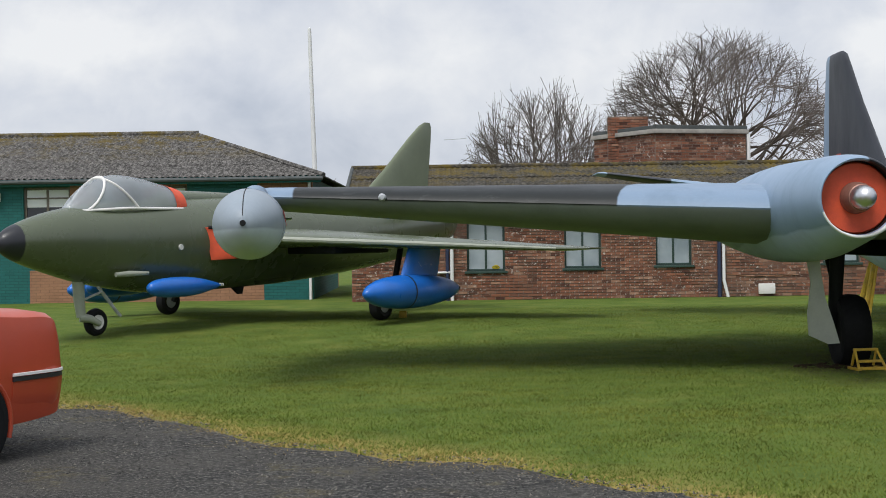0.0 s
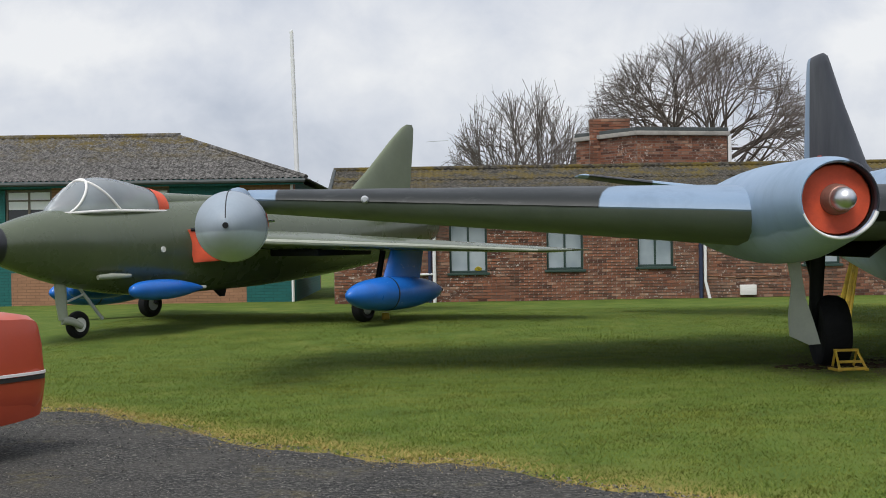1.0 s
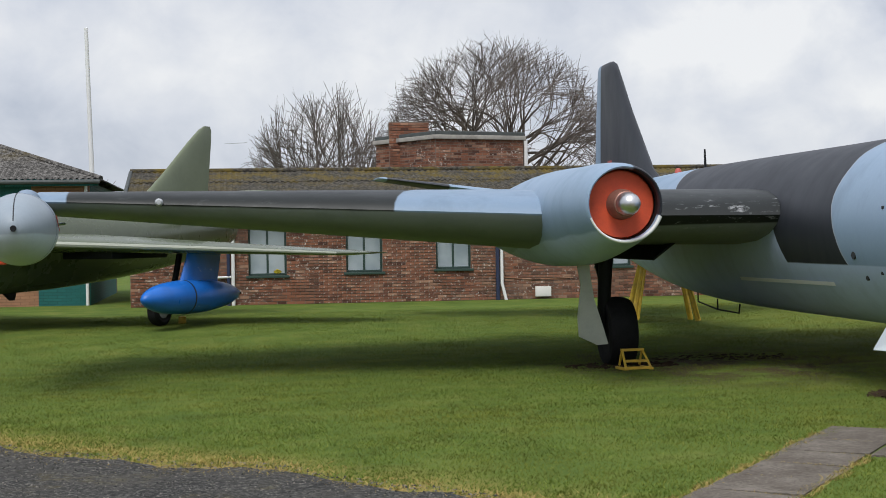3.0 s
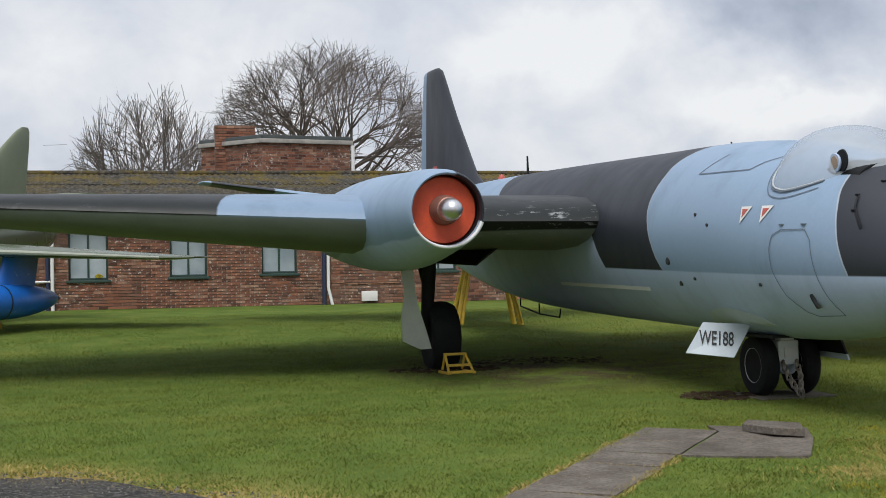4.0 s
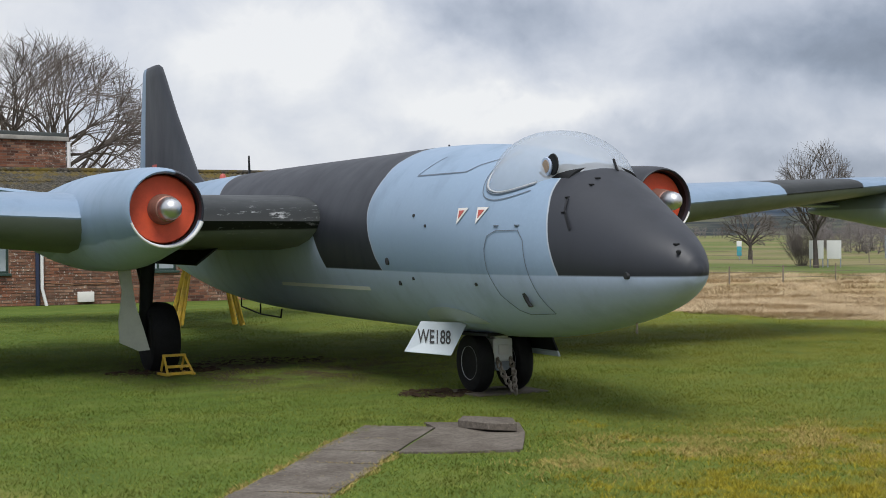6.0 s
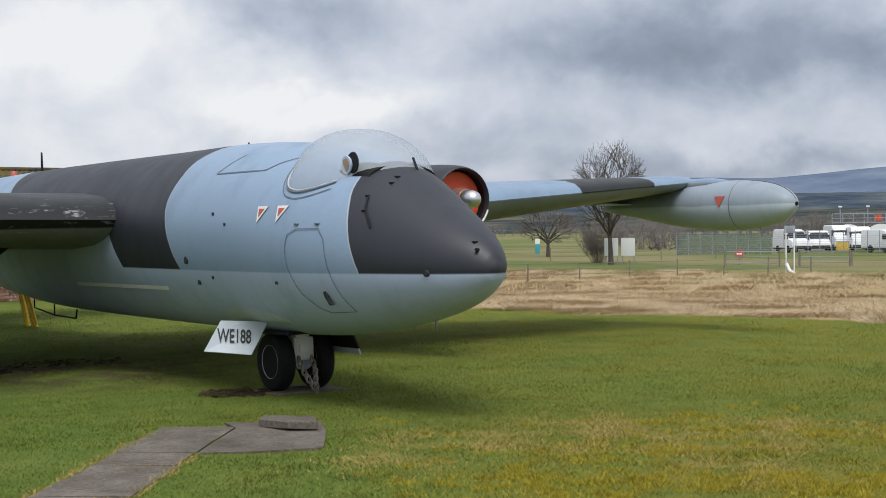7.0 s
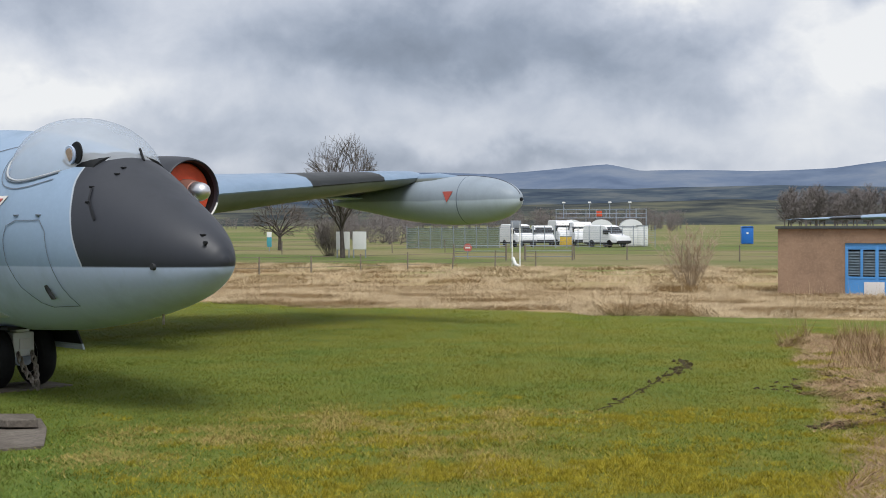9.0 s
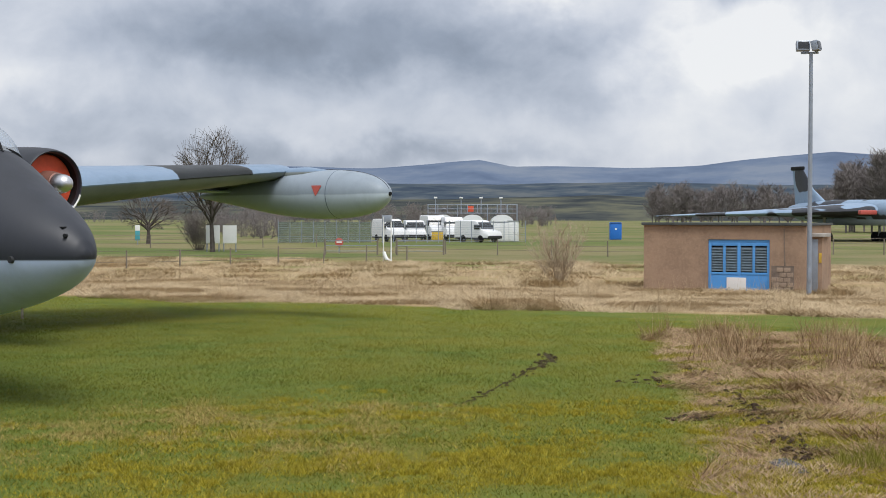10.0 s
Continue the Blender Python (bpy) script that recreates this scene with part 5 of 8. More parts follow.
    part("axle", tube([(sgn * 2.8, 8.32, 0.46), (sgn * 2.4, 8.32, 0.46)], 0.05, 12), M["dark"], leg)
    tyre_p = [(-0.17, 0.26), (-0.19, 0.36), (-0.17, 0.42), (-0.10, 0.455), (0.0, 0.465), (0.10, 0.455), (0.17, 0.42), (0.19, 0.36), (0.17, 0.26)]
    wheel = part("main_wheel", spin(tyre_p, (wx, wy, 0.465), "x", 40), M["black"], bomber, "large black main tyre")
    part("rim", spin([(-0.16, 0.0), (-0.16, 0.10), (-0.10, 0.2), (-0.165, 0.265), (0.165, 0.265), (0.10, 0.2), (0.16, 0.1), (0.16, 0.0)], (wx, wy, 0.465), "x", 28), M["steel"], wheel)
    door = plate([(sgn * q, 8.05, z) for q, z in ((3.14, 1.50), (2.98, 1.50), (2.96, 1.2), (2.92, 0.9), (2.84, 0.62), (2.77, 0.34), (2.90, 0.33), (3.12, 0.44), (3.13, 0.7), (3.08, 1.1))], 0.03, (0, 1, 0))
    for v in door.verts:
        v.co.y += 0.35 * (abs(v.co.x) - 2.95)
    part("leg_door", door, M["leg_door"], bomber, "pale grey-green undercarriage door", smooth=False)
    part("wheel_bay_door", plate([(sgn * 1.95, 7.6, 1.62), (sgn * 1.95, 9.6, 1.62), (sgn * 2.25, 9.6, 1.40), (sgn * 2.25, 7.6, 1.40)], 0.03, (sgn, 0, 0.3)), M["dark"], bomber)
    # tailplane
    part("tailplane", aerofoil([(sgn * 0.28, 16.0, 19.0, 2.20, 0.24), (sgn * 4.55, 17.45, 18.9, 2.90, 0.08), (sgn * 4.65, 17.7, 18.8, 2.92, 0.03)]), M["bomber_tailplane"], bomber, "grey and blue tailplane half")

fin = part("fin", aerofoil([(2.55, 14.2, 19.05, 0, 0.26), (2.85, 14.95, 19.0, 0, 0.25), (4.0, 16.2, 18.8, 0, 0.20), (4.83, 16.98, 18.6, 0, 0.15), (4.99, 17.14, 18.55, 0, 0.13), (5.065, 17.35, 18.45, 0, 0.07), (5.08, 17.55, 18.3, 0, 0.02)], vertical=True), M["bomber_fin"], bomber, "tall dark grey tail fin")
part("fin_flash", plate([(-0.085, 17.35, 2.98), (-0.085, 17.65, 2.98), (-0.08, 17.65, 3.14), (-0.08, 17.35, 3.14)], -0.02, (1, 0, 0)), M["decal_red"], fin, "small red flash")

# nose undercarriage
nleg = part("nose_leg", tube([(0, 3.95, 0.85), (0, 3.92, 0.62), (0, 3.9, 0.33)], [0.11, 0.095, 0.07], 16), M["steel"], bomber, "grey nose undercarriage leg")
part("leg_casting", box(-0.125, 0.125, 3.70, 3.94, 0.34, 0.60, 0.03), M["plain_white"], nleg, "pale grey cast leg housing")
part("leg_fork", loft([(3.72, 0, 0.10, 0.34, 0.43, 0.24, 3), (3.82, 0, 0.11, 0.35, 0.45, 0.24, 3), (3.94, 0, 0.08, 0.35, 0.44, 0.26, 3)], 16), M["galv"], nleg, "worn steel fork")
part("leg_housing", box(-0.085, 0.085, 3.72, 3.95, 0.56, 0.76, 0.025), M["plain_white"], nleg)
part("leg_cap", box(-0.06, 0.06, 3.68, 3.705, 0.42, 0.53, 0.010), M["decal_white"], nleg)
part("leg_collar", spin([(0.60, 0.12), (0.64, 0.14), (0.70, 0.14), (0.73, 0.12)], (0, 3.93, 0), "z", 20), M["galv"], nleg)
part("axle", tube([(-0.3, 3.9, 0.33), (0.3, 3.9, 0.33)], 0.04, 12), M["dark"], nleg)
for wx in (-0.24, 0.24):
    tp = [(-0.075, 0.18), (-0.095, 0.25), (-0.08, 0.30), (-0.04, 0.328), (0.0, 0.335), (0.04, 0.328), (0.08, 0.30), (0.095, 0.25), (0.075, 0.18)]
    w = part("nose_wheel", spin(tp, (wx, 3.9, 0.335), "x", 36), M["black"], bomber, "black nose tyre")
    part("rim", spin([(-0.07, 0.0), (-0.07, 0.06), (-0.04, 0.15), (-0.08, 0.185), (0.08, 0.185), (0.04, 0.15), (0.07, 0.06), (0.07, 0.0)], (wx, 3.9, 0.335), "x", 24), M["steel"], w)
for k, wx in enumerate((-0.09, 0.07)):
    pts = [Vector((wx, 3.66, 0.36)), Vector((wx * 0.9, 3.58, 0.24)), Vector((wx * 0.5, 3.52, 0.14)), Vector((0.0, 3.44, 0.04))]
    chain = bmesh.new()
    for i in range(9):
        f = i / 8 * 3
        a = int(min(f, 2.999))
        p = pts[a].lerp(pts[a + 1], f - a)
        ring = [p + Vector((0.024 * math.cos(t), 0, 0.036 * math.sin(t))) if i % 2 else p + Vector((0, 0.024 * math.cos(t), 0.036 * math.sin(t))) for t in np.linspace(0, math.tau, 9)[:-1]]
        bm_tube(chain, ring + [ring[0]], 0.012, 6, False)
    part("tie_down_chain", chain, M["chain"], nleg, "rusty tie-down chain")
# right nose-wheel door with the serial, and the left one


def serial_door():
    # hinged along the belly: hangs out and down, facing forward and to the side
    tl, tr = Vector((-0.99, 3.68, 0.835)), Vector((-0.50, 3.56, 0.80))
    bl, br = Vector((-1.21, 3.64, 0.53)), Vector((-0.745, 3.48, 0.47))
    n = (br - bl).cross(tl - bl).normalized()
    if n.y > 0:
        n = -n
    ob = part("nose_wheel_door", plate([tl, tr, br, bl], -0.02, n), M["door_white"], bomber, "white nose wheel door lettered WE188", smooth=False)
    cu = bpy.data.curves.new("serial", "FONT")
    cu.body, cu.size, cu.extrude, cu.align_x, cu.align_y = "WE188", 0.25, 0.002, "CENTER", "CENTER"
    cu.offset = 0.003
    cu.space_character = 1.0
    tmp = new("serial", cu)
    me = bpy.data.meshes.new_from_object(tmp.evaluated_get(bpy.context.evaluated_depsgraph_get()))
    bpy.data.objects.remove(tmp)
    ux = ((br - bl) + (tr - tl)).normalized()
    uz = n
    uy = uz.cross(ux).normalized()
    rot = Matrix((ux, uy, uz)).transposed().to_4x4()
    me.transform(Matrix.Translation((tl + tr + bl + br) / 4 + n * 0.006 + ux * -0.02) @ rot @ Matrix.Diagonal((0.47, 0.84, 1, 1)))
    me.materials.append(M["letter"])
    o = new("serial_lettering", me)
    o.parent = ob
    o["label"] = "black serial letters WE188"


serial_door()


def door_leaf():
    """The upper leaf of the serial door, curved like the belly that it lies against."""
    bm = bmesh.new()
    ends = [k / 14 for k in range(15)]
    lower = [(4.33 - 1.30 * f, 0.785 + 0.03 * f) for f in ends]
    upper = [(4.28 - 1.36 * f, 0.80 + 0.03 * f + 0.165 * math.sin(math.pi * f) ** 0.55) for f in ends]
    grid = []
    for k in range(5):
        row = []
        for (ya, za), (yb, zb) in zip(lower, upper):
            row.append(bm.verts.new(skin_pt(ya + (yb - ya) * k / 4, za + (zb - za) * k / 4, -1, 0.022 - 0.010 * k / 4)))
        grid.append(row)
    for r0, r1 in zip(grid, grid[1:]):
        for k in range(14):
            bm.faces.new((r0[k], r0[k + 1], r1[k + 1], r1[k]))
    r = bmesh.ops.extrude_face_region(bm, geom=list(bm.faces))
    for v in r["geom"]:
        if isinstance(v, bmesh.types.BMVert):
            v.co.x += 0.02
    bmesh.ops.recalc_face_normals(bm, faces=bm.faces)
    part("door_leaf", bm, M["door_white"], bomber, "smooth pale leaf of the nose wheel door")


door_leaf()
far_door = part("nose_wheel_door", plate([(0.34, 4.35, 0.78), (0.34, 3.36, 0.78), (0.42, 3.26, 0.465), (0.42, 4.35, 0.465)], 0.02, (1, 0, 0.2)), M["dark"], bomber, "dark inside of the other nose wheel door", smooth=False)
part("door_edge", plate([(0.42, 4.35, 0.461), (0.42, 3.26, 0.461), (0.43, 3.24, 0.405), (0.43, 4.35, 0.405)], 0.02, (1, 0, 0.2)), M["door_white"], far_door, "pale chipped lower edge", smooth=False)
part("nose_bay", plate([(-0.45, 3.2, 0.70), (0.45, 3.2, 0.70), (0.45, 4.6, 0.66), (-0.45, 4.6, 0.66)], -0.03, (0, 0, 1)), M["dark"], bomber)
# bent foot rail under the belly
rail = [(-0.35, 11.6, 0.78), (-0.35, 11.6, 0.64), (-0.35, 10.7, 0.56), (-0.35, 9.8, 0.55), (-0.35, 9.75, 0.68)]
part("belly_rail", tube(rail, 0.012, 8), M["dark"], bomber)
part("belly_rail_post", tube([(-0.35, 10.7, 0.56), (-0.35, 10.7, 0.72)], 0.012, 8), M["dark"], bomber)


def wheel_pad():
    """A concrete pad under the nose wheels."""
    bm = plate([(7.22, 13.30, -0.03), (8.14, 13.36, -0.03), (8.12, 14.05, -0.03), (7.20, 14.0, -0.03)], 0.045, (0, 0, 1))
    bmesh.ops.bevel(bm, geom=list(bm.edges), offset=0.006, segments=1, affect="EDGES")
    tagged(finish("wheel_pad", bm, M["concrete"], smooth=False), "small grey concrete pad under the nose wheels", "slab")


wheel_pad()


def wheel_chock():
    root = thing("wheel_chock", pose(5.10, 17.48, rise1(5.1, 17.4), 0, 0, 8) @ Matrix.Scale(0.9, 4), "yellow tubular steel wheel chock in front of the tyre", "chock")
    for sx in (-0.19, 0.19):
        part("side_frame", tube([(sx, -0.22, 0.02), (sx * 0.8, 0.0, 0.27), (sx * 0.8, 0.1, 0.05)], 0.018, 8), M["yellow"], root)
        part("foot", box(sx - 0.025, sx + 0.025, -0.24, 0.12, 0.0, 0.035, 0.005), M["yellow"], root)
    for y, z in ((0.0, 0.265), (-0.14, 0.12)):
        part("rung", box(-0.17, 0.17, y - 0.03, y + 0.03, z - 0.015, z + 0.02, 0.006), M["yellow"], root)
    part("rung", box(-0.19, 0.19, -0.23, -0.18, 0.01, 0.05, 0.006), M["yellow"], root)


wheel_chock()


def tail_trestle():
    z0 = rise1(8.2, 26)
    root = thing("trestle", pose(8.0, 25.6, z0), "yellow perforated steel trestle under the bomber's tail", "trestle")
    for sx in (-1, 1):
        for sy in (-0.16, 0.16):
            part("leg", tube([(sx * 0.62, sy * 1.4, 0.0), (sx * 0.35, sy * 0.5, 1.15)], [0.055, 0.05], 8), M["yellow"], root, "chipped yellow trestle leg")
        part("side_plate", plate([(sx * 0.58, -0.42, 0.05), (sx * 0.58, -0.30, 0.05), (sx * 0.36, -0.16, 1.1), (sx * 0.36, -0.24, 1.1)], 0.02, (1, 0, 0)), M["yellow"], root)
    part("cross_beam", box(-0.5, 0.5, -0.12, 0.12, 1.12, 1.22, 0.015), M["yellow"], root)


tail_trestle()


# ---- the olive green jet fighter ----
fighter = thing("jet_fighter", pose(-7.05, 21.59, 0.10, 0, 0, -34.0), "olive green swept-wing jet fighter with bright blue drop tanks", "aircraft")
FGT = [  # y, half width, z of widest, top, bottom
    (0.42, 0.02, 1.58, 1.61, 1.55),
    (0.50, 0.13, 1.58, 1.73, 1.43),
    (0.76, 0.26, 1.59, 1.87, 1.29),
    (1.4, 0.44, 1.61, 2.06, 1.08),
    (2.2, 0.57, 1.60, 2.19, 0.88),
    (3.2, 0.65, 1.58, 2.28, 0.73),
    (4.2, 0.70, 1.56, 2.33, 0.68),
    (5.5, 0.72, 1.56, 2.36, 0.70),
    (7.0, 0.70, 1.59, 2.32, 0.75),
    (9.0, 0.63, 1.66, 2.27, 0.90),
    (10.8, 0.56, 1.76, 2.27, 1.12),
    (12.2, 0.44, 1.84, 2.23, 1.40),
    (12.6, 0.36, 1.86, 2.14, 1.50),
]
fgt_rows = smooth_rows(FGT, 5)
part("fuselage", loft([(y, 0, max(w, 0.004), zm, zt, zb, 2.0) for y, w, zm, zt, zb in fgt_rows if y > 0.72], 52), M["green_paint"], fighter, "glossy olive green fuselage")
part("nose_cone", loft([(y, 0, max(w, 0.004) * 1.003, zm, zt, zb, 2.0) for y, w, zm, zt, zb in fgt_rows if y <= 0.78], 52), M["nosecone"], fighter, "black rounded nose cone")
part("tail_pipe", spin([(12.55, 0.20), (12.72, 0.19), (12.72, 0.16), (12.5, 0.16)], (0, 0, 1.83), "y", 28, caps=False), M["dark"], fighter)
crows = smooth_rows([(1.72, 0.06, 2.09, 2.11), (2.0, 0.26, 2.11, 2.34), (2.35, 0.38, 2.13, 2.58), (2.75, 0.43, 2.15, 2.68), (3.2, 0.45, 2.15, 2.66), (3.7, 0.45, 2.15, 2.57), (4.1, 0.42, 2.15, 2.48)], 3)
hood = part("canopy", loft([(y, 0, w, zb - 0.02, zt, zb - 0.12, 2.1) for y, w, zb, zt in crows], 36), M["perspex_clear"], fighter, "clear perspex canopy with pale frames")
hood.visible_shadow = False
for s in (-1, 1):
    part("canopy_sill", tube([(s * (w + 0.012), y, zb - 0.03) for y, w, zb, zt in crows], 0.024, 8), M["decal_white"], hood, "pale grey canopy sill")


def hoop(y0, y1, rad, mat, name):
    a = np.array(crows)
    pts = []
    for k in range(21):
        t = math.pi * k / 20
        y = y0 + (y1 - y0) * math.sin(t)
        w, zb, zt = (float(np.interp(y, a[:, 0], a[:, i])) for i in (1, 2, 3))
        pts.append((math.cos(t) * (w + 0.008), y, zb - 0.02 + (zt - zb + 0.028) * math.sin(t)))
    return part(name, tube(pts, rad, 8), mat, hood)


hoop(2.02, 2.50, 0.022, M["decal_white"], "windscreen_arch")
hoop(2.95, 2.44, 0.022, M["decal_white"], "canopy_arch")
rear = [(y, w, zb, zt) for y, w, zb, zt in crows if y > 3.78]
part("canopy_cover", loft([(y, 0, w + 0.012, zb - 0.02, zt + 0.012, zb - 0.12, 2.1) for y, w, zb, zt in rear], 36, (False, True)), M["orange"], hood, "red-orange band at the back of the canopy")
part("spine", loft([(3.9, 0, 0.24, 2.28, 2.46, 2.1, 2), (5.2, 0, 0.20, 2.30, 2.44, 2.1, 2), (8.0, 0, 0.14, 2.26, 2.36, 2.1, 2), (10.5, 0, 0.1, 2.2, 2.3, 2.0, 2)], 20), M["green_paint"], fighter)
part("seat", box(-0.2, 0.2, 3.0, 3.25, 1.95, 2.5, 0.05), M["dark"], fighter)
part("fin", aerofoil([(2.05, 8.7, 11.95, 0, 0.20), (2.3, 9.4, 11.95, 0, 0.19), (3.0, 10.4, 12.05, 0, 0.15), (3.7, 11.3, 12.15, 0, 0.11), (3.98, 11.7, 12.17, 0, 0.08), (4.07, 11.9, 12.12, 0, 0.03)], vertical=True), M["green_light"], fighter, "swept olive green fin")
for s in (-1, 1):
    part("tailplane", aerofoil([(s * 0.06, 10.4, 11.8, 2.55, 0.10), (s * 1.75, 11.5, 12.2, 2.62, 0.04)]), M["green_light"], fighter)
    wing = part("wing", aerofoil([(s * 0.55, 4.2, 8.9, 1.60, 0.36), (s * 1.3, 5.0, 9.0, 1.58, 0.31), (s * 3.5, 6.75, 9.45, 1.45, 0.19), (s * 5.3, 8.3, 9.85, 1.335, 0.09), (s * 5.55, 9.0, 9.85, 1.325, 0.03)]), M["green_paint"], fighter, "thin swept wing")
    part("leading_edge", tube([(s * 1.3, 4.985, 1.59), (s * 3.5, 6.735, 1.46), (s * 5.3, 8.285, 1.34)], [0.05, 0.042, 0.022], 8), M["wing_edge"], wing, "pale grey-green leading edge")
    cover = [(s * 0.70, 4.33, 1.80), (s * 1.05, 4.72, 1.74), (s * 1.40, 5.08, 1.50), (s * 1.42, 5.10, 1.40), (s * 1.05, 4.80, 1.26), (s * 0.74, 4.45, 1.23)]
    part("intake_cover", plate(cover, -0.07, (s * 0.75, 1, 0)), M["orange"], fighter, "red-orange intake cover")
    part("cover_hem", tube([cover[0], cover[1], cover[2]], 0.03, 8), M["dark"], fighter)
    part("wheel_bay", box(s * 1.6 - 0.55, s * 1.6 + 0.55, 6.0, 7.6, 1.30, 1.44, 0.03), M["dark"], fighter)
    part("belly_blister", spin([(a, r) for a, r in smooth_rows([(2.85, 0.0), (2.90, 0.08), (3.1, 0.145), (3.5, 0.17), (3.95, 0.15), (4.35, 0.08), (4.6, 0.015)], 3)], (s * 0.72, 0, 0.80), "y", 24), M["blue_tank"], fighter, "bright blue belly blister")
    part("blister_cap", box(s * 0.72 - 0.02, s * 0.72 + 0.02, 4.5, 4.66, 0.78, 0.83, 0.008), M["decal_white"], fighter)
    tx, tz = (3.15 if s > 0 else -4.2), 0.62
    tank = part("drop_tank", spin(smooth_rows([(5.5, 0.0), (5.54, 0.07), (5.75, 0.18), (6.1, 0.26), (6.7, 0.30), (7.3, 0.285), (7.9, 0.21), (8.25, 0.11), (8.4, 0.02)], 3), (tx, 0, tz), "y", 32), M["blue_tank"], fighter, "bright blue underwing drop tank")
    part("pylon", aerofoil([(tz + 0.22, 6.55, 7.7, tx, 0.16), (1.46, 6.85, 7.85, tx, 0.14)], vertical=True), M["blue_tank"], tank, "blue pylon")
    part("tank_tail_cap", spin([(8.36, 0.03), (8.42, 0.035), (8.46, 0.0)], (tx, 0, tz), "y", 12), M["dark"], tank)
    part("tank_seam", spin([(6.62, 0.302), (6.64, 0.306), (6.66, 0.302)], (tx, 0, tz), "y", 32, caps=False), M["nosecone"], tank)
    mw = part("main_wheel", spin([(-0.09, 0.14), (-0.11, 0.20), (-0.08, 0.255), (0, 0.275), (0.08, 0.255), (0.11, 0.20), (0.09, 0.14)], (2.5 if s > 0 else -2.8, 6.85, 0.365), "x", 28), M["black"], fighter, "black main tyre")
    part("rim", spin([(-0.10, 0.0), (-0.10, 0.10), (-0.085, 0.15), (0.085, 0.15), (0.10, 0.10), (0.10, 0.0)], (2.5 if s > 0 else -2.8, 6.85, 0.365), "x", 20), M["steel"], mw)
    part("main_leg", tube([(2.62 if s > 0 else -2.68, 6.88, 0.36), (s * 2.66, 7.1, 0.9), (s * 2.66, 7.3, 1.5)], 0.055, 10), M["dark"], fighter)
nl = part("nose_leg", tube([(0, 2.02, 1.0), (0, 2.04, 0.62), (0.02, 2.06, 0.36)], [0.10, 0.09, 0.075], 12), M["wing_edge"], fighter, "pale grey nose leg")
part("fork", tube([(0.02, 2.04, 0.36), (0.10, 2.18, 0.33), (0.12, 2.36, 0.24)], [0.08, 0.065, 0.05], 10), M["wing_edge"], nl)
part("drag_strut", tube([(0.05, 2.35, 0.9), (0.10, 2.75, 0.42), (0.12, 2.82, 0.34)], 0.028, 8), M["steel"], nl)
part("brace", tube([(0.02, 2.04, 0.62), (0.08, 2.45, 0.76)], 0.02, 8), M["steel"], nl)
nw = part("nose_wheel", spin([(-0.06, 0.11), (-0.075, 0.17), (-0.05, 0.215), (0, 0.23), (0.05, 0.215), (0.075, 0.17), (0.06, 0.11)], (0.0, 2.38, 0.265), "x", 24), M["black"], fighter, "small black nose tyre")
part("rim", spin([(-0.075, 0.0), (-0.06, 0.09), (-0.07, 0.12), (0.07, 0.12), (0.06, 0.09), (0.075, 0.0)], (0.0, 2.38, 0.265), "x", 18), M["decal_white"], nw, "pale wheel rim")
part("step_fairing", loft([(2.35, 0.52, 0.03, 1.04, 1.08, 1.0, 2), (2.6, 0.57, 0.06, 1.05, 1.10, 1.0, 2), (3.0, 0.60, 0.02, 1.05, 1.08, 1.02, 2)], 12), M["wing_edge"], fighter)
part("side_disc", spin([(-0.01, 0.05), (0.02, 0.05)], (0.675, 3.68, 1.47), "x", 16), M["decal_white"], fighter, "small cream disc")
part("belly_aerial", aerofoil([(0.58, 5.80, 5.95, 0.0, 0.03), (0.73, 5.6, 6.0, 0.0, 0.05)], vertical=True), M["dark"], fighter)
part("pitot", tube([(0.0, 1.95, 2.1), (0.0, 1.9, 2.32)], 0.012, 6), M["steel"], fighter)
part("tail_aerial", tube([(0.05, 12.6, 3.72), (0.5, 12.8, 3.74)], 0.006, 6), M["steel"], fighter)
chock = tagged(finish("chock", box(-0.84, -0.70, 26.4, 26.52, rise1(-0.77, 26.5) - 0.01, rise1(-0.77, 26.5) + 0.13, 0.02), M["yellow"]), "small yellow block by the fighter's wheel", "chock")


# ---- the long brick building ----
WALL_Y, WX0, WX1, EAVE, RIDGE_Y, RIDGE_Z = 35.0, -2.25, 15.5, 2.52, 38.4, 3.50
GZ = 0.04
OPENINGS = [(0.56, 1.48, 0.82, 2.05), (2.93, 3.82, 0.86, 2.05), (5.15, 6.02, 0.90, 2.05), (9.2, 10.1, 0.9, 2.05), (12.6, 13.5, 0.9, 2.05)]


def brick_run(x0, x1, z0, z1, openings, seed):
    """Places of bricks in running bond: (x from, x to, z) rows, clear of the openings."""
    rng = random.Random(seed)
    out = []
    row, z = 0, z0
    while z + 0.075 <= z1:
        x = x0 - (0.1125 if row % 2 else 0.0)
        while x < x1:
            a, b = max(x, x0) + 0.005, min(x + 0.225, x1) - 0.005
            cuts = [(a, b)]
            for ox0, ox1, oz0, oz1 in openings:
                if oz0 - 0.03 < z + 0.035 < oz1:
                    cuts = [(max(p, q), min(r, s)) for p, r in cuts for q, s in ((-1e9, ox0), (ox1, 1e9))]
            out += [(p, q, z, rng.uniform(-0.004, 0.004)) for p, q in cuts if q - p > 0.03]
            x += 0.225
        z += 0.075
        row += 1
    return out


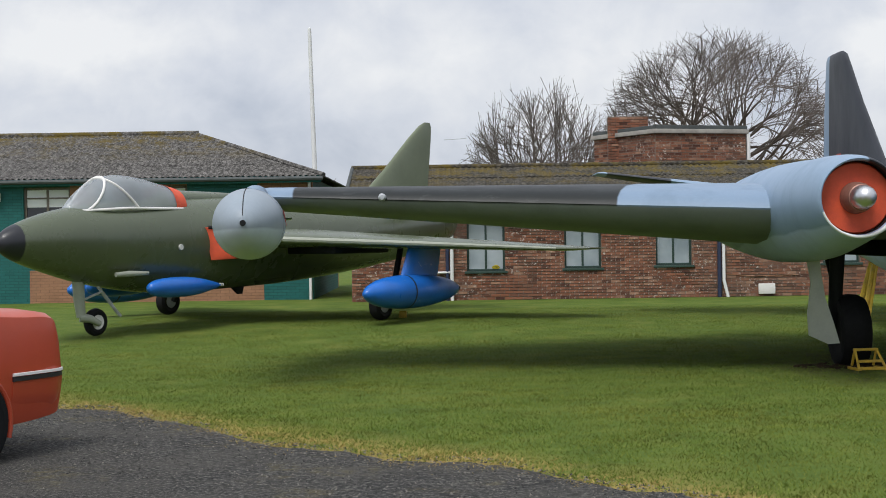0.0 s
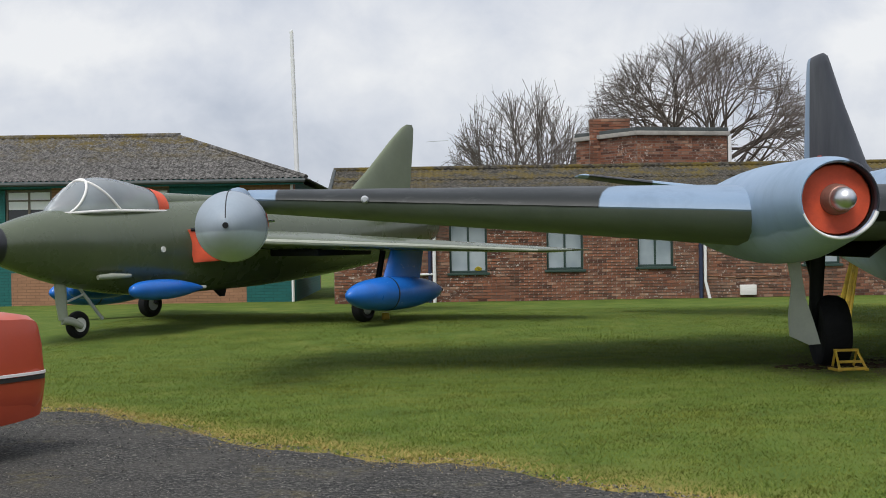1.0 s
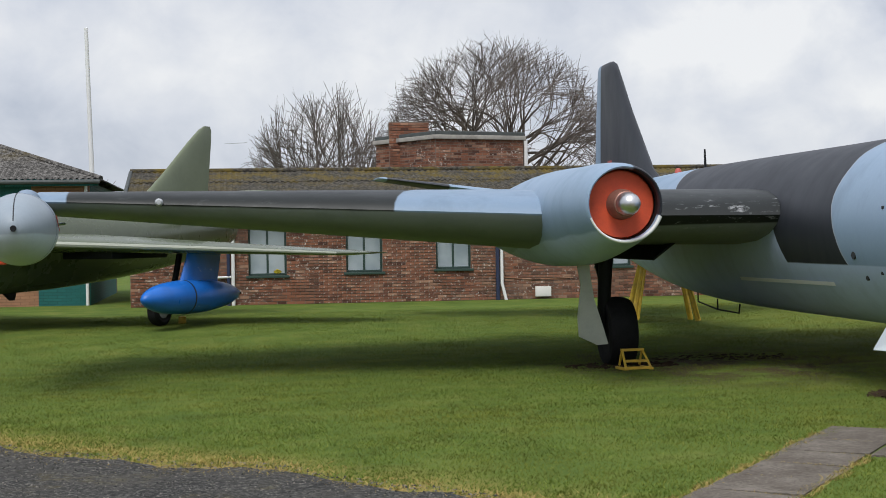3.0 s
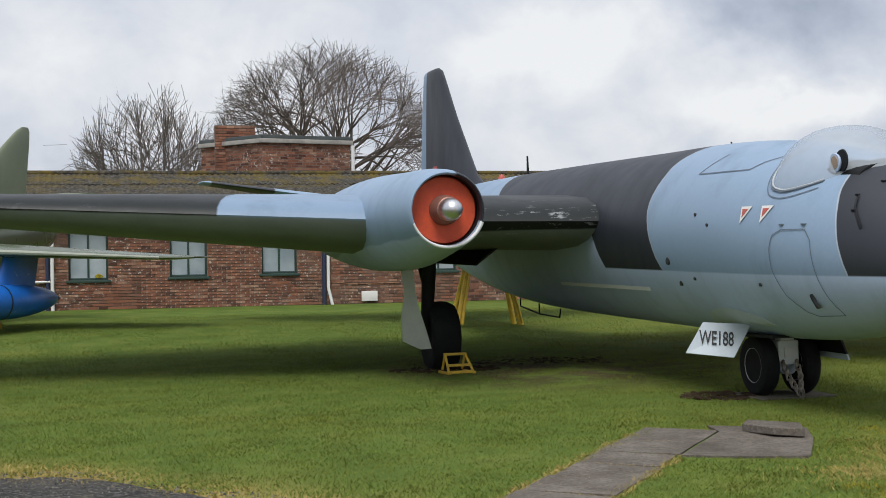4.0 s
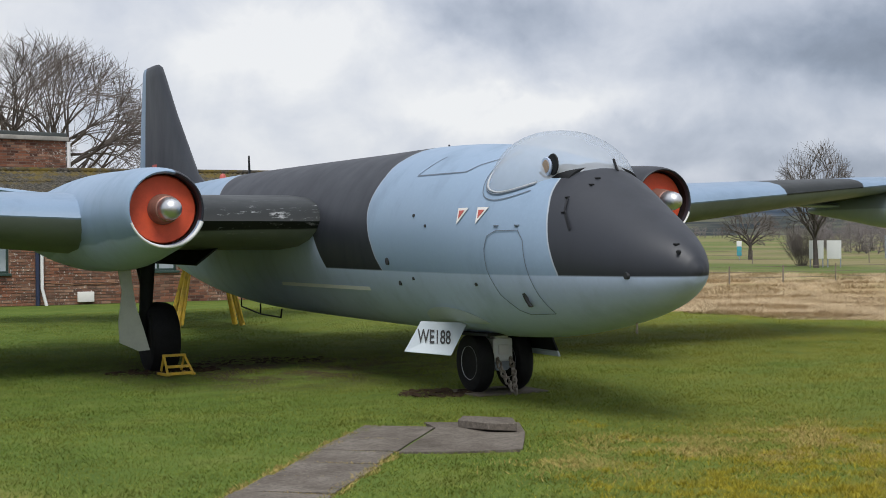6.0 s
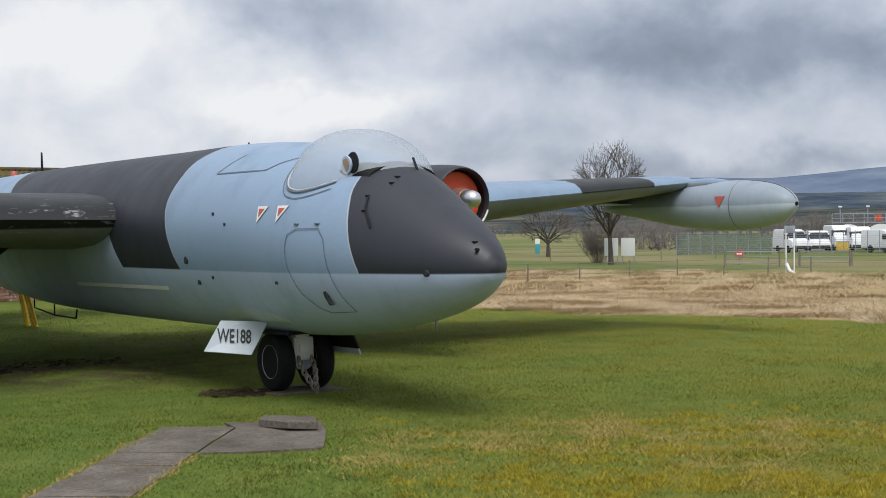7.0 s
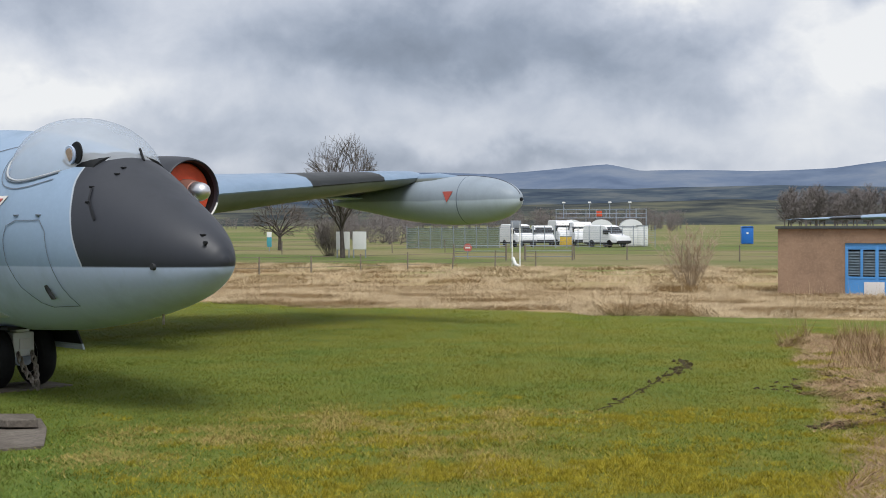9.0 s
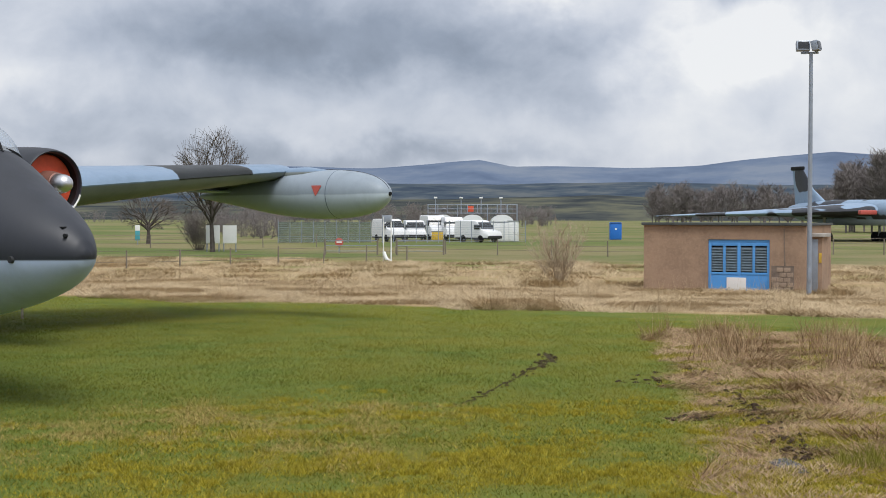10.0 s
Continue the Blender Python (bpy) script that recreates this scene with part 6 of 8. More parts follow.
def brick_mesh(length):
    """One brick's outer shell: a bevelled face and four sides, 0.065 high and standing out from the mortar."""
    bm = bmesh.new()
    o = [bm.verts.new((x, 0.02, z)) for x, z in ((0, 0), (length, 0), (length, 0.065), (0, 0.065))]
    f = [bm.verts.new((x, -0.008, z)) for x, z in ((0.004, 0.004), (length - 0.004, 0.004), (length - 0.004, 0.061), (0.004, 0.061))]
    bm.faces.new(f)
    for k in range(4):
        j = (k + 1) % 4
        bm.faces.new((o[k], o[j], f[j], f[k]))
    return bm


def bricks_joined(name, rows_in, m, parent):
    v, f = [], []
    for a, b, z, d in rows_in:
        n = len(v)
        v += [(a, 0.02, z), (b, 0.02, z), (b, 0.02, z + 0.065), (a, 0.02, z + 0.065), (a + 0.004, -0.008 + d, z + 0.004), (b - 0.004, -0.008 + d, z + 0.004), (b - 0.004, -0.008 + d, z + 0.061), (a + 0.004, -0.008 + d, z + 0.061)]
        f += [(n + 4, n + 5, n + 6, n + 7)] + [(n + k, n + (k + 1) % 4, n + 4 + (k + 1) % 4, n + 4 + k) for k in range(4)]
    v = [tuple(m @ Vector(p)) for p in v]
    ob = mesh_arrays(name, v, f, M["brick"], parent)
    ob["kind"] = "stuff"
    return ob


brick_house = thing("brick_building", pose(0, 0, 0), "long single-storey old red brick building with mossy roof", "building")


def wall_panels(x0, x1, z0, z1, openings, y0, y1, bm=None):
    """A wall with openings cut right through: one closed skin on a grid."""
    bm = bm or bmesh.new()
    xs = sorted({x0, x1, *[v for o in openings for v in o[:2]]})
    zs = sorted({z0, z1, *[v for o in openings for v in o[2:]]})
    solid = {(i, k): not any(o[0] <= xs[i] and xs[i + 1] <= o[1] and o[2] <= zs[k] and zs[k + 1] <= o[3] for o in openings) for i in range(len(xs) - 1) for k in range(len(zs) - 1)}
    seen = {}

    def vert(i, k, y):
        if (i, k, y) not in seen:
            seen[i, k, y] = bm.verts.new((xs[i], y, zs[k]))
        return seen[i, k, y]

    for (i, k), full in solid.items():
        if not full:
            continue
        bm.faces.new([vert(i, k, y0), vert(i + 1, k, y0), vert(i + 1, k + 1, y0), vert(i, k + 1, y0)])
        bm.faces.new([vert(i, k, y1), vert(i, k + 1, y1), vert(i + 1, k + 1, y1), vert(i + 1, k, y1)])
        for di, dk, a, b in ((-1, 0, (i, k), (i, k + 1)), (1, 0, (i + 1, k), (i + 1, k + 1)), (0, -1, (i, k), (i + 1, k)), (0, 1, (i, k + 1), (i + 1, k + 1))):
            if not solid.get((i + di, k + dk), False):
                bm.faces.new([vert(*a, y0), vert(*a, y1), vert(*b, y1), vert(*b, y0)])
    bmesh.ops.recalc_face_normals(bm, faces=bm.faces)
    return bm


def brick_building():
    front = part("wall", wall_panels(WX0, WX1, -0.1, EAVE, OPENINGS, WALL_Y + 0.005, WALL_Y + 0.24), M["mortar"], brick_house, "mortar of the brick front wall", smooth=False)
    bm = box(WX0, WX0 + 0.24, WALL_Y + 0.24, RIDGE_Y + 3.4, -0.1, EAVE)
    part("wall", bm, M["mortar"], brick_house, smooth=False)
    part("wall", box(WX1 - 0.24, WX1, WALL_Y + 0.24, RIDGE_Y + 3.4, -0.1, EAVE), M["mortar"], brick_house, smooth=False)
    part("wall", box(WX0 + 0.24, WX1 - 0.24, RIDGE_Y + 3.16, RIDGE_Y + 3.4, -0.1, EAVE), M["mortar"], brick_house, smooth=False)
    for gx, sg in ((WX0, 1), (WX1 - 0.24, 1)):
        part("gable", plate([(gx, WALL_Y, EAVE), (gx, RIDGE_Y * 2 - WALL_Y, EAVE), (gx, RIDGE_Y, RIDGE_Z - 0.06)], 0.24, (1, 0, 0)), M["brick"], brick_house, smooth=False)
    run = brick_run(WX0, WX1, GZ, EAVE - 0.02, OPENINGS, 3)
    near = [r for r in run if 2.1 < r[0] < 4.9 and r[2] < 1.7 and r[1] - r[0] > 0.2]
    near = near[:300]
    chosen = set(id(r) for r in near)
    bricks_joined("brickwork", [r for r in run if id(r) not in chosen], Matrix.Translation((0, WALL_Y, 0)), front)
    return front, near


front_wall, near_bricks = brick_building()


def corrugated(name, x0, x1, ya, za, yb, zb, pitch, amp, material, parent, label, sheets=3):
    """Corrugated sheets laid up a slope from (ya, za) to (yb, zb), each row lapping the one below."""
    nx = int((x1 - x0) / pitch * 4)
    xs = np.linspace(x0, x1, nx + 1)
    rng = np.random.default_rng(7)
    verts, faces = [], []
    for s in range(sheets):
        t0, t1 = s / sheets, (s + 1) / sheets
        jig = np.repeat(rng.normal(0, 0.006, nx // 24 + 2), 24)[: nx + 1]
        base = len(verts)
        for t, lift in ((t0, 0.022), (t1, 0.004)):
            zz = za + (zb - za) * t + lift + amp * np.sin(xs / pitch * math.tau) + jig
            verts += [(x, ya + (yb - ya) * t, z) for x, z in zip(xs, zz)]
        n = nx + 1
        faces += [(base + k, base + k + 1, base + n + k + 1, base + n + k) for k in range(nx)]
        # the step down to the sheet below, or the eave's edge
        if s:
            faces += [(base - n + k, base - n + k + 1, base + k + 1, base + k) for k in range(nx)]
        else:
            edge0 = [(x, y, z - 0.02) for x, y, z in verts[base:base + n]]
    b2 = len(verts)
    verts += edge0
    faces += [(b2 + k, b2 + k + 1, k + 1, k) for k in range(nx)]
    ob = mesh_arrays(name, verts, faces, material, parent)
    ob["label"] = label
    return ob


corrugated("roof", WX0 - 0.15, WX1 + 0.15, WALL_Y - 0.28, EAVE - 0.03, RIDGE_Y, RIDGE_Z, 0.146, 0.015, M["roof_long"], brick_house, "mossy grey corrugated roof slope")
corrugated("roof", WX0 - 0.15, WX1 + 0.15, RIDGE_Y * 2 - WALL_Y + 0.28, EAVE - 0.03, RIDGE_Y, RIDGE_Z, 0.146, 0.015, M["roof_long"], brick_house, "mossy grey corrugated roof slope")
part("ridge", tube([(WX0 - 0.18, RIDGE_Y, RIDGE_Z + 0.02), (WX1 + 0.18, RIDGE_Y, RIDGE_Z + 0.02)], 0.07, 10), M["roof_long"], brick_house, "mossy ridge capping")
part("fascia", box(WX0 - 0.1, WX1 + 0.1, WALL_Y - 0.24, WALL_Y - 0.20, EAVE - 0.20, EAVE - 0.06), M["lead"], brick_house)
part("gutter", tube([(WX0 - 0.15, WALL_Y - 0.30, EAVE - 0.08), (WX1 + 0.15, WALL_Y - 0.30, EAVE - 0.08)], 0.055, 8), M["lead"], brick_house)
part("verge", tube([(WX0 - 0.16, WALL_Y - 0.28, EAVE - 0.02), (WX0 - 0.16, RIDGE_Y, RIDGE_Z + 0.01)], 0.05, 8), M["lead"], brick_house)


def windows():
    for k, (x0, x1, z0, z1) in enumerate(OPENINGS):
        w = part("window", box(x0, x1, WALL_Y + 0.10, WALL_Y + 0.15, z0, z0 + 0.05, 0.006), M["frame_green"], brick_house, "green-framed window with grey panes")
        for a, b, c, d in ((x0, x0 + 0.05, z0 + 0.05, z1), (x1 - 0.05, x1, z0 + 0.05, z1), ((x0 + x1) / 2 - 0.025, (x0 + x1) / 2 + 0.025, z0 + 0.05, z1 - 0.05), (x0 + 0.05, x1 - 0.05, z1 - 0.05, z1)):
            part("window_frame", box(a, b, WALL_Y + 0.10, WALL_Y + 0.15, c, d, 0.005), M["frame_green"], w)
        mid = (x0 + x1) / 2
        for a, b in ((x0 + 0.05, mid - 0.025), (mid + 0.025, x1 - 0.05)):
            part("pane", box(a, b, WALL_Y + 0.12, WALL_Y + 0.128, z0 + 0.05, z1 - 0.05), M["glass"], w, smooth=False)
        part("window_sill", box(x0 - 0.06, x1 + 0.06, WALL_Y - 0.05, WALL_Y + 0.10, z0 - 0.06, z0, 0.008), M["frame_green"], w)
        part("room_back", box(x0 - 0.3, x1 + 0.3, WALL_Y + 0.9, WALL_Y + 0.95, z0 - 0.3, z1 + 0.2), M["dark"], w)


windows()
part("window_flowers", loft([(WALL_Y + 0.09, 1.26, 0.10, 0.90, 0.95, 0.86, 2), (WALL_Y + 0.115, 1.26, 0.07, 0.90, 0.97, 0.86, 2)], 10), M["blade_moss"], brick_house)


def pipes():
    a = part("downpipe", tube([(0.19, WALL_Y - 0.08, EAVE - 0.1), (0.19, WALL_Y - 0.08, GZ)], 0.045, 12), M["pipe_white"], brick_house, "white plastic downpipe")
    part("pipe_backing", tube([(0.08, WALL_Y - 0.04, EAVE - 0.1), (0.08, WALL_Y - 0.04, GZ)], 0.045, 10), M["pipe_dark"], a)
    part("waste_pipe", tube([(-0.9, WALL_Y - 0.06, 0.78), (0.14, WALL_Y - 0.06, 0.80)], 0.028, 10), M["pipe_white"], a)
    part("waste_pipe", tube([(-0.55, WALL_Y - 0.06, 0.78), (-0.55, WALL_Y - 0.06, 0.3)], 0.022, 10), M["pipe_white"], a)
    b = part("downpipe", tube([(6.78, WALL_Y - 0.08, EAVE - 0.1), (6.78, WALL_Y - 0.08, 0.52), (6.88, WALL_Y - 0.12, 0.06)], 0.04, 12), M["pipe_white"], brick_house, "white downpipe with a kicked foot")
    part("pipe_backing", tube([(6.68, WALL_Y - 0.05, EAVE - 0.1), (6.68, WALL_Y - 0.05, 0.06)], 0.05, 10), M["pipe_dark"], b, "dark blue pipe")
    part("wall_box", box(7.62, 8.02, WALL_Y - 0.10, WALL_Y - 0.012, 0.17, 0.42, 0.012), M["decal_white"], brick_house, "small white box low on the wall")
    part("cable", tube([(6.85, WALL_Y - 0.02, 0.66), (7.5, WALL_Y - 0.02, 0.60), (8.6, WALL_Y - 0.02, 0.62)], 0.008, 6), M["tan"], brick_house)


pipes()


def chimney_block():
    """The taller brick block behind the ridge, with its stack."""
    foot = [(4.45, 42.2), (5.85, 39.6), (8.50, 40.4), (8.0, 43.5), (5.0, 44.0)]
    top = 4.52
    core = part("tank_room", plate([(x, y, 2.4) for x, y in foot], top - 2.4, (0, 0, 1)), M["mortar"], brick_house, "tall red brick block behind the ridge", smooth=False)
    for k, ((xa, ya), (xb, yb)) in enumerate(zip(foot[:2], foot[1:3])):
        ln = math.hypot(xb - xa, yb - ya)
        m = Matrix.Translation((xa, ya, 0)) @ Matrix.Rotation(math.atan2(yb - ya, xb - xa), 4, "Z")
        bricks_joined("brickwork", brick_run(0, ln, 3.0, top, [], 11 + k), m, core)
        part("coping", box(-0.06, ln + 0.06, -0.09, 0.12, top - 0.10, top + 0.02, 0.015, m), M["coping"], core, "pale weathered concrete coping")
        part("roof_felt", box(-0.05, ln + 0.05, -0.02, 0.2, top + 0.02, top + 0.13, 0.015, m), M["lead"], core)
    m = Matrix.Translation((4.72, 41.15, 0)) @ Matrix.Rotation(radians(-3), 4, "Z")
    stack = part("chimney", box(0.02, 1.13, 0.02, 0.7, 3.2, 5.02, 0, m), M["mortar"], brick_house, smooth=False)
    bricks_joined("brickwork", brick_run(0, 1.15, 3.2, 5.06, [], 21), m, stack)
    bricks_joined("brickwork", brick_run(0, 0.7, 3.2, 5.06, [], 22), m @ Matrix.Translation((1.15, 0, 0)) @ Matrix.Rotation(radians(90), 4, "Z"), stack)
    part("corner_pipe", tube([(8.56, 40.3, 3.0), (8.56, 40.3, 4.4)], 0.05, 8), M["pipe_white"], core)


chimney_block()

# ---- the painted hall with a hipped roof ----
hall = thing("painted_hall", pose(0, 0, 0), "low hall with teal and tan painted walls, grey hipped roof", "building")
HY, HX0, HX1, HE = 36.9, -24.0, -3.35, 3.22


def painted_hall():
    wins = [(-10.75, -9.55, 2.15, 3.08), (-7.25, -6.55, 2.15, 3.08), (-15.0, -13.4, 2.15, 3.08)]
    cuts = [(-24.0, -10.75, "teal"), (-10.75, -9.55, "teal"), (-9.55, -8.9, "tan"), (-8.9, -7.25, "teal"), (-7.25, -6.55, "tan"), (-6.55, -5.9, "teal"), (-5.9, -4.75, "teal"), (-4.75, -3.35, "tan")]
    for a, b, c in cuts:
        ow = [w for w in wins if w[0] >= a - 1e-6 and w[1] <= b + 1e-6]
        part("wall", wall_panels(a, b, 0.95, HE, ow, HY, HY + 0.25), M[c], hall, "painted brick wall", smooth=False)
    low = [(-24.0, -10.62, "teal"), (-10.62, -8.6, "tan"), (-8.6, -6.2, "tan"), (-6.2, -4.62, "tan"), (-4.62, -3.35, "teal")]
    for a, b, c in low:
        part("wall", box(a, b, HY, HY + 0.25, -0.1, 0.947), M[c], hall, smooth=False)
    part("wall", box(HX1 - 0.25, HX1, HY + 0.25, HY + 8.5, -0.1, HE), M["teal"], hall, smooth=False)
    part("wall", box(HX0, HX1, HY + 8.5, HY + 8.75, -0.1, HE), M["tan"], hall, smooth=False)
    for x0, x1, z0, z1 in wins:
        w = part("window", box(x0, x1, HY + 0.08, HY + 0.14, z0, z0 + 0.06, 0.006), M["decal_white"], hall, "window with white blinds")
        for a, b, c, d in ((x0, x0 + 0.06, z0 + 0.06, z1), (x1 - 0.06, x1, z0 + 0.06, z1), (x0 + 0.06, x1 - 0.06, z1 - 0.06, z1), ((x0 + x1) / 2 - 0.03, (x0 + x1) / 2 + 0.03, z0 + 0.06, z1 - 0.06), (x0 + 0.06, (x0 + x1) / 2 - 0.03, z1 - 0.30, z1 - 0.26), ((x0 + x1) / 2 + 0.03, x1 - 0.06, z1 - 0.30, z1 - 0.26)):
            part("window_frame", box(a, b, HY + 0.08, HY + 0.14, c, d, 0.005), M["fence_wood"], w)
        part("pane", box(x0 + 0.06, x1 - 0.06, HY + 0.12, HY + 0.13, z0 + 0.06, z1 - 0.06), M["glass_dark"], w, smooth=False)
        part("blind", box(x0 + 0.07, x1 - 0.07, HY + 0.105, HY + 0.115, z0 + 0.42, z1 - 0.07), M["blind"], w, "half-lowered white blind", smooth=False)
    part("room_dark", box(HX0 + 0.3, HX1 - 0.3, HY + 1.2, HY + 1.25, 0.0, HE - 0.05), M["dark"], hall)
    part("gutter", tube([(HX0, HY - 0.32, HE - 0.02), (HX1 + 0.3, HY - 0.32, HE - 0.02)], 0.055, 8), M["lead"], hall)
    part("fascia", box(HX0, HX1 + 0.25, HY - 0.27, HY - 0.23, HE - 0.12, HE + 0.05), M["teal"], hall)
    part("downpipe", tube([(-3.42, HY - 0.06, HE - 0.1), (-3.42, HY - 0.06, 0.05)], 0.04, 8), M["pipe_white"], hall)
    part("wall_lamp", box(-11.5, -11.32, HY - 0.16, HY, 2.72, 2.95, 0.02), M["decal_white"], hall)
    # hipped roof: sloping front, hip end
    ry, rz, rx = 41.1, 4.66, -7.05
    nx = 520
    xs = np.linspace(HX0, HX1 + 0.3, nx)
    verts, faces = [], []
    for s in range(4):
        t0, t1 = s / 4, (s + 1) / 4
        base = len(verts)
        for t, lift in ((t0, 0.024), (t1, 0.004)):
            lim = HX1 + 0.3 + (rx - HX1 - 0.3) * t
            for x in xs:
                xx = HX0 + (x - HX0) * (lim - HX0) / (HX1 + 0.3 - HX0)
                verts.append((xx, HY - 0.3 + (ry - HY + 0.3) * t, HE + 0.03 + (rz - HE) * t + lift + 0.025 * math.sin(xx / 0.146 * math.tau)))
        faces += [(base + k, base + k + 1, base + nx + k + 1, base + nx + k) for k in range(nx - 1)]
        if s:
            faces += [(base - nx + k, base - nx + k + 1, base + k + 1, base + k) for k in range(nx - 1)]
    r = mesh_arrays("roof", verts, faces, M["roof_hip"], hall)
    r["label"] = "lichened grey corrugated roof slope"
    part("roof_end", plate([(HX1 + 0.3, HY - 0.3, HE + 0.03), (HX1 + 0.3, 45.6, HE + 0.03), (rx, ry, rz)], 0.03, (0.4, 0, 1)), M["roof_hip"], hall, smooth=False)
    part("roof_back", plate([(HX1 + 0.3, 45.6, HE + 0.03), (HX0, 45.6, HE + 0.03), (HX0, ry, rz), (rx, ry, rz)], 0.03, (0, 0.3, 1)), M["roof_hip"], hall, smooth=False)
    part("ridge", tube([(HX0, ry, rz + 0.04), (rx + 0.1, ry, rz + 0.04)], 0.09, 10), M["roof_hip"], hall, "mossy ridge capping")
    part("hip", tube([(rx, ry, rz + 0.03), (HX1 + 0.32, HY - 0.3, HE + 0.06)], 0.07, 8), M["roof_hip"], hall)


painted_hall()


def flag_pole():
    root = thing("flag_pole", pose(-3.95, 44.5, 0.1), "tall thin white pole behind the buildings", "pole")
    part("mast", tube([(0.03, 0, 0.0), (0.0, 0, 3.6), (-0.10, 0, 8.0)], [0.085, 0.075, 0.055], 10), M["plain_white"], root)
    part("finial", spin([(7.99, 0.0), (8.0, 0.055), (8.05, 0.05), (8.08, 0.0)], (-0.10, 0, 0), "z", 12), M["plain_white"], root)


flag_pole()


# ---- the red saloon ----
def red_car():
    car = thing("car", pose(-4.95, 9.83, 0.028, 0, 0, 61), "dull red saloon car parked on the tarmac lane", "car")
    # x along the car, tail at +x; y across
    prof = [(-2.2, 0.45, 0.62, 0.70), (-2.1, 0.30, 0.74, 0.76), (-1.5, 0.22, 0.88, 0.82), (-0.9, 0.20, 0.95, 0.84), (0.0, 0.20, 0.97, 0.85), (0.9, 0.20, 1.06, 0.85), (1.5, 0.22, 1.15, 0.84), (2.05, 0.24, 1.13, 0.83), (2.30, 0.26, 1.115, 0.81), (2.40, 0.28, 1.05, 0.79), (2.43, 0.32, 0.85, 0.775)]
    bm = bmesh.new()
    rings = []
    for x, zb, zt, w in smooth_rows(prof, 4):
        ring = []
        for sy in (-1, 1):
            pts = [(0.0, zt + 0.015), (0.55, zt + 0.012), (0.86, zt - 0.01), (0.95, zt - 0.05), (0.985, zt - 0.16), (1.0, (zt + zb) / 2 + 0.08), (1.01, (zt + zb) / 2), (0.985, zb + 0.14), (0.95, zb + 0.03), (0.8, zb), (0.0, zb)]
            ring.append([(x, sy * a * w, z) for a, z in pts])
        full = ring[1] + ring[0][::-1][1:-1]
        rings.append([bm.verts.new(p) for p in full])
    n = len(rings[0])
    for r0, r1 in zip(rings, rings[1:]):
        for k in range(n):
            bm.faces.new((r0[k], r0[(k + 1) % n], r1[(k + 1) % n], r1[k]))
    bm.faces.new(rings[0])
    bm.faces.new(rings[-1][::-1])
    bmesh.ops.recalc_face_normals(bm, faces=bm.faces)
    body = part("body", bm, M["car_red"], car, "dull red painted body")
    cab = [(-0.95, 0.95, 0.96), (-0.35, 0.95, 1.32), (0.15, 0.95, 1.43), (0.8, 0.95, 1.42), (1.25, 0.97, 1.28), (1.72, 1.0, 1.14)]
    bm = bmesh.new()
    rings = []
    for x, zb, zt in smooth_rows(cab, 4):
        w = 0.78 - 0.16 * max(0, zt - 1.0) / 0.43
        pts = [(-0.8, zb), (-w, zt - 0.08), (-w + 0.08, zt - 0.01), (0, zt), (w - 0.08, zt - 0.01), (w, zt - 0.08), (0.8, zb)]
        rings.append([bm.verts.new((x, y, z)) for y, z in pts])
    for r0, r1 in zip(rings, rings[1:]):
        for k in range(6):
            bm.faces.new((r0[k], r0[k + 1], r1[k + 1], r1[k]))
    bmesh.ops.recalc_face_normals(bm, faces=bm.faces)
    part("cabin", bm, M["glass_dark"], car, "dark cabin glass")
    part("roof", loft([(-0.56, 0.15, 0.02, 1.425, 1.43, 1.40, 2), (-0.5, 0.3, 0.5, 1.42, 1.445, 1.40, 3), (0.5, 0.4, 0.55, 1.42, 1.45, 1.40, 3), (0.58, 0.4, 0.1, 1.42, 1.43, 1.41, 3)], 20), M["car_red"], car)
    for sy in (-1, 1):
        for a, b in (((1.72, 0.79, 1.05), (1.2, 0.66, 1.30)), ((0.55, 0.80, 0.98), (0.55, 0.66, 1.40)), ((-0.95, 0.79, 0.96), (-0.3, 0.66, 1.33))):
            part("pillar", tube([(a[0], sy * a[1], a[2]), (b[0], sy * b[1], b[2])], 0.035, 8), M["car_red"], car)
        part("tail_lamp", box(2.28, 2.43, sy * 0.62 - 0.12, sy * 0.62 + 0.10, 0.76, 0.94, 0.02), M["car_lamp"], body, "red tail lamp")
        for wx in (-1.4, 1.42):
            arch = part("wheel_arch", spin([(-0.03, 0.37), (0.035, 0.37), (0.035, 0.29), (-0.03, 0.29)], (wx, sy * 0.815, 0.31), "y", 32, caps=False), M["car_trim"], body)
            flare = [(wx + 0.385 * math.cos(q), sy * 0.845, 0.31 + 0.385 * math.sin(q)) for q in np.linspace(-0.35, math.pi + 0.35, 21)]
            part("arch_lip", tube(flare, 0.024, 8), M["car_red"], body, "flared red wheel arch lip")
            part("arch_shade", spin([(-0.05, 0.0), (-0.05, 0.36), (0.045, 0.36), (0.045, 0.0)], (wx, sy * 0.805, 0.31), "y", 28), M["dark"], body)
            w = part("wheel", spin([(-0.10, 0.19), (-0.10, 0.28), (-0.06, 0.31), (0.06, 0.31), (0.10, 0.28), (0.10, 0.19)], (wx, sy * 0.80, 0.31), "y", 32), M["black"], car, "black tyre with silver wheel")
            part("rim", spin([(-0.095, 0.0), (-0.10, 0.10), (-0.085, 0.205), (0.085, 0.205), (0.10, 0.1), (0.095, 0.0)], (wx, sy * 0.805, 0.31), "y", 24), M["silver"], w)
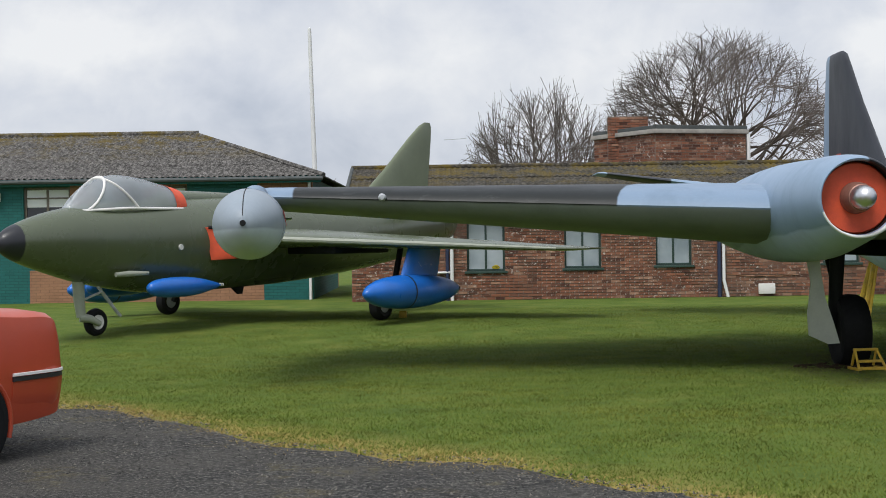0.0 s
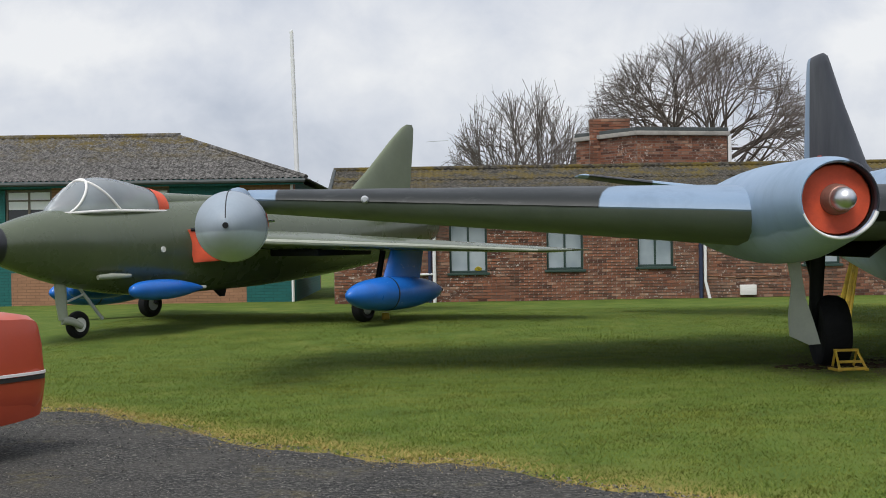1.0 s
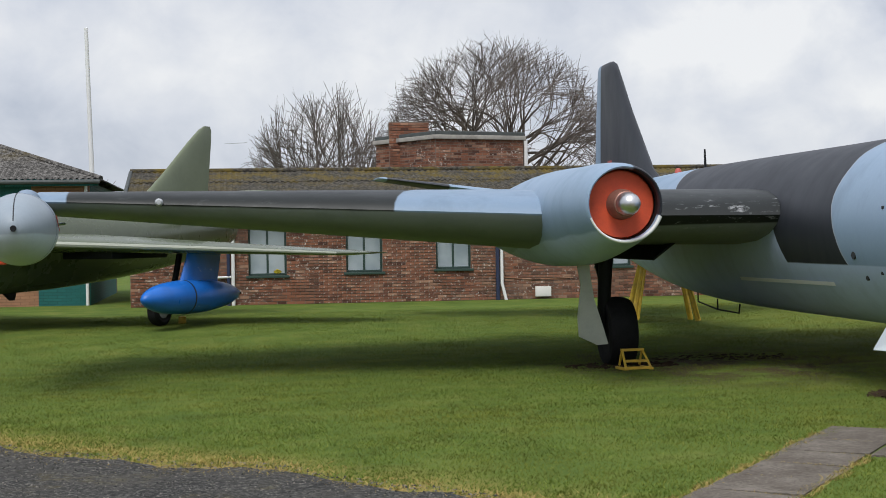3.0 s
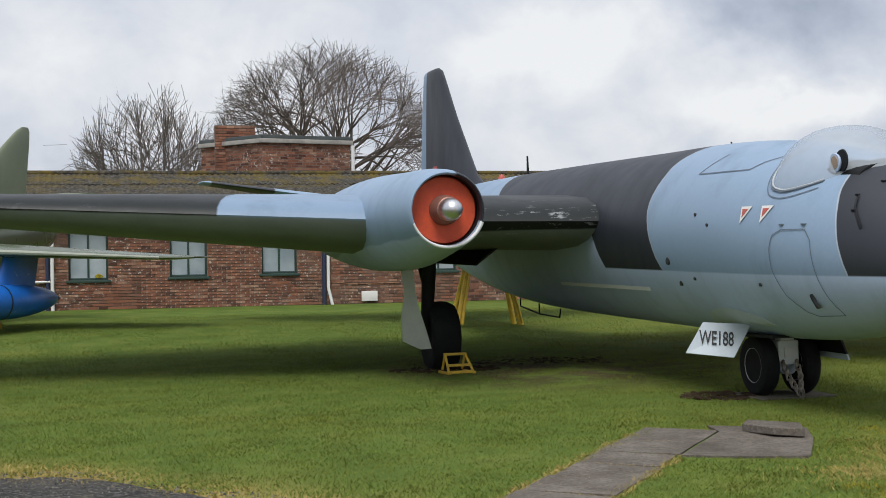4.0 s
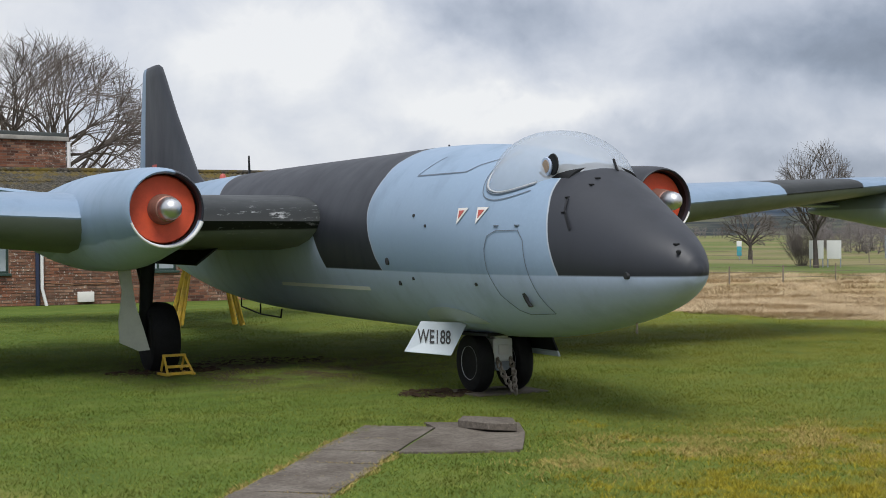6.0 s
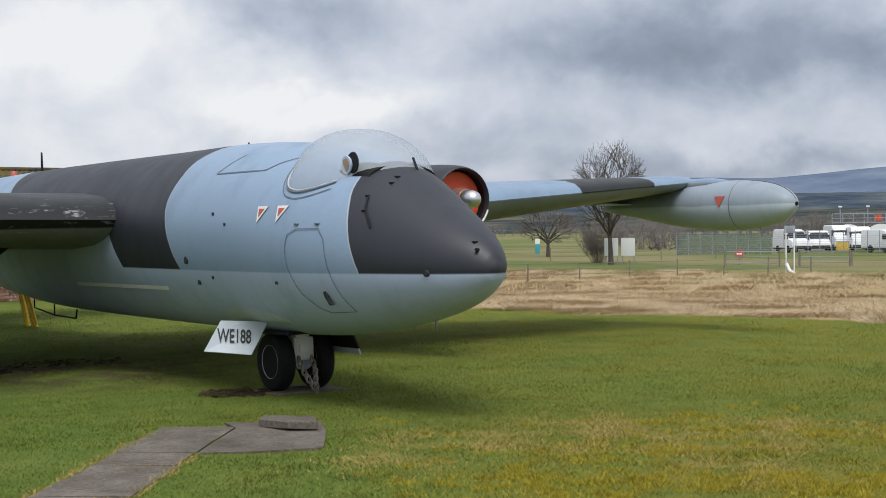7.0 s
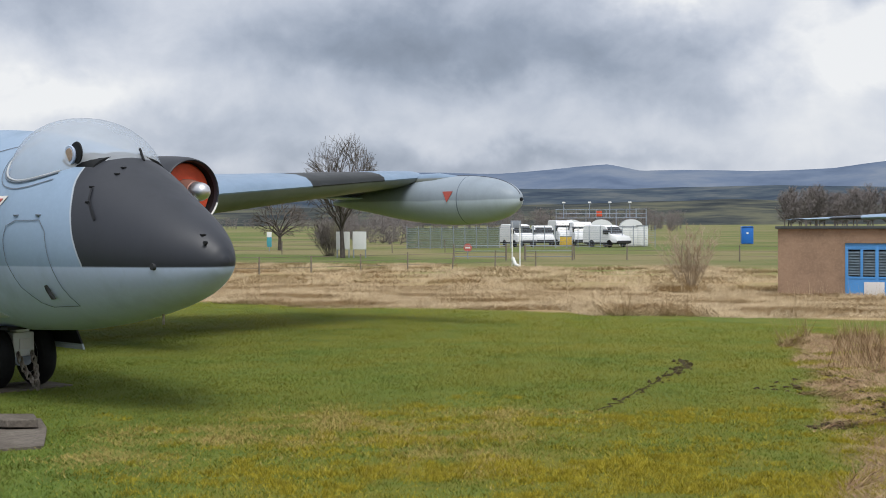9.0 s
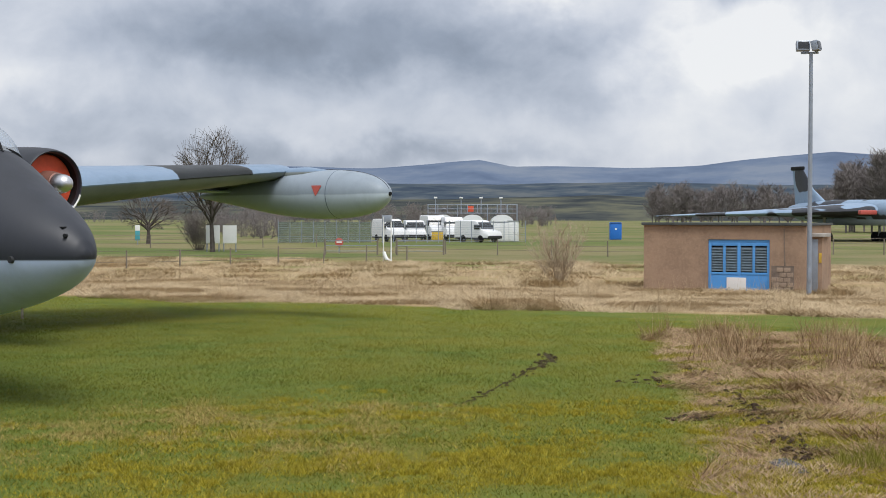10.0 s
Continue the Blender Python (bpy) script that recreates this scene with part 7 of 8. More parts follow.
    def wrap(section, grow=0.0):
        """A band round the car's tail: section rows of (height, inset)."""
        plan = [(1.84, 0.842, 0, 1), (2.05, 0.842, 0, 1), (2.22, 0.835, 0.1, 0.99)]
        for q in range(1, 8):
            a = radians(90 - q * 11.25)
            plan.append((2.26 + 0.24 * math.cos(a), 0.59 + 0.245 * math.sin(a), math.cos(a), math.sin(a)))
        plan.append((2.51, 0.4, 1, 0))
        plan += [(x, -y, nx, -ny) for x, y, nx, ny in plan[::-1]]
        bm = bmesh.new()
        rings = [[bm.verts.new((x + nx * (grow - d), y + ny * (grow - d), z)) for z, d in section] for x, y, nx, ny in plan]
        for r0, r1 in zip(rings, rings[1:]):
            for k in range(len(section) - 1):
                bm.faces.new((r0[k], r1[k], r1[k + 1], r0[k + 1]))
        bm.faces.new(rings[0])
        bm.faces.new(rings[-1][::-1])
        bmesh.ops.recalc_face_normals(bm, faces=bm.faces)
        return bm

    bump = part("bumper", wrap([(0.725, 0.10), (0.722, 0.045), (0.70, 0.02), (0.66, 0.004), (0.60, 0.0), (0.50, 0.002), (0.42, 0.018), (0.34, 0.055), (0.28, 0.11), (0.27, 0.16)]), M["car_red"], car, "rounded red rear bumper")
    part("bumper_strip", wrap([(0.634, 0.02), (0.632, 0.0), (0.600, 0.0), (0.596, 0.02)], 0.016), M["car_trim"], bump, "black bumper strip")
    part("bright_strip", wrap([(0.662, 0.02), (0.660, 0.002), (0.640, 0.0), (0.637, 0.02)], 0.022), M["decal_white"], bump, "bright strip")
    part("boot_seam", wrap([(0.738, 0.06), (0.738, 0.018), (0.728, 0.018), (0.728, 0.06)]), M["car_trim"], bump)
    part("plate_recess", box(2.505, 2.52, -0.26, 0.26, 0.44, 0.55, 0.004), M["yellow"], car, "plain yellow plate")


red_car()


# ---- trees ----
def winter_tree(m, trunk_h, dome, seed, label, limbs=8, levels=5, twig=0.0075, spread=1.0):
    """A bare tree whose limbs fork again and again on their way to the skin of its crown: dome is (radius, middle height, half height)."""
    rng = np.random.default_rng(seed)
    rx, zc, rz = dome
    scale = np.array((rx, rx, rz))

    def skin(d):
        d = d / (np.linalg.norm(d) + 1e-9)
        wob = 1 + 0.07 * math.sin(d[0] * 6 + seed) * math.sin(d[2] * 5 + d[1] * 6) + rng.normal(0, 0.035)
        return d * scale * wob + (0, 0, zc)

    segs = []
    r_top = twig / 0.60 ** (levels + 1)
    top = np.array((rng.normal(0, 0.1), rng.normal(0, 0.1), trunk_h))
    segs.append((np.array((0, 0, -0.15)), np.array((top[0] * 0.4, top[1] * 0.4, trunk_h * 0.45)), r_top * 2.6, r_top * 2.1))
    segs.append((segs[0][1], top, r_top * 2.1, r_top * 1.7))
    segs.append((top, top + (0, 0, rz * 0.35), r_top * 1.7, r_top * 1.1))
    work = []
    for k in range(limbs):
        ang = math.tau * (k + rng.uniform(-0.25, 0.25)) * 0.618 * 1.0
        z = 0.95 - 1.1 * (k + 0.5) / limbs
        d = np.array((math.cos(ang) * math.sqrt(max(0.05, 1 - z * z)), math.sin(ang) * math.sqrt(max(0.05, 1 - z * z)), z))
        start = top + (0, 0, rz * 0.35 * max(-0.5, (z - 0.1)))
        work.append((start, np.array((d[0] * 0.5, d[1] * 0.5, 0.9)), d, 0, r_top))
    while work:
        p, way, goal, lev, r = work.pop()
        end = skin(goal)
        gap = np.linalg.norm(end - p)
        run = gap * ((0.30, 0.30, 0.32, 0.36, 0.42, 0.55, 0.7)[lev] if lev < levels else 0.95) * rng.uniform(0.75, 1.1)
        cuts = 3 if lev < 3 else 2
        q = p
        for c in range(cuts):
            want = (end - q) / (np.linalg.norm(end - q) + 1e-6)
            way = way / (np.linalg.norm(way) + 1e-6) * 0.45 + want * 0.75 + rng.normal(0, 0.06, 3) + (0, 0, 0.04)
            way /= np.linalg.norm(way)
            n = q + way * run / cuts
            ra, rb = r * (1 - 0.22 * c / cuts), r * (1 - 0.22 * (c + 1) / cuts)
            segs.append((q, n, ra, rb))
            if lev >= 2:
                for _ in range(1 if c or lev >= 3 else 0):
                    v = way * 0.6 + want * 0.7 + rng.normal(0, 0.30, 3) + (0, 0, 0.10)
                    v /= np.linalg.norm(v)
                    ln = min(gap * 0.5, rx * 0.11) * rng.uniform(0.5, 1.2)
                    o = q + (n - q) * rng.uniform(0.2, 1.0)
                    mid = o + v * ln * 0.5
                    segs.append((o, mid, twig * 0.75, twig * 0.6))
                    v2 = v + rng.normal(0, 0.25, 3)
                    segs.append((mid, mid + v2 / np.linalg.norm(v2) * ln * 0.5, twig * 0.6, twig * 0.4))
            q = n
        if lev >= levels:
            continue
        left = np.linalg.norm(end - q) * spread * (0.55 if lev == 0 else 0.42)
        for _ in range(3 if lev != 1 else 2):
            aim_at = end + rng.normal(0, left, 3)
            work.append((q, way.copy(), (aim_at - (0, 0, zc)) / scale, lev + 1, r * 0.60 * rng.uniform(0.9, 1.1)))
    root = thing("winter_tree", m, label, "tree", "bare winter trees")
    for nm, keep, sides, mt in (("trunk", lambda r: r > twig * 5, 6, M["bark"]), ("crown", lambda r: r <= twig * 5, 3, M["twig"])):
        s = [q for q in segs if keep(q[3])]
        if not s:
            continue
        a, b = np.array([q[0] for q in s]), np.array([q[1] for q in s])
        ra, rb = np.array([q[2] for q in s]), np.array([q[3] for q in s])
        t = (b - a) / (np.linalg.norm(b - a, axis=1)[:, None] + 1e-9)
        u = np.cross(t, (0.31, 0.92, 0.23))
        u /= np.linalg.norm(u, axis=1)[:, None] + 1e-9
        w = np.cross(t, u)
        verts, faces = [], []
        for c, r in ((a, ra), (b, rb)):
            for k in range(sides):
                g = math.tau * k / sides
                verts.append(c + (u * math.cos(g) + w * math.sin(g)) * r[:, None])
        V = np.stack(verts, 1).reshape(-1, 3)
        base = np.arange(len(s))[:, None] * 2 * sides
        F = np.concatenate([base + np.array([[k, (k + 1) % sides, sides + (k + 1) % sides, sides + k]]) for k in range(sides)])
        mesh_arrays(nm, V, F, mt, root)
    return root


def far(px_angle, dist):
    """A place by its bearing to the right of ahead, in degrees, and its distance."""
    a = radians(px_angle)
    return 0.15 + dist * math.sin(a), -0.4 + dist * math.cos(a)


def bearing10(px):
    """The bearing of a place across the last view."""
    return 49.82 + math.degrees(math.atan((px - 784) / 2550))


def spot(px, dist):
    x, y = far(bearing10(px), dist)
    return x, y, rise1(x, y)


winter_tree(pose(13.0, 68, 0), 2.4, (5.55, 6.0, 4.95), 5, "wide bare winter tree with a dense dome of fine twigs", 15, 5, 0.0068)
winter_tree(pose(4.9, 71, 0), 0.7, (4.0, 3.9, 5.2), 9, "bare winter tree with a broad fan of upright limbs", 21, 4, 0.0085, 0.9)
x, y, z = spot(376, 96)
winter_tree(pose(x, y, z), 1.9, (2.6, 4.6, 3.7), 21, "bare roadside tree with upright limbs", 14, 4, 0.0062, 0.9)
x, y, z = spot(262, 124)
winter_tree(pose(x, y, z), 1.2, (2.6, 2.7, 1.6), 23, "small spreading bare tree in the field", 10, 4, 0.006)


def bush(m, height, width, stems, seed, label, material=None):
    """A leafless bush: many thin stems from one root, each with side twigs."""
    rng = random.Random(seed)
    v, f = [], []

    def seg(p, q, r0, r1):
        d = (q - p).normalized()
        a = d.orthogonal().normalized()
        b = d.cross(a)
        n = len(v)
        for c, r in ((p, r0), (q, r1)):
            for k in range(3):
                t = math.tau * k / 3
                v.append(tuple(c + (a * math.cos(t) + b * math.sin(t)) * r))
        for k in range(3):
            j = (k + 1) % 3
            f.append((n + k, n + j, n + 3 + j, n + 3 + k))
    for _ in range(stems):
        a = rng.uniform(0, math.tau)
        out = rng.random() ** 0.7 * width / 2
        p = Vector((math.cos(a) * out * 0.2, math.sin(a) * out * 0.2, -0.05))
        d = Vector((math.cos(a) * out / height * 1.1, math.sin(a) * out / height * 1.1, 1.0)).normalized()
        ln = height * rng.uniform(0.65, 1.08)
        r = 0.009
        for s in range(6):
            d = (d + Vector((rng.gauss(0, 0.08), rng.gauss(0, 0.08), rng.gauss(0.03, 0.05)))).normalized()
            q = p + d * ln / 6
            seg(p, q, r, r * 0.8)
            for _ in range(3 if s > 0 else 0):
                td = (d + Vector((rng.gauss(0, 0.6), rng.gauss(0, 0.6), rng.gauss(0.1, 0.3)))).normalized()
                tq = q + td * height * rng.uniform(0.08, 0.2)
                seg(q, tq, 0.006, 0.004)
                seg(q.lerp(tq, 0.5), q.lerp(tq, 0.5) + Vector((rng.gauss(0, 1), rng.gauss(0, 1), rng.gauss(0.6, 0.5))).normalized() * height * 0.07, 0.004, 0.003)
            p, r = q, r * 0.8
    root = thing("bare_bush", m, label, "bush")
    mesh_arrays("crown", v, f, material or M["twig"], root)


x, y, z = spot(990, 52)
bush(pose(x, y, z), 2.0, 2.4, 60, 27, "leafless twiggy bush in the rough grass", M["twig_tan"])
x, y, z = spot(352, 101)
bush(pose(x, y, z), 2.7, 3.4, 110, 29, "low leafless bush by the road")


def wood(name, count, px0, px1, d0, d1, h0, h1, seed, label, limbs=40, twigs=7, low=0.06, wide=1.0):
    """A far wood: many bare trees joined into one."""
    rng = random.Random(seed)
    v, f = [], []

    def seg(p, q, r0, r1):
        d = (q - p).normalized()
        a = d.orthogonal().normalized()
        b = d.cross(a)
        n = len(v)
        for c, r in ((p, r0), (q, r1)):
            for k in range(3):
                t = math.tau * k / 3
                v.append(tuple(c + (a * math.cos(t) + b * math.sin(t)) * r))
        for k in range(3):
            j = (k + 1) % 3
            f.append((n + k, n + j, n + 3 + j, n + 3 + k))
    for _ in range(count):
        x, y, z = spot(rng.uniform(px0, px1), rng.uniform(d0, d1))
        h = rng.uniform(h0, h1)
        base = Vector((x, y, z))
        top = base + Vector((rng.gauss(0, 0.3), rng.gauss(0, 0.3), h * 0.75))
        seg(base, top, h * 0.016, h * 0.006)
        for k in range(limbs):
            t = rng.uniform(low, 1.0)
            p = base.lerp(top, t)
            a = rng.uniform(0, math.tau)
            q = p + Vector((math.cos(a) * wide, math.sin(a) * wide, rng.uniform(0.35, 1.2))) * 0.8 * h * rng.uniform(0.14, 0.27) * max(0.3, math.sqrt(max(0.0, 1 - ((t - 0.6) / 0.5) ** 2)))
            seg(p, q, h * 0.0045, h * 0.003)
            for _ in range(twigs):
                a2 = rng.uniform(0, math.tau)
                s = p.lerp(q, rng.uniform(0.4, 1.0))
                seg(s, s + Vector((math.cos(a2), math.sin(a2), rng.uniform(0.2, 1.5))).normalized() * h * rng.uniform(0.05, 0.12), h * 0.003, h * 0.0015)
    ob = mesh_arrays(name, v, f, M["twig_far"])
    return tagged(ob, label, "woodland", kind="stuff")


wood("far_wood", 54, 1150, 1470, 280, 330, 7.5, 11.0, 31, "row of bare brown trees across the airfield", 80, 9, 0.26)
wood("far_wood", 26, 1465, 1750, 230, 260, 11.0, 15.0, 33, "taller dark bare trees beyond the airfield", 170, 10, 0.15)
wood("far_wood", 150, 380, 980, 360, 480, 4.0, 7.5, 35, "brown leafless hedge trees behind the compound", 46, 7, 0.02, 1.7)
wood("far_wood", 34, 330, 500, 150, 175, 2.2, 3.6, 36, "brown thicket beside the road", 50, 8, 0.0, 1.8)
wood("far_wood", 240, -900, 380, 560, 700, 3.0, 6.0, 37, "low brown hedge trees far off", 22, 5, 0.02, 1.9)
wood("far_wood", 26, -3150, -2780, 160, 185, 8.2, 10.2, 39, "brown tree tops far behind the buildings")


# ---- hills ----
def ridge(name, dist, heights, material, label, a0=-60, a1=130, depth=400, seed=1):
    """A far slope: heights by bearing, run back as a sheet with real depth."""
    b = np.arange(a0, a1, 0.25)
    hs = np.interp(b, [h[0] for h in heights], [h[1] for h in heights])
    rng = np.random.default_rng(seed)
    k = np.convolve(rng.normal(0, 1, len(b) + 40), np.hanning(21) / 10, "same")[20:-20]
    hs = hs * (1 + 0.05 * k)
    verts, faces = [], []
    rows_n = 6
    for r in range(rows_n):
        t = r / (rows_n - 1)
        for ang, h in zip(np.radians(b), hs):
            d = dist - depth * (1 - t)
            verts.append((d * math.sin(ang), d * math.cos(ang), -6 + (h + 6) * (t ** 0.8)))
    n = len(b)
    for r in range(rows_n - 1):
        faces += [(r * n + i, r * n + i + 1, (r + 1) * n + i + 1, (r + 1) * n + i) for i in range(n - 1)]
    ob = mesh_arrays(name, verts, faces, material, smooth=True)
    return tagged(ob, label, "hills", kind="structure")


ridge("backdrop", 3900, [(-60, 30), (15, 60), (30, 118), (38, 132), (44, 135), (47, 138), (50, 152), (51.3, 156), (52.6, 136), (54, 138), (57, 136), (60, 144), (63, 165), (65, 176), (68, 160), (75, 120), (90, 60), (130, 40)], M["hill_far"], "distant moorland hills under cloud, painted haze blue", depth=700, seed=2)
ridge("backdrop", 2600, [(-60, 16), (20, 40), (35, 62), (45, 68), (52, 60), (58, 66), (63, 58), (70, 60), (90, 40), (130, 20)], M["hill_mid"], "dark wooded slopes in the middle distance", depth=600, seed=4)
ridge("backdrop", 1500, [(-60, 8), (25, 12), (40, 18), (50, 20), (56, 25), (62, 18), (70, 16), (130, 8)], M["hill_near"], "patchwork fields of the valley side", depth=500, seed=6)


# ---- hut, lamp post and the far side of the airfield ----
def hut():
    a, b = Vector((40.05, 24.95)), Vector((41.5, 19.8))
    z0 = rise1(42, 22) - 0.02
    root = thing("hut", pose(b.x, b.y, z0, 0, 0, math.degrees(math.atan2(a.y - b.y, a.x - b.x))), "flat-roofed brown rendered hut with blue louvred doors", "hut")
    L, D, Hh = (a - b).length - 0.16, 4.6, 2.10
    # local: x along the front from the near corner, y behind (negative is away from the camera's side)
    s = -1
    ox0, ox1, oz = 1.12, 3.07, 1.66
    part("wall", wall_panels(0, L, -0.2, Hh, [(ox0, ox1, -0.19, oz)], -0.25, 0.0), M["render_brown"], root, "stained brown rendered wall", smooth=False)
    part("wall", box(0, 0.25, -D, -0.25, -0.2, Hh), M["render_brown"], root, smooth=False)
    part("wall", box(L - 0.25, L, -D, -0.25, -0.2, Hh), M["render_brown"], root, smooth=False)
    part("wall", box(0.25, L - 0.25, -D, -D + 0.25, -0.2, Hh), M["render_brown"], root, smooth=False)
    part("roof", box(-0.06, L + 0.05, -D - 0.05, 0.10, Hh + 0.004, Hh + 0.085, 0.012), M["lead"], root, "thin dark flat roof slab")
    part("roof_edge", box(-0.06, L + 0.05, 0.103, 0.13, Hh + 0.012, Hh + 0.095, 0.008), M["lead"], root)
    fr = part("door_frame", box(ox0, ox1, -0.12, -0.04, oz - 0.09, oz, 0.01), M["door_blue"], root, "sky blue louvred double doors")
    mid = (ox0 + ox1) / 2
    for x0, x1 in ((ox0, ox0 + 0.09), (mid - 0.05, mid + 0.05), (ox1 - 0.09, ox1)):
        part("stile", box(x0, x1, -0.12, -0.04, -0.19, oz - 0.09, 0.01), M["door_blue"], fr)
    for x0, x1 in ((ox0 + 0.09, mid - 0.05), (mid + 0.05, ox1 - 0.09)):
        m2 = (x0 + x1) / 2
        part("stile", box(m2 - 0.04, m2 + 0.04, -0.10, -0.045, 0.62, oz - 0.09, 0.008), M["door_blue"], fr)
        part("rail", box(x0, x1, -0.11, -0.045, 0.55, 0.62, 0.008), M["door_blue"], fr)
        part("rail", box(x0, x1, -0.11, -0.045, oz - 0.2, oz - 0.09, 0.008), M["door_blue"], fr)
        part("lower_panel", box(x0, x1, -0.10, -0.06, -0.19, 0.55), M["door_blue"], fr, smooth=False)
        for y0, y1 in ((x0, m2 - 0.04), (m2 + 0.04, x1)):
            z = 0.66
            while z < oz - 0.24:
                part("slat", plate([(y0, -0.05, z), (y1, -0.05, z), (y1, -0.11, z + 0.07), (y0, -0.11, z + 0.07)], 0.012, (0, 0, 1)), M["louvre"], fr, smooth=False)
                z += 0.085
    part("white_patch", box(1.86, 2.48, -0.036, -0.028, -0.12, 0.46, 0.002), M["decal_white"], fr, "white board fixed to the doors")
    part("door_dark", box(ox0, ox1, -0.2, -0.18, -0.15, oz), M["dark"], root)
    # bare brickwork where the render has fallen
    core = part("bare_patch", box(0.36, 1.06, -0.02, 0.004, -0.15, 0.85), M["mortar"], root, "bare blockwork where render fell off", smooth=False)
    rng = random.Random(6)
    for row in range(6):
        for col in range(3):
            x0 = 0.38 + col * 0.22 + (0.09 if row % 2 else 0.0)
            if row > 3 and col == 2:
                continue
            part("block", box(x0, min(x0 + 0.205, 1.05), 0.004, 0.010 + rng.uniform(0, 0.012), -0.12 + row * 0.155, 0.02 + row * 0.155, 0.003), M["block"], core)
    part("crack", plate([(0.62, 0.002, 0.8), (0.66, 0.002, 2.0), (0.69, 0.002, 2.0), (0.67, 0.002, 0.8)], 0.006, (0, 1, 0)), M["mortar"], root)
    # side door in a small porch
    porch = part("porch", box(-0.42, -0.004, -1.5, -0.40, -0.2, 1.75), M["render_brown"], root, smooth=False)
    part("porch_roof", box(-0.50, 0.0, -1.6, -0.25, 1.754, 1.86, 0.015), M["coping"], root, "pale porch slab")
    part("side_door", box(-0.30, -0.03, -0.397, -0.36, -0.15, 1.68, 0.01), M["galv"], root, "grey side door")
    part("warning_sign", box(-0.41, -0.33, -0.396, -0.38, 0.95, 1.25, 0.004), M["yellow"], root, "small yellow sign")


hut()


def lamp_post():
    x, y, z = spot(1433, 44.5)
    root = thing("lamp_post", pose(x, y, z, 0, 0, -62), "tall galvanised floodlight post beside the hut", "lamp post")
    part("pole", tube([(0, 0, -0.1), (0, 0, 2.0), (0, 0, 7.25)], [0.085, 0.07, 0.055], 14), M["galv"], root)
    part("bracket", box(-0.3, 0.22, -0.04, 0.04, 7.22, 7.28, 0.01), M["galv"], root)
    for dx, turn in ((-0.24, 10), (0.14, 70)):
        m = Matrix.Translation((dx, -0.05, 7.45)) @ Matrix.Rotation(radians(turn), 4, "Z") @ Matrix.Rotation(radians(-12), 4, "X")
        h = part("floodlight", box(-0.2, 0.2, -0.10, 0.10, -0.15, 0.15, 0.03, m), M["galv"], root, "square floodlight head")
        part("lens", box(-0.16, 0.16, -0.112, -0.10, -0.11, 0.11, 0.004, m), M["glass_dark"], h)
    part("base_door", box(-0.05, 0.05, -0.095, -0.07, 0.4, 0.8, 0.005), M["galv"], root)


lamp_post()


def fence_line(name, p0, p1, step, height, label, rails=(0.35, 0.65, 0.95), seed=1):
    rng = random.Random(seed)
    (x0, y0), (x1, y1) = p0, p1
    ln = math.hypot(x1 - x0, y1 - y0)
    root = thing(name, pose(0, 0, 0), label, "fence")
    n = int(ln / step)
    for k in range(n + 1):
        t = k / n
        x, y = x0 + (x1 - x0) * t, y0 + (y1 - y0) * t
        z = rise1(x, y)
        part("post", tube([(x, y, z - 0.1), (x + rng.gauss(0, 0.03), y, z + height * rng.uniform(0.9, 1.1))], [0.042, 0.038], 6), M["fence_wood"], root)
    for r in rails:
        part("wire", tube([(x0, y0, rise1(x0, y0) + r * height), ((x0 + x1) / 2, (y0 + y1) / 2, rise1((x0 + x1) / 2, (y0 + y1) / 2) + r * height - 0.02), (x1, y1, rise1(x1, y1) + r * height)], 0.010, 5), M["fence_wood"], root)
    return root


fence_line("post_and_wire_fence", spot(-350, 60)[:2], spot(720, 76)[:2], 2.6, 0.82, "weathered post and wire fence along the field")
fence_line("post_and_wire_fence", spot(700, 92)[:2], spot(1180, 84)[:2], 3.4, 0.95, "weathered post and wire fence before the compound", seed=2)
fence_line("post_and_wire_fence", spot(-300, 105)[:2], spot(560, 112)[:2], 4.0, 1.0, "far post and wire fence across the field", seed=3)
fence_line("rail_fence", spot(1475, 95)[:2], spot(1750, 95)[:2], 3.0, 1.1, "dark rail fence in front of the parked bomber", seed=4)


def notice_board():
    x, y, z = spot(393, 97)
    root = thing("notice_board", pose(x, y, z, 0, 0, -48), "pair of white notice boards on posts by the road", "sign")
    for dx in (-0.62, 0.50):
        part("panel", box(dx - 0.46, dx + 0.46, -0.03, 0.03, 0.55, 1.75, 0.01), M["plain_white"], root)
        for sx in (-0.4, 0.4):
            part("post", tube([(dx + sx, 0.06, -0.1), (dx + sx, 0.06, 1.7)], 0.04, 8), M["galv"], root)


notice_board()


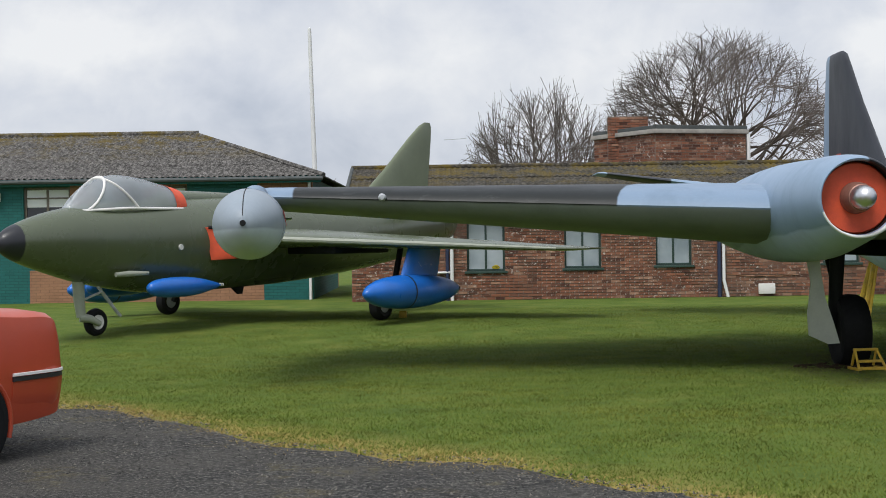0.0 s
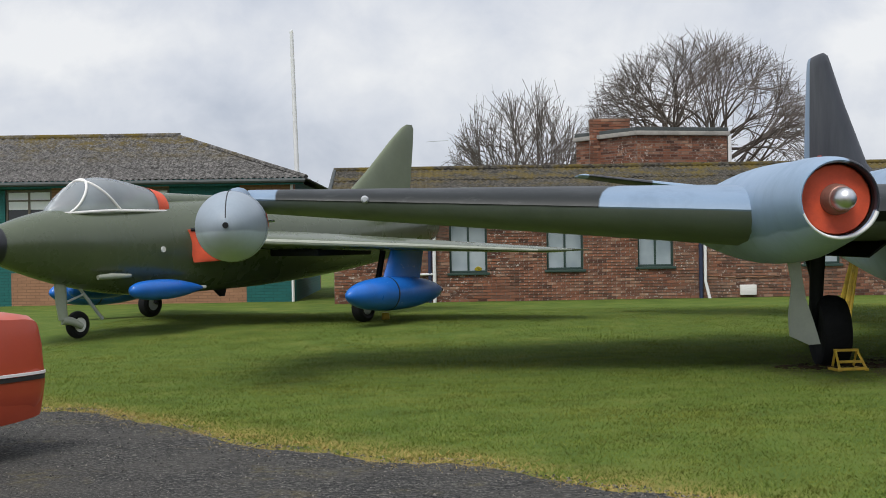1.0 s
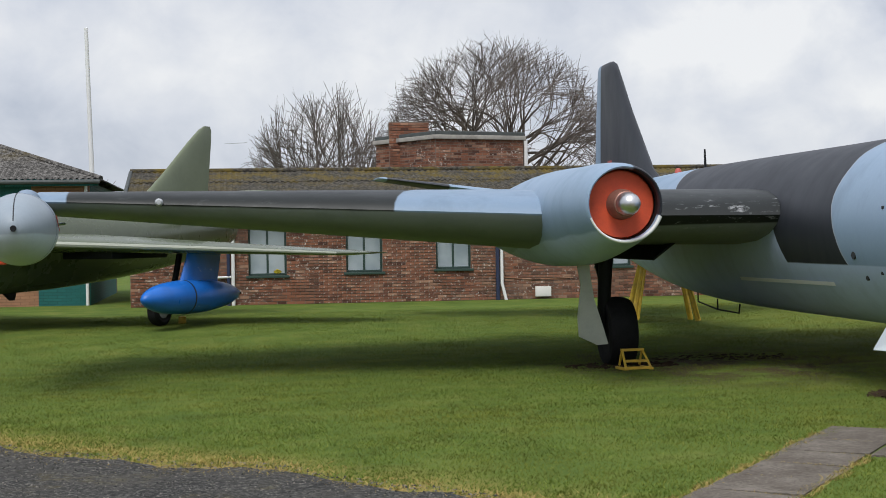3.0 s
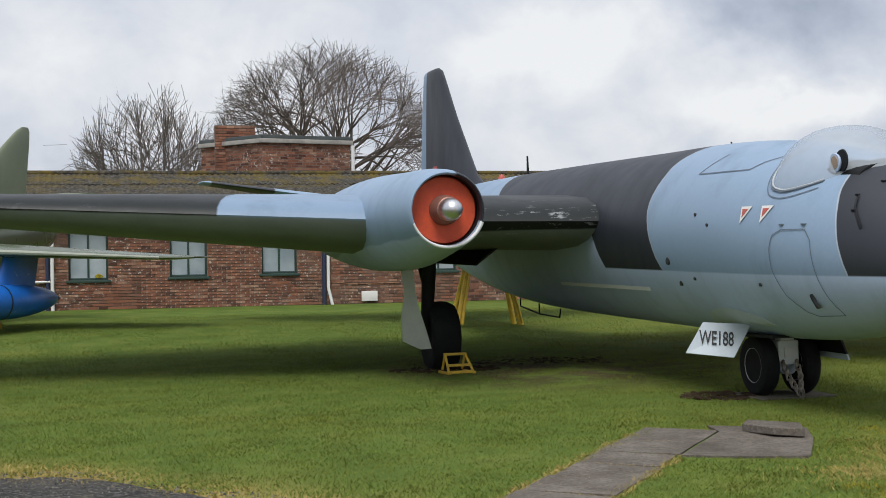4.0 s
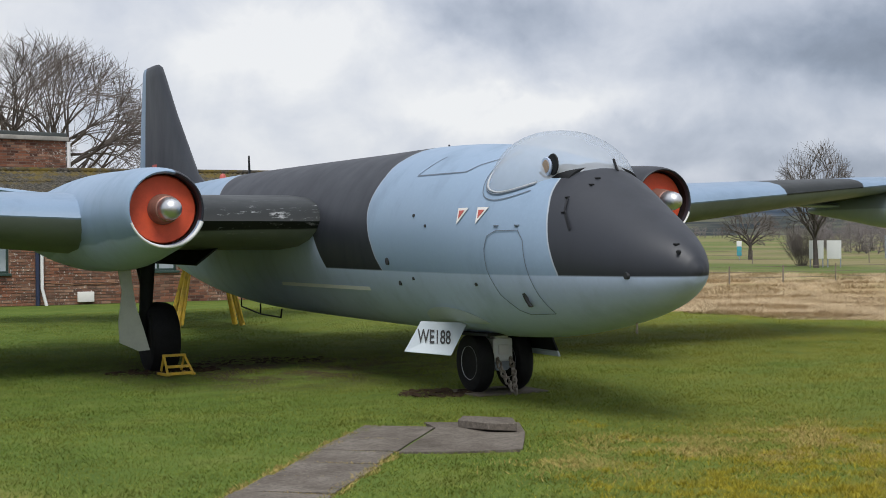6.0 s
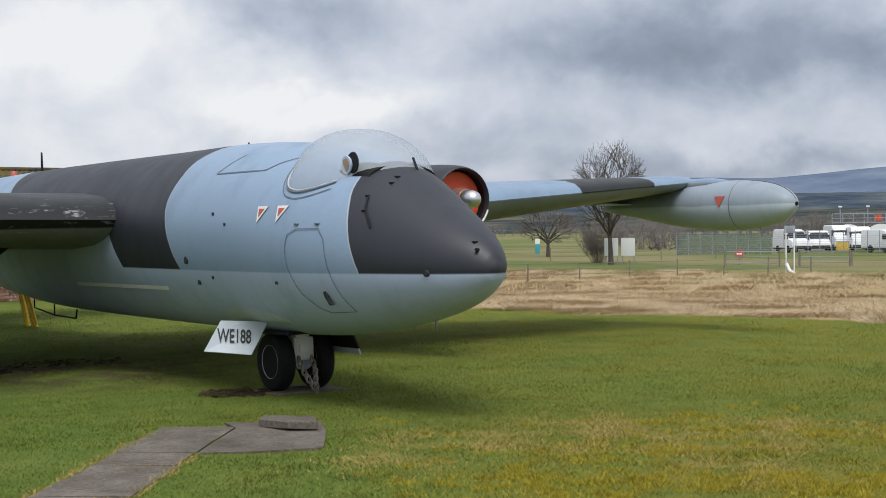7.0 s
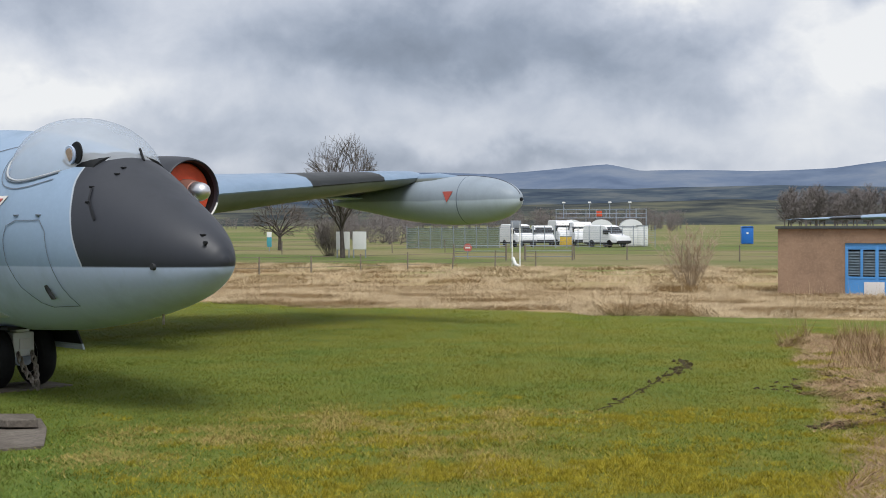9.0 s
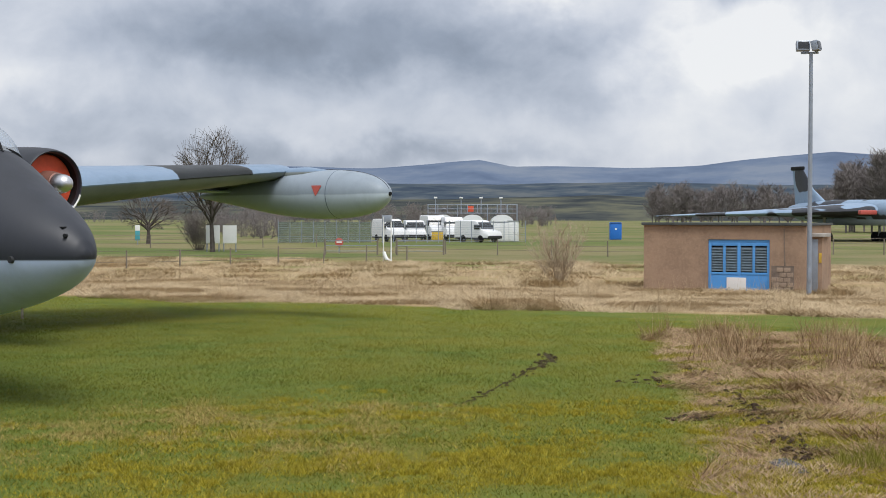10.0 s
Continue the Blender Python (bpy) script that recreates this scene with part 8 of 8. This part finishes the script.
def small_signs():
    x, y, z = spot(243, 122)
    r = thing("road_sign", pose(x, y, z, 0, 0, -42), "narrow teal and white sign on a post", "sign")
    part("panel", box(-0.20, 0.20, -0.02, 0.02, 0.35, 1.15, 0.01), M["sign_teal"], r)
    part("panel_top", box(-0.20, 0.20, -0.022, 0.022, 1.154, 1.6, 0.01), M["plain_white"], r)
    part("post", tube([(0, 0.05, -0.1), (0, 0.05, 1.55)], 0.04, 8), M["galv"], r)
    x, y, z = spot(600, 92)
    r = thing("road_sign", pose(x, y, z, 0, 0, -47), "round red no-entry sign on the gate", "sign")
    part("disc", spin([(-0.02, 0.0), (-0.02, 0.26), (0.01, 0.27)], (0, 0, 0.72), "y", 24), M["decal_red"], r)
    part("bar", box(-0.17, 0.17, -0.03, -0.022, 0.67, 0.77), M["plain_white"], r)
    part("post", tube([(0, 0.05, -0.1), (0, 0.05, 0.95)], 0.035, 8), M["galv"], r)
    x, y, z = spot(684, 75)
    r = thing("bird_feeder_post", pose(x, y, z, 0, 0, -48), "twin white posts with a small board on top", "post")
    for sx in (-0.16, 0.24):
        part("post", tube([(sx, 0, -0.1), (sx, 0, 2.35)], 0.035, 8), M["plain_white"], r)
    part("board", box(-0.24, 0.3, -0.03, 0.03, 2.05, 2.42, 0.01), M["galv"], r)
    part("chute", tube([(-0.14, -0.05, 0.5), (0.0, -0.2, 0.15), (0.28, -0.3, 0.0)], [0.09, 0.09, 0.08], 8), M["plain_white"], r)
    for p0, p1 in ((575, 668), (702, 785)):
        a, b = spot(p0, 88), spot(p1, 88)
        g = thing("field_gate", pose(0, 0, 0), "grey steel barrier gate between posts", "gate")
        for q in (a, b):
            part("post", tube([(q[0], q[1], q[2] - 0.1), (q[0], q[1], q[2] + 1.0)], 0.055, 8), M["fence_wood"], g)
        for h in (0.25, 0.58, 0.9):
            part("rail", tube([(a[0], a[1], a[2] + h), (b[0], b[1], b[2] + h)], 0.022, 6), M["galv"], g)


small_signs()


def netting():
    g = Graph("green_fence_netting")
    clear = g.nt.nodes.new("ShaderNodeBsdfTransparent")
    mx = g.nt.nodes.new("ShaderNodeMixShader")
    g.put(mx.inputs[0], g.math("ADD", 0.30, g.math("MULTIPLY", g.noise(0.8, 4.0, 0.6), 0.25)))
    g.nt.links.new(g.bsdf.outputs[0], mx.inputs[1])
    g.nt.links.new(clear.outputs[0], mx.inputs[2])
    g.nt.links.new(mx.outputs[0], g.nt.nodes["Material Output"].inputs[0])
    g.out(g.mix(g.noise(3.0, 3.0, 0.6), (0.10, 0.14, 0.10), (0.20, 0.24, 0.19)), 0.9, 0.0, 0.1)
    return g.mat


M["netting"] = netting()


def mesh_compound():
    a, b = spot(492, 128), spot(930, 134)
    root = thing("mesh_fence", pose(0, 0, 0), "grey wire mesh compound fence", "fence")
    n = 22
    for k in range(n + 1):
        t = k / n
        x, y = a[0] + (b[0] - a[0]) * t, a[1] + (b[1] - a[1]) * t
        z = rise1(x, y)
        part("post", tube([(x, y, z), (x, y, z + 2.0)], 0.04, 6), M["galv"], root)
    for k in range(8):
        p, q = Vector(a).lerp(Vector(b), k / n), Vector(a).lerp(Vector(b), (k + 1) / n)
        part("net_panel", plate([p + Vector((0, 0, 0.05)), q + Vector((0, 0, 0.05)), q + Vector((0, 0, 1.85)), p + Vector((0, 0, 1.85))], 0.01, (0.7, 0.7, 0)), M["netting"], root, "sagging green netting", smooth=False)
    for h in np.arange(0.1, 2.0, 0.16):
        part("wire", tube([(a[0], a[1], a[2] + h), (b[0], b[1], b[2] + h)], 0.012, 4), M["galv"], root)


mesh_compound()


def van(px, dist, turn, length, height, label, cab=True):
    x, y, z = spot(px, dist)
    root = thing("van", pose(x, y, z, 0, 0, turn), label, "van", "white vans in the compound")
    # x along, front at +x
    h = height
    prof = [(-length / 2, 0.45, h * 0.96), (-length / 2 + 0.1, 0.40, h), (length / 2 - 1.9, 0.40, h), (length / 2 - 1.5, 0.40, h * 0.95), (length / 2 - 0.95, 0.40, h * 0.60), (length / 2 - 0.1, 0.42, h * 0.50), (length / 2, 0.5, h * 0.40)]
    bm = bmesh.new()
    rings = []
    for px_, zb, zt in prof:
        rings.append([bm.verts.new((px_, yy, zz)) for yy, zz in ((-0.95, zb), (-0.97, zb + (zt - zb) * 0.5), (-0.88, zt - 0.05), (-0.8, zt), (0.8, zt), (0.88, zt - 0.05), (0.97, zb + (zt - zb) * 0.5), (0.95, zb))])
    for r0, r1 in zip(rings, rings[1:]):
        for k in range(8):
            j = (k + 1) % 8
            bm.faces.new((r0[k], r0[j], r1[j], r1[k]))
    bm.faces.new(rings[0])
    bm.faces.new(rings[-1][::-1])
    bmesh.ops.recalc_face_normals(bm, faces=bm.faces)
    part("body", bm, M["van_white"], root)
    part("side_window", box(length / 2 - 1.75, length / 2 - 1.1, -0.985, 0.985, h * 0.58, h * 0.80, 0.02), M["glass_dark"], root)
    part("windscreen", plate([(length / 2 - 1.42, -0.8, h * 0.90), (length / 2 - 1.42, 0.8, h * 0.90), (length / 2 - 0.98, 0.85, h * 0.62), (length / 2 - 0.98, -0.85, h * 0.62)], 0.03, (1, 0, 0.5)), M["glass_dark"], root)
    for wx in (-length / 2 + 1.1, length / 2 - 0.95):
        for sy in (-0.9, 0.9):
            part("wheel", spin([(-0.1, 0.0), (-0.1, 0.3), (-0.06, 0.34), (0.06, 0.34), (0.1, 0.3), (0.1, 0.0)], (wx, sy, 0.34), "y", 18), M["black"], root)
    part("sill", box(-length / 2 + 0.1, length / 2 - 0.2, -0.96, 0.96, 0.32, 0.46, 0.03), M["car_trim"], root)
    part("bumper", box(length / 2 - 0.1, length / 2 + 0.08, -0.9, 0.9, 0.36, 0.62, 0.04), M["car_trim"], root)
    return root


van(690, 138, -113, 4.3, 2.15, "white works van beside the post, dark below")
van(733, 141, -133, 4.8, 2.0, "white van seen front on")
van(768, 146, -125, 5.0, 2.5, "tall white camper van behind a yellow bin")
van(801, 143, -133, 5.0, 2.35, "white van parked nose out")
van(846, 134, -95, 4.3, 2.05, "long white delivery van by the fuel compound")


def white_cabinet(px, dist, w, h):
    x, y, z = spot(px, dist)
    r = thing("storage_cabinet", pose(x, y, z, 0, 0, -50), "white panelled storage cabinet in the compound", "cabinet", "storage cabinets")
    part("body", box(-w / 2, w / 2, -0.5, 0.5, 0.05, h, 0.03), M["van_white"], r)
    for k in (-1, 1):
        part("door", box(k * w / 4 - w / 4 + 0.04, k * w / 4 + w / 4 - 0.04, -0.53, -0.504, 0.12, h - 0.08, 0.008), M["plain_white"], r)
    part("roof", box(-w / 2 - 0.05, w / 2 + 0.05, -0.56, 0.55, h + 0.004, h + 0.07, 0.02), M["van_grey"], r)


white_cabinet(884, 137, 1.7, 1.85)
white_cabinet(908, 137, 1.0, 1.95)


def fuel_compound():
    x, y, z = spot(836, 152)
    root = thing("fuel_platform", pose(x, y, z, 0, 0, -50), "grey railed platform over white fuel tanks", "platform")
    L = 9.4
    for k in range(3):
        part("tank", loft([(-1.6, -3.1 + k * 3.1, 1.3, 1.35, 2.6, 0.15, 2.2), (1.6, -3.1 + k * 3.1, 1.3, 1.35, 2.6, 0.15, 2.2)], 28), M["van_white"], root, "white fuel tank")
    part("deck", box(-L / 2, L / 2, -0.8, 0.8, 2.72, 2.80, 0.01), M["galv"], root)
    for sy in (-0.8, 0.8):
        for h in (3.2, 3.65):
            part("rail", tube([(-L / 2, sy, h), (L / 2, sy, h)], 0.03, 6), M["galv"], root)
        for k in range(10):
            xx = -L / 2 + L * k / 9
            part("post", tube([(xx, sy, 0 if k % 3 == 0 else 2.75), (xx, sy, 3.66)], 0.03, 6), M["galv"], root)
    for xx in (-3.9, -1.2, 0.9, 3.0):
        part("vent_pipe", tube([(xx, 0, 2.7), (xx, 0, 4.3)], 0.05, 8), M["galv"], root)
        part("vent_cap", box(xx - 0.18, xx + 0.18, -0.15, 0.15, 4.3, 4.46, 0.03), M["plain_white"], root)
    part("orange_box", box(-0.5, 0.1, -0.6, -0.2, 2.9, 3.5, 0.05), M["orange"], root)
    x, y, z = spot(774, 136)
    t = thing("yellow_tank", pose(x, y, z, 0, 0, -50), "small yellow container by the tankers", "container")
    part("body", box(-0.55, 0.55, -0.4, 0.4, 0.15, 0.95, 0.06), M["yellow"], t)
    part("lid", box(-0.57, 0.57, -0.42, 0.42, 0.954, 1.02, 0.02), M["van_grey"], t)


fuel_compound()


def portable_toilet():
    x, y, z = spot(1089, 150)
    r = thing("portable_toilet", pose(x, y, z, 0, 0, -52), "bright blue portable toilet cabin in the field", "cabin")
    part("body", box(-0.6, 0.6, -0.6, 0.6, 0.05, 1.75, 0.05), M["toilet_blue"], r)
    part("roof", loft([(-0.66, 0, 0.62, 1.76, 1.84, 1.755, 4), (0.66, 0, 0.62, 1.76, 1.84, 1.755, 4)], 20), M["toilet_blue"], r)
    part("door", box(-0.42, 0.42, -0.625, -0.604, 0.12, 1.65, 0.01), M["toilet_blue"], r)
    part("door_label", box(-0.1, 0.1, -0.64, -0.627, 1.05, 1.25), M["plain_white"], r)


portable_toilet()


def delta_bomber():
    """The far camouflaged delta-wing aircraft, nose away to the right."""
    x, y, z = spot(1518, 150)
    root = thing("delta_bomber", pose(x, y, z - 0.1, 0, 0, -123), "far grey and dark green delta-wing bomber with tall fin", "aircraft")
    # x along, nose +x
    camo = bomber_paint("delta_camouflage", lambda g, x, y, z, wob: (g.band(g.noise(0.35, 1.0, 0.4), 0.49, 0.51), g.math("SUBTRACT", 1.0, step_at(g, z, 2.3))))
    rot = Matrix.Rotation(radians(-90), 4, "Z")
    fus = loft([(-13, 0, 0.3, 3.3, 3.7, 3.0, 2), (-11, 0, 0.9, 3.1, 4.0, 2.2, 2), (-4, 0, 1.4, 3.0, 4.3, 1.7, 2), (8, 0, 1.4, 3.0, 4.2, 1.7, 2), (12, 0, 0.9, 2.9, 3.6, 2.0, 2), (14, 0, 0.1, 2.8, 2.9, 2.7, 2)], 28)
    bmesh.ops.transform(fus, matrix=rot, verts=fus.verts)
    part("fuselage", fus, camo, root)
    for s in (-1, 1):
        w = bmesh.new()
        ring = []
        for sx, le, te, th in ((1.0, 6.0, -10.5, 1.5), (4.0, 3.0, -10.3, 1.1), (9.0, -2.0, -10.0, 0.6), (13.5, -6.3, -10.3, 0.3), (17.2, -9.4, -11.0, 0.12)):
            zz = 3.2 - 0.035 * sx
            ring.append([w.verts.new((le - (le - te) * c, s * sx, zz + t * th)) for c, t in [(c, t) for c, t in FOIL] + [(c, -t) for c, t in FOIL[:0:-1]]])
        for r0, r1 in zip(ring, ring[1:]):
            for k in range(len(r0)):
                j = (k + 1) % len(r0)
                w.faces.new((r0[k], r0[j], r1[j], r1[k]))
        w.faces.new(ring[-1])
        bmesh.ops.recalc_face_normals(w, faces=w.faces)
        part("wing", w, camo, root, "broad camouflaged delta wing")
        part("intake", box(5.35, 5.95, s * 2.6 - 0.9, s * 2.6 + 0.9, 2.75, 3.2, 0.15), M["decal_red"], root, "red intake blank")
        for k in range(2):
            part("leg", tube([(-1.0, s * 3.2, 2.8), (-1.0, s * 3.2, 0.6)], 0.15, 8), M["plain_white"], root)
            part("wheel", spin([(-0.25, 0.0), (-0.25, 0.5), (0.25, 0.5), (0.25, 0.0)], (-1.7 + 1.4 * k, s * 3.2, 0.55), "y", 16), M["black"], root)
    f = bmesh.new()
    rr = []
    for zz, le, te, th in ((3.9, -5.5, -12.0, 0.6), (5.5, -8.4, -12.2, 0.4), (7.6, -10.4, -12.6, 0.2)):
        rr.append([f.verts.new((le - (le - te) * c, t * th, zz)) for c, t in [(c, t) for c, t in FOIL] + [(c, -t) for c, t in FOIL[:0:-1]]])
    for r0, r1 in zip(rr, rr[1:]):
        for k in range(len(r0)):
            j = (k + 1) % len(r0)
            f.faces.new((r0[k], r0[j], r1[j], r1[k]))
    f.faces.new(rr[-1])
    bmesh.ops.recalc_face_normals(f, faces=f.faces)
    part("fin", f, camo, root)
    part("fin_cap", box(-12.7, -10.4, -0.2, 0.2, 7.55, 7.95, 0.1), M["dark"], root)
    part("nose_leg", tube([(9.0, 0, 1.9), (9.0, 0, 0.5)], 0.15, 8), M["plain_white"], root)
    for sy in (-0.3, 0.3):
        part("nose_wheel", spin([(-0.15, 0.0), (-0.15, 0.42), (0.15, 0.42), (0.15, 0.0)], (9.0, sy, 0.45), "y", 16), M["black"], root)


delta_bomber()


# ---- single bricks of the long wall, last ----
def single_bricks():
    cache = {}
    for a, b, z, d in near_bricks:
        key = round(b - a, 2)
        if key not in cache:
            bm = brick_mesh(b - a)
            me = bpy.data.meshes.new("brick")
            bm.to_mesh(me)
            bm.free()
            me.materials.append(M["brick"])
            cache[key] = me
        ob = new("brick", cache[key])
        ob.parent = front_wall
        ob.location = (a, WALL_Y + d, z)


single_bricks()
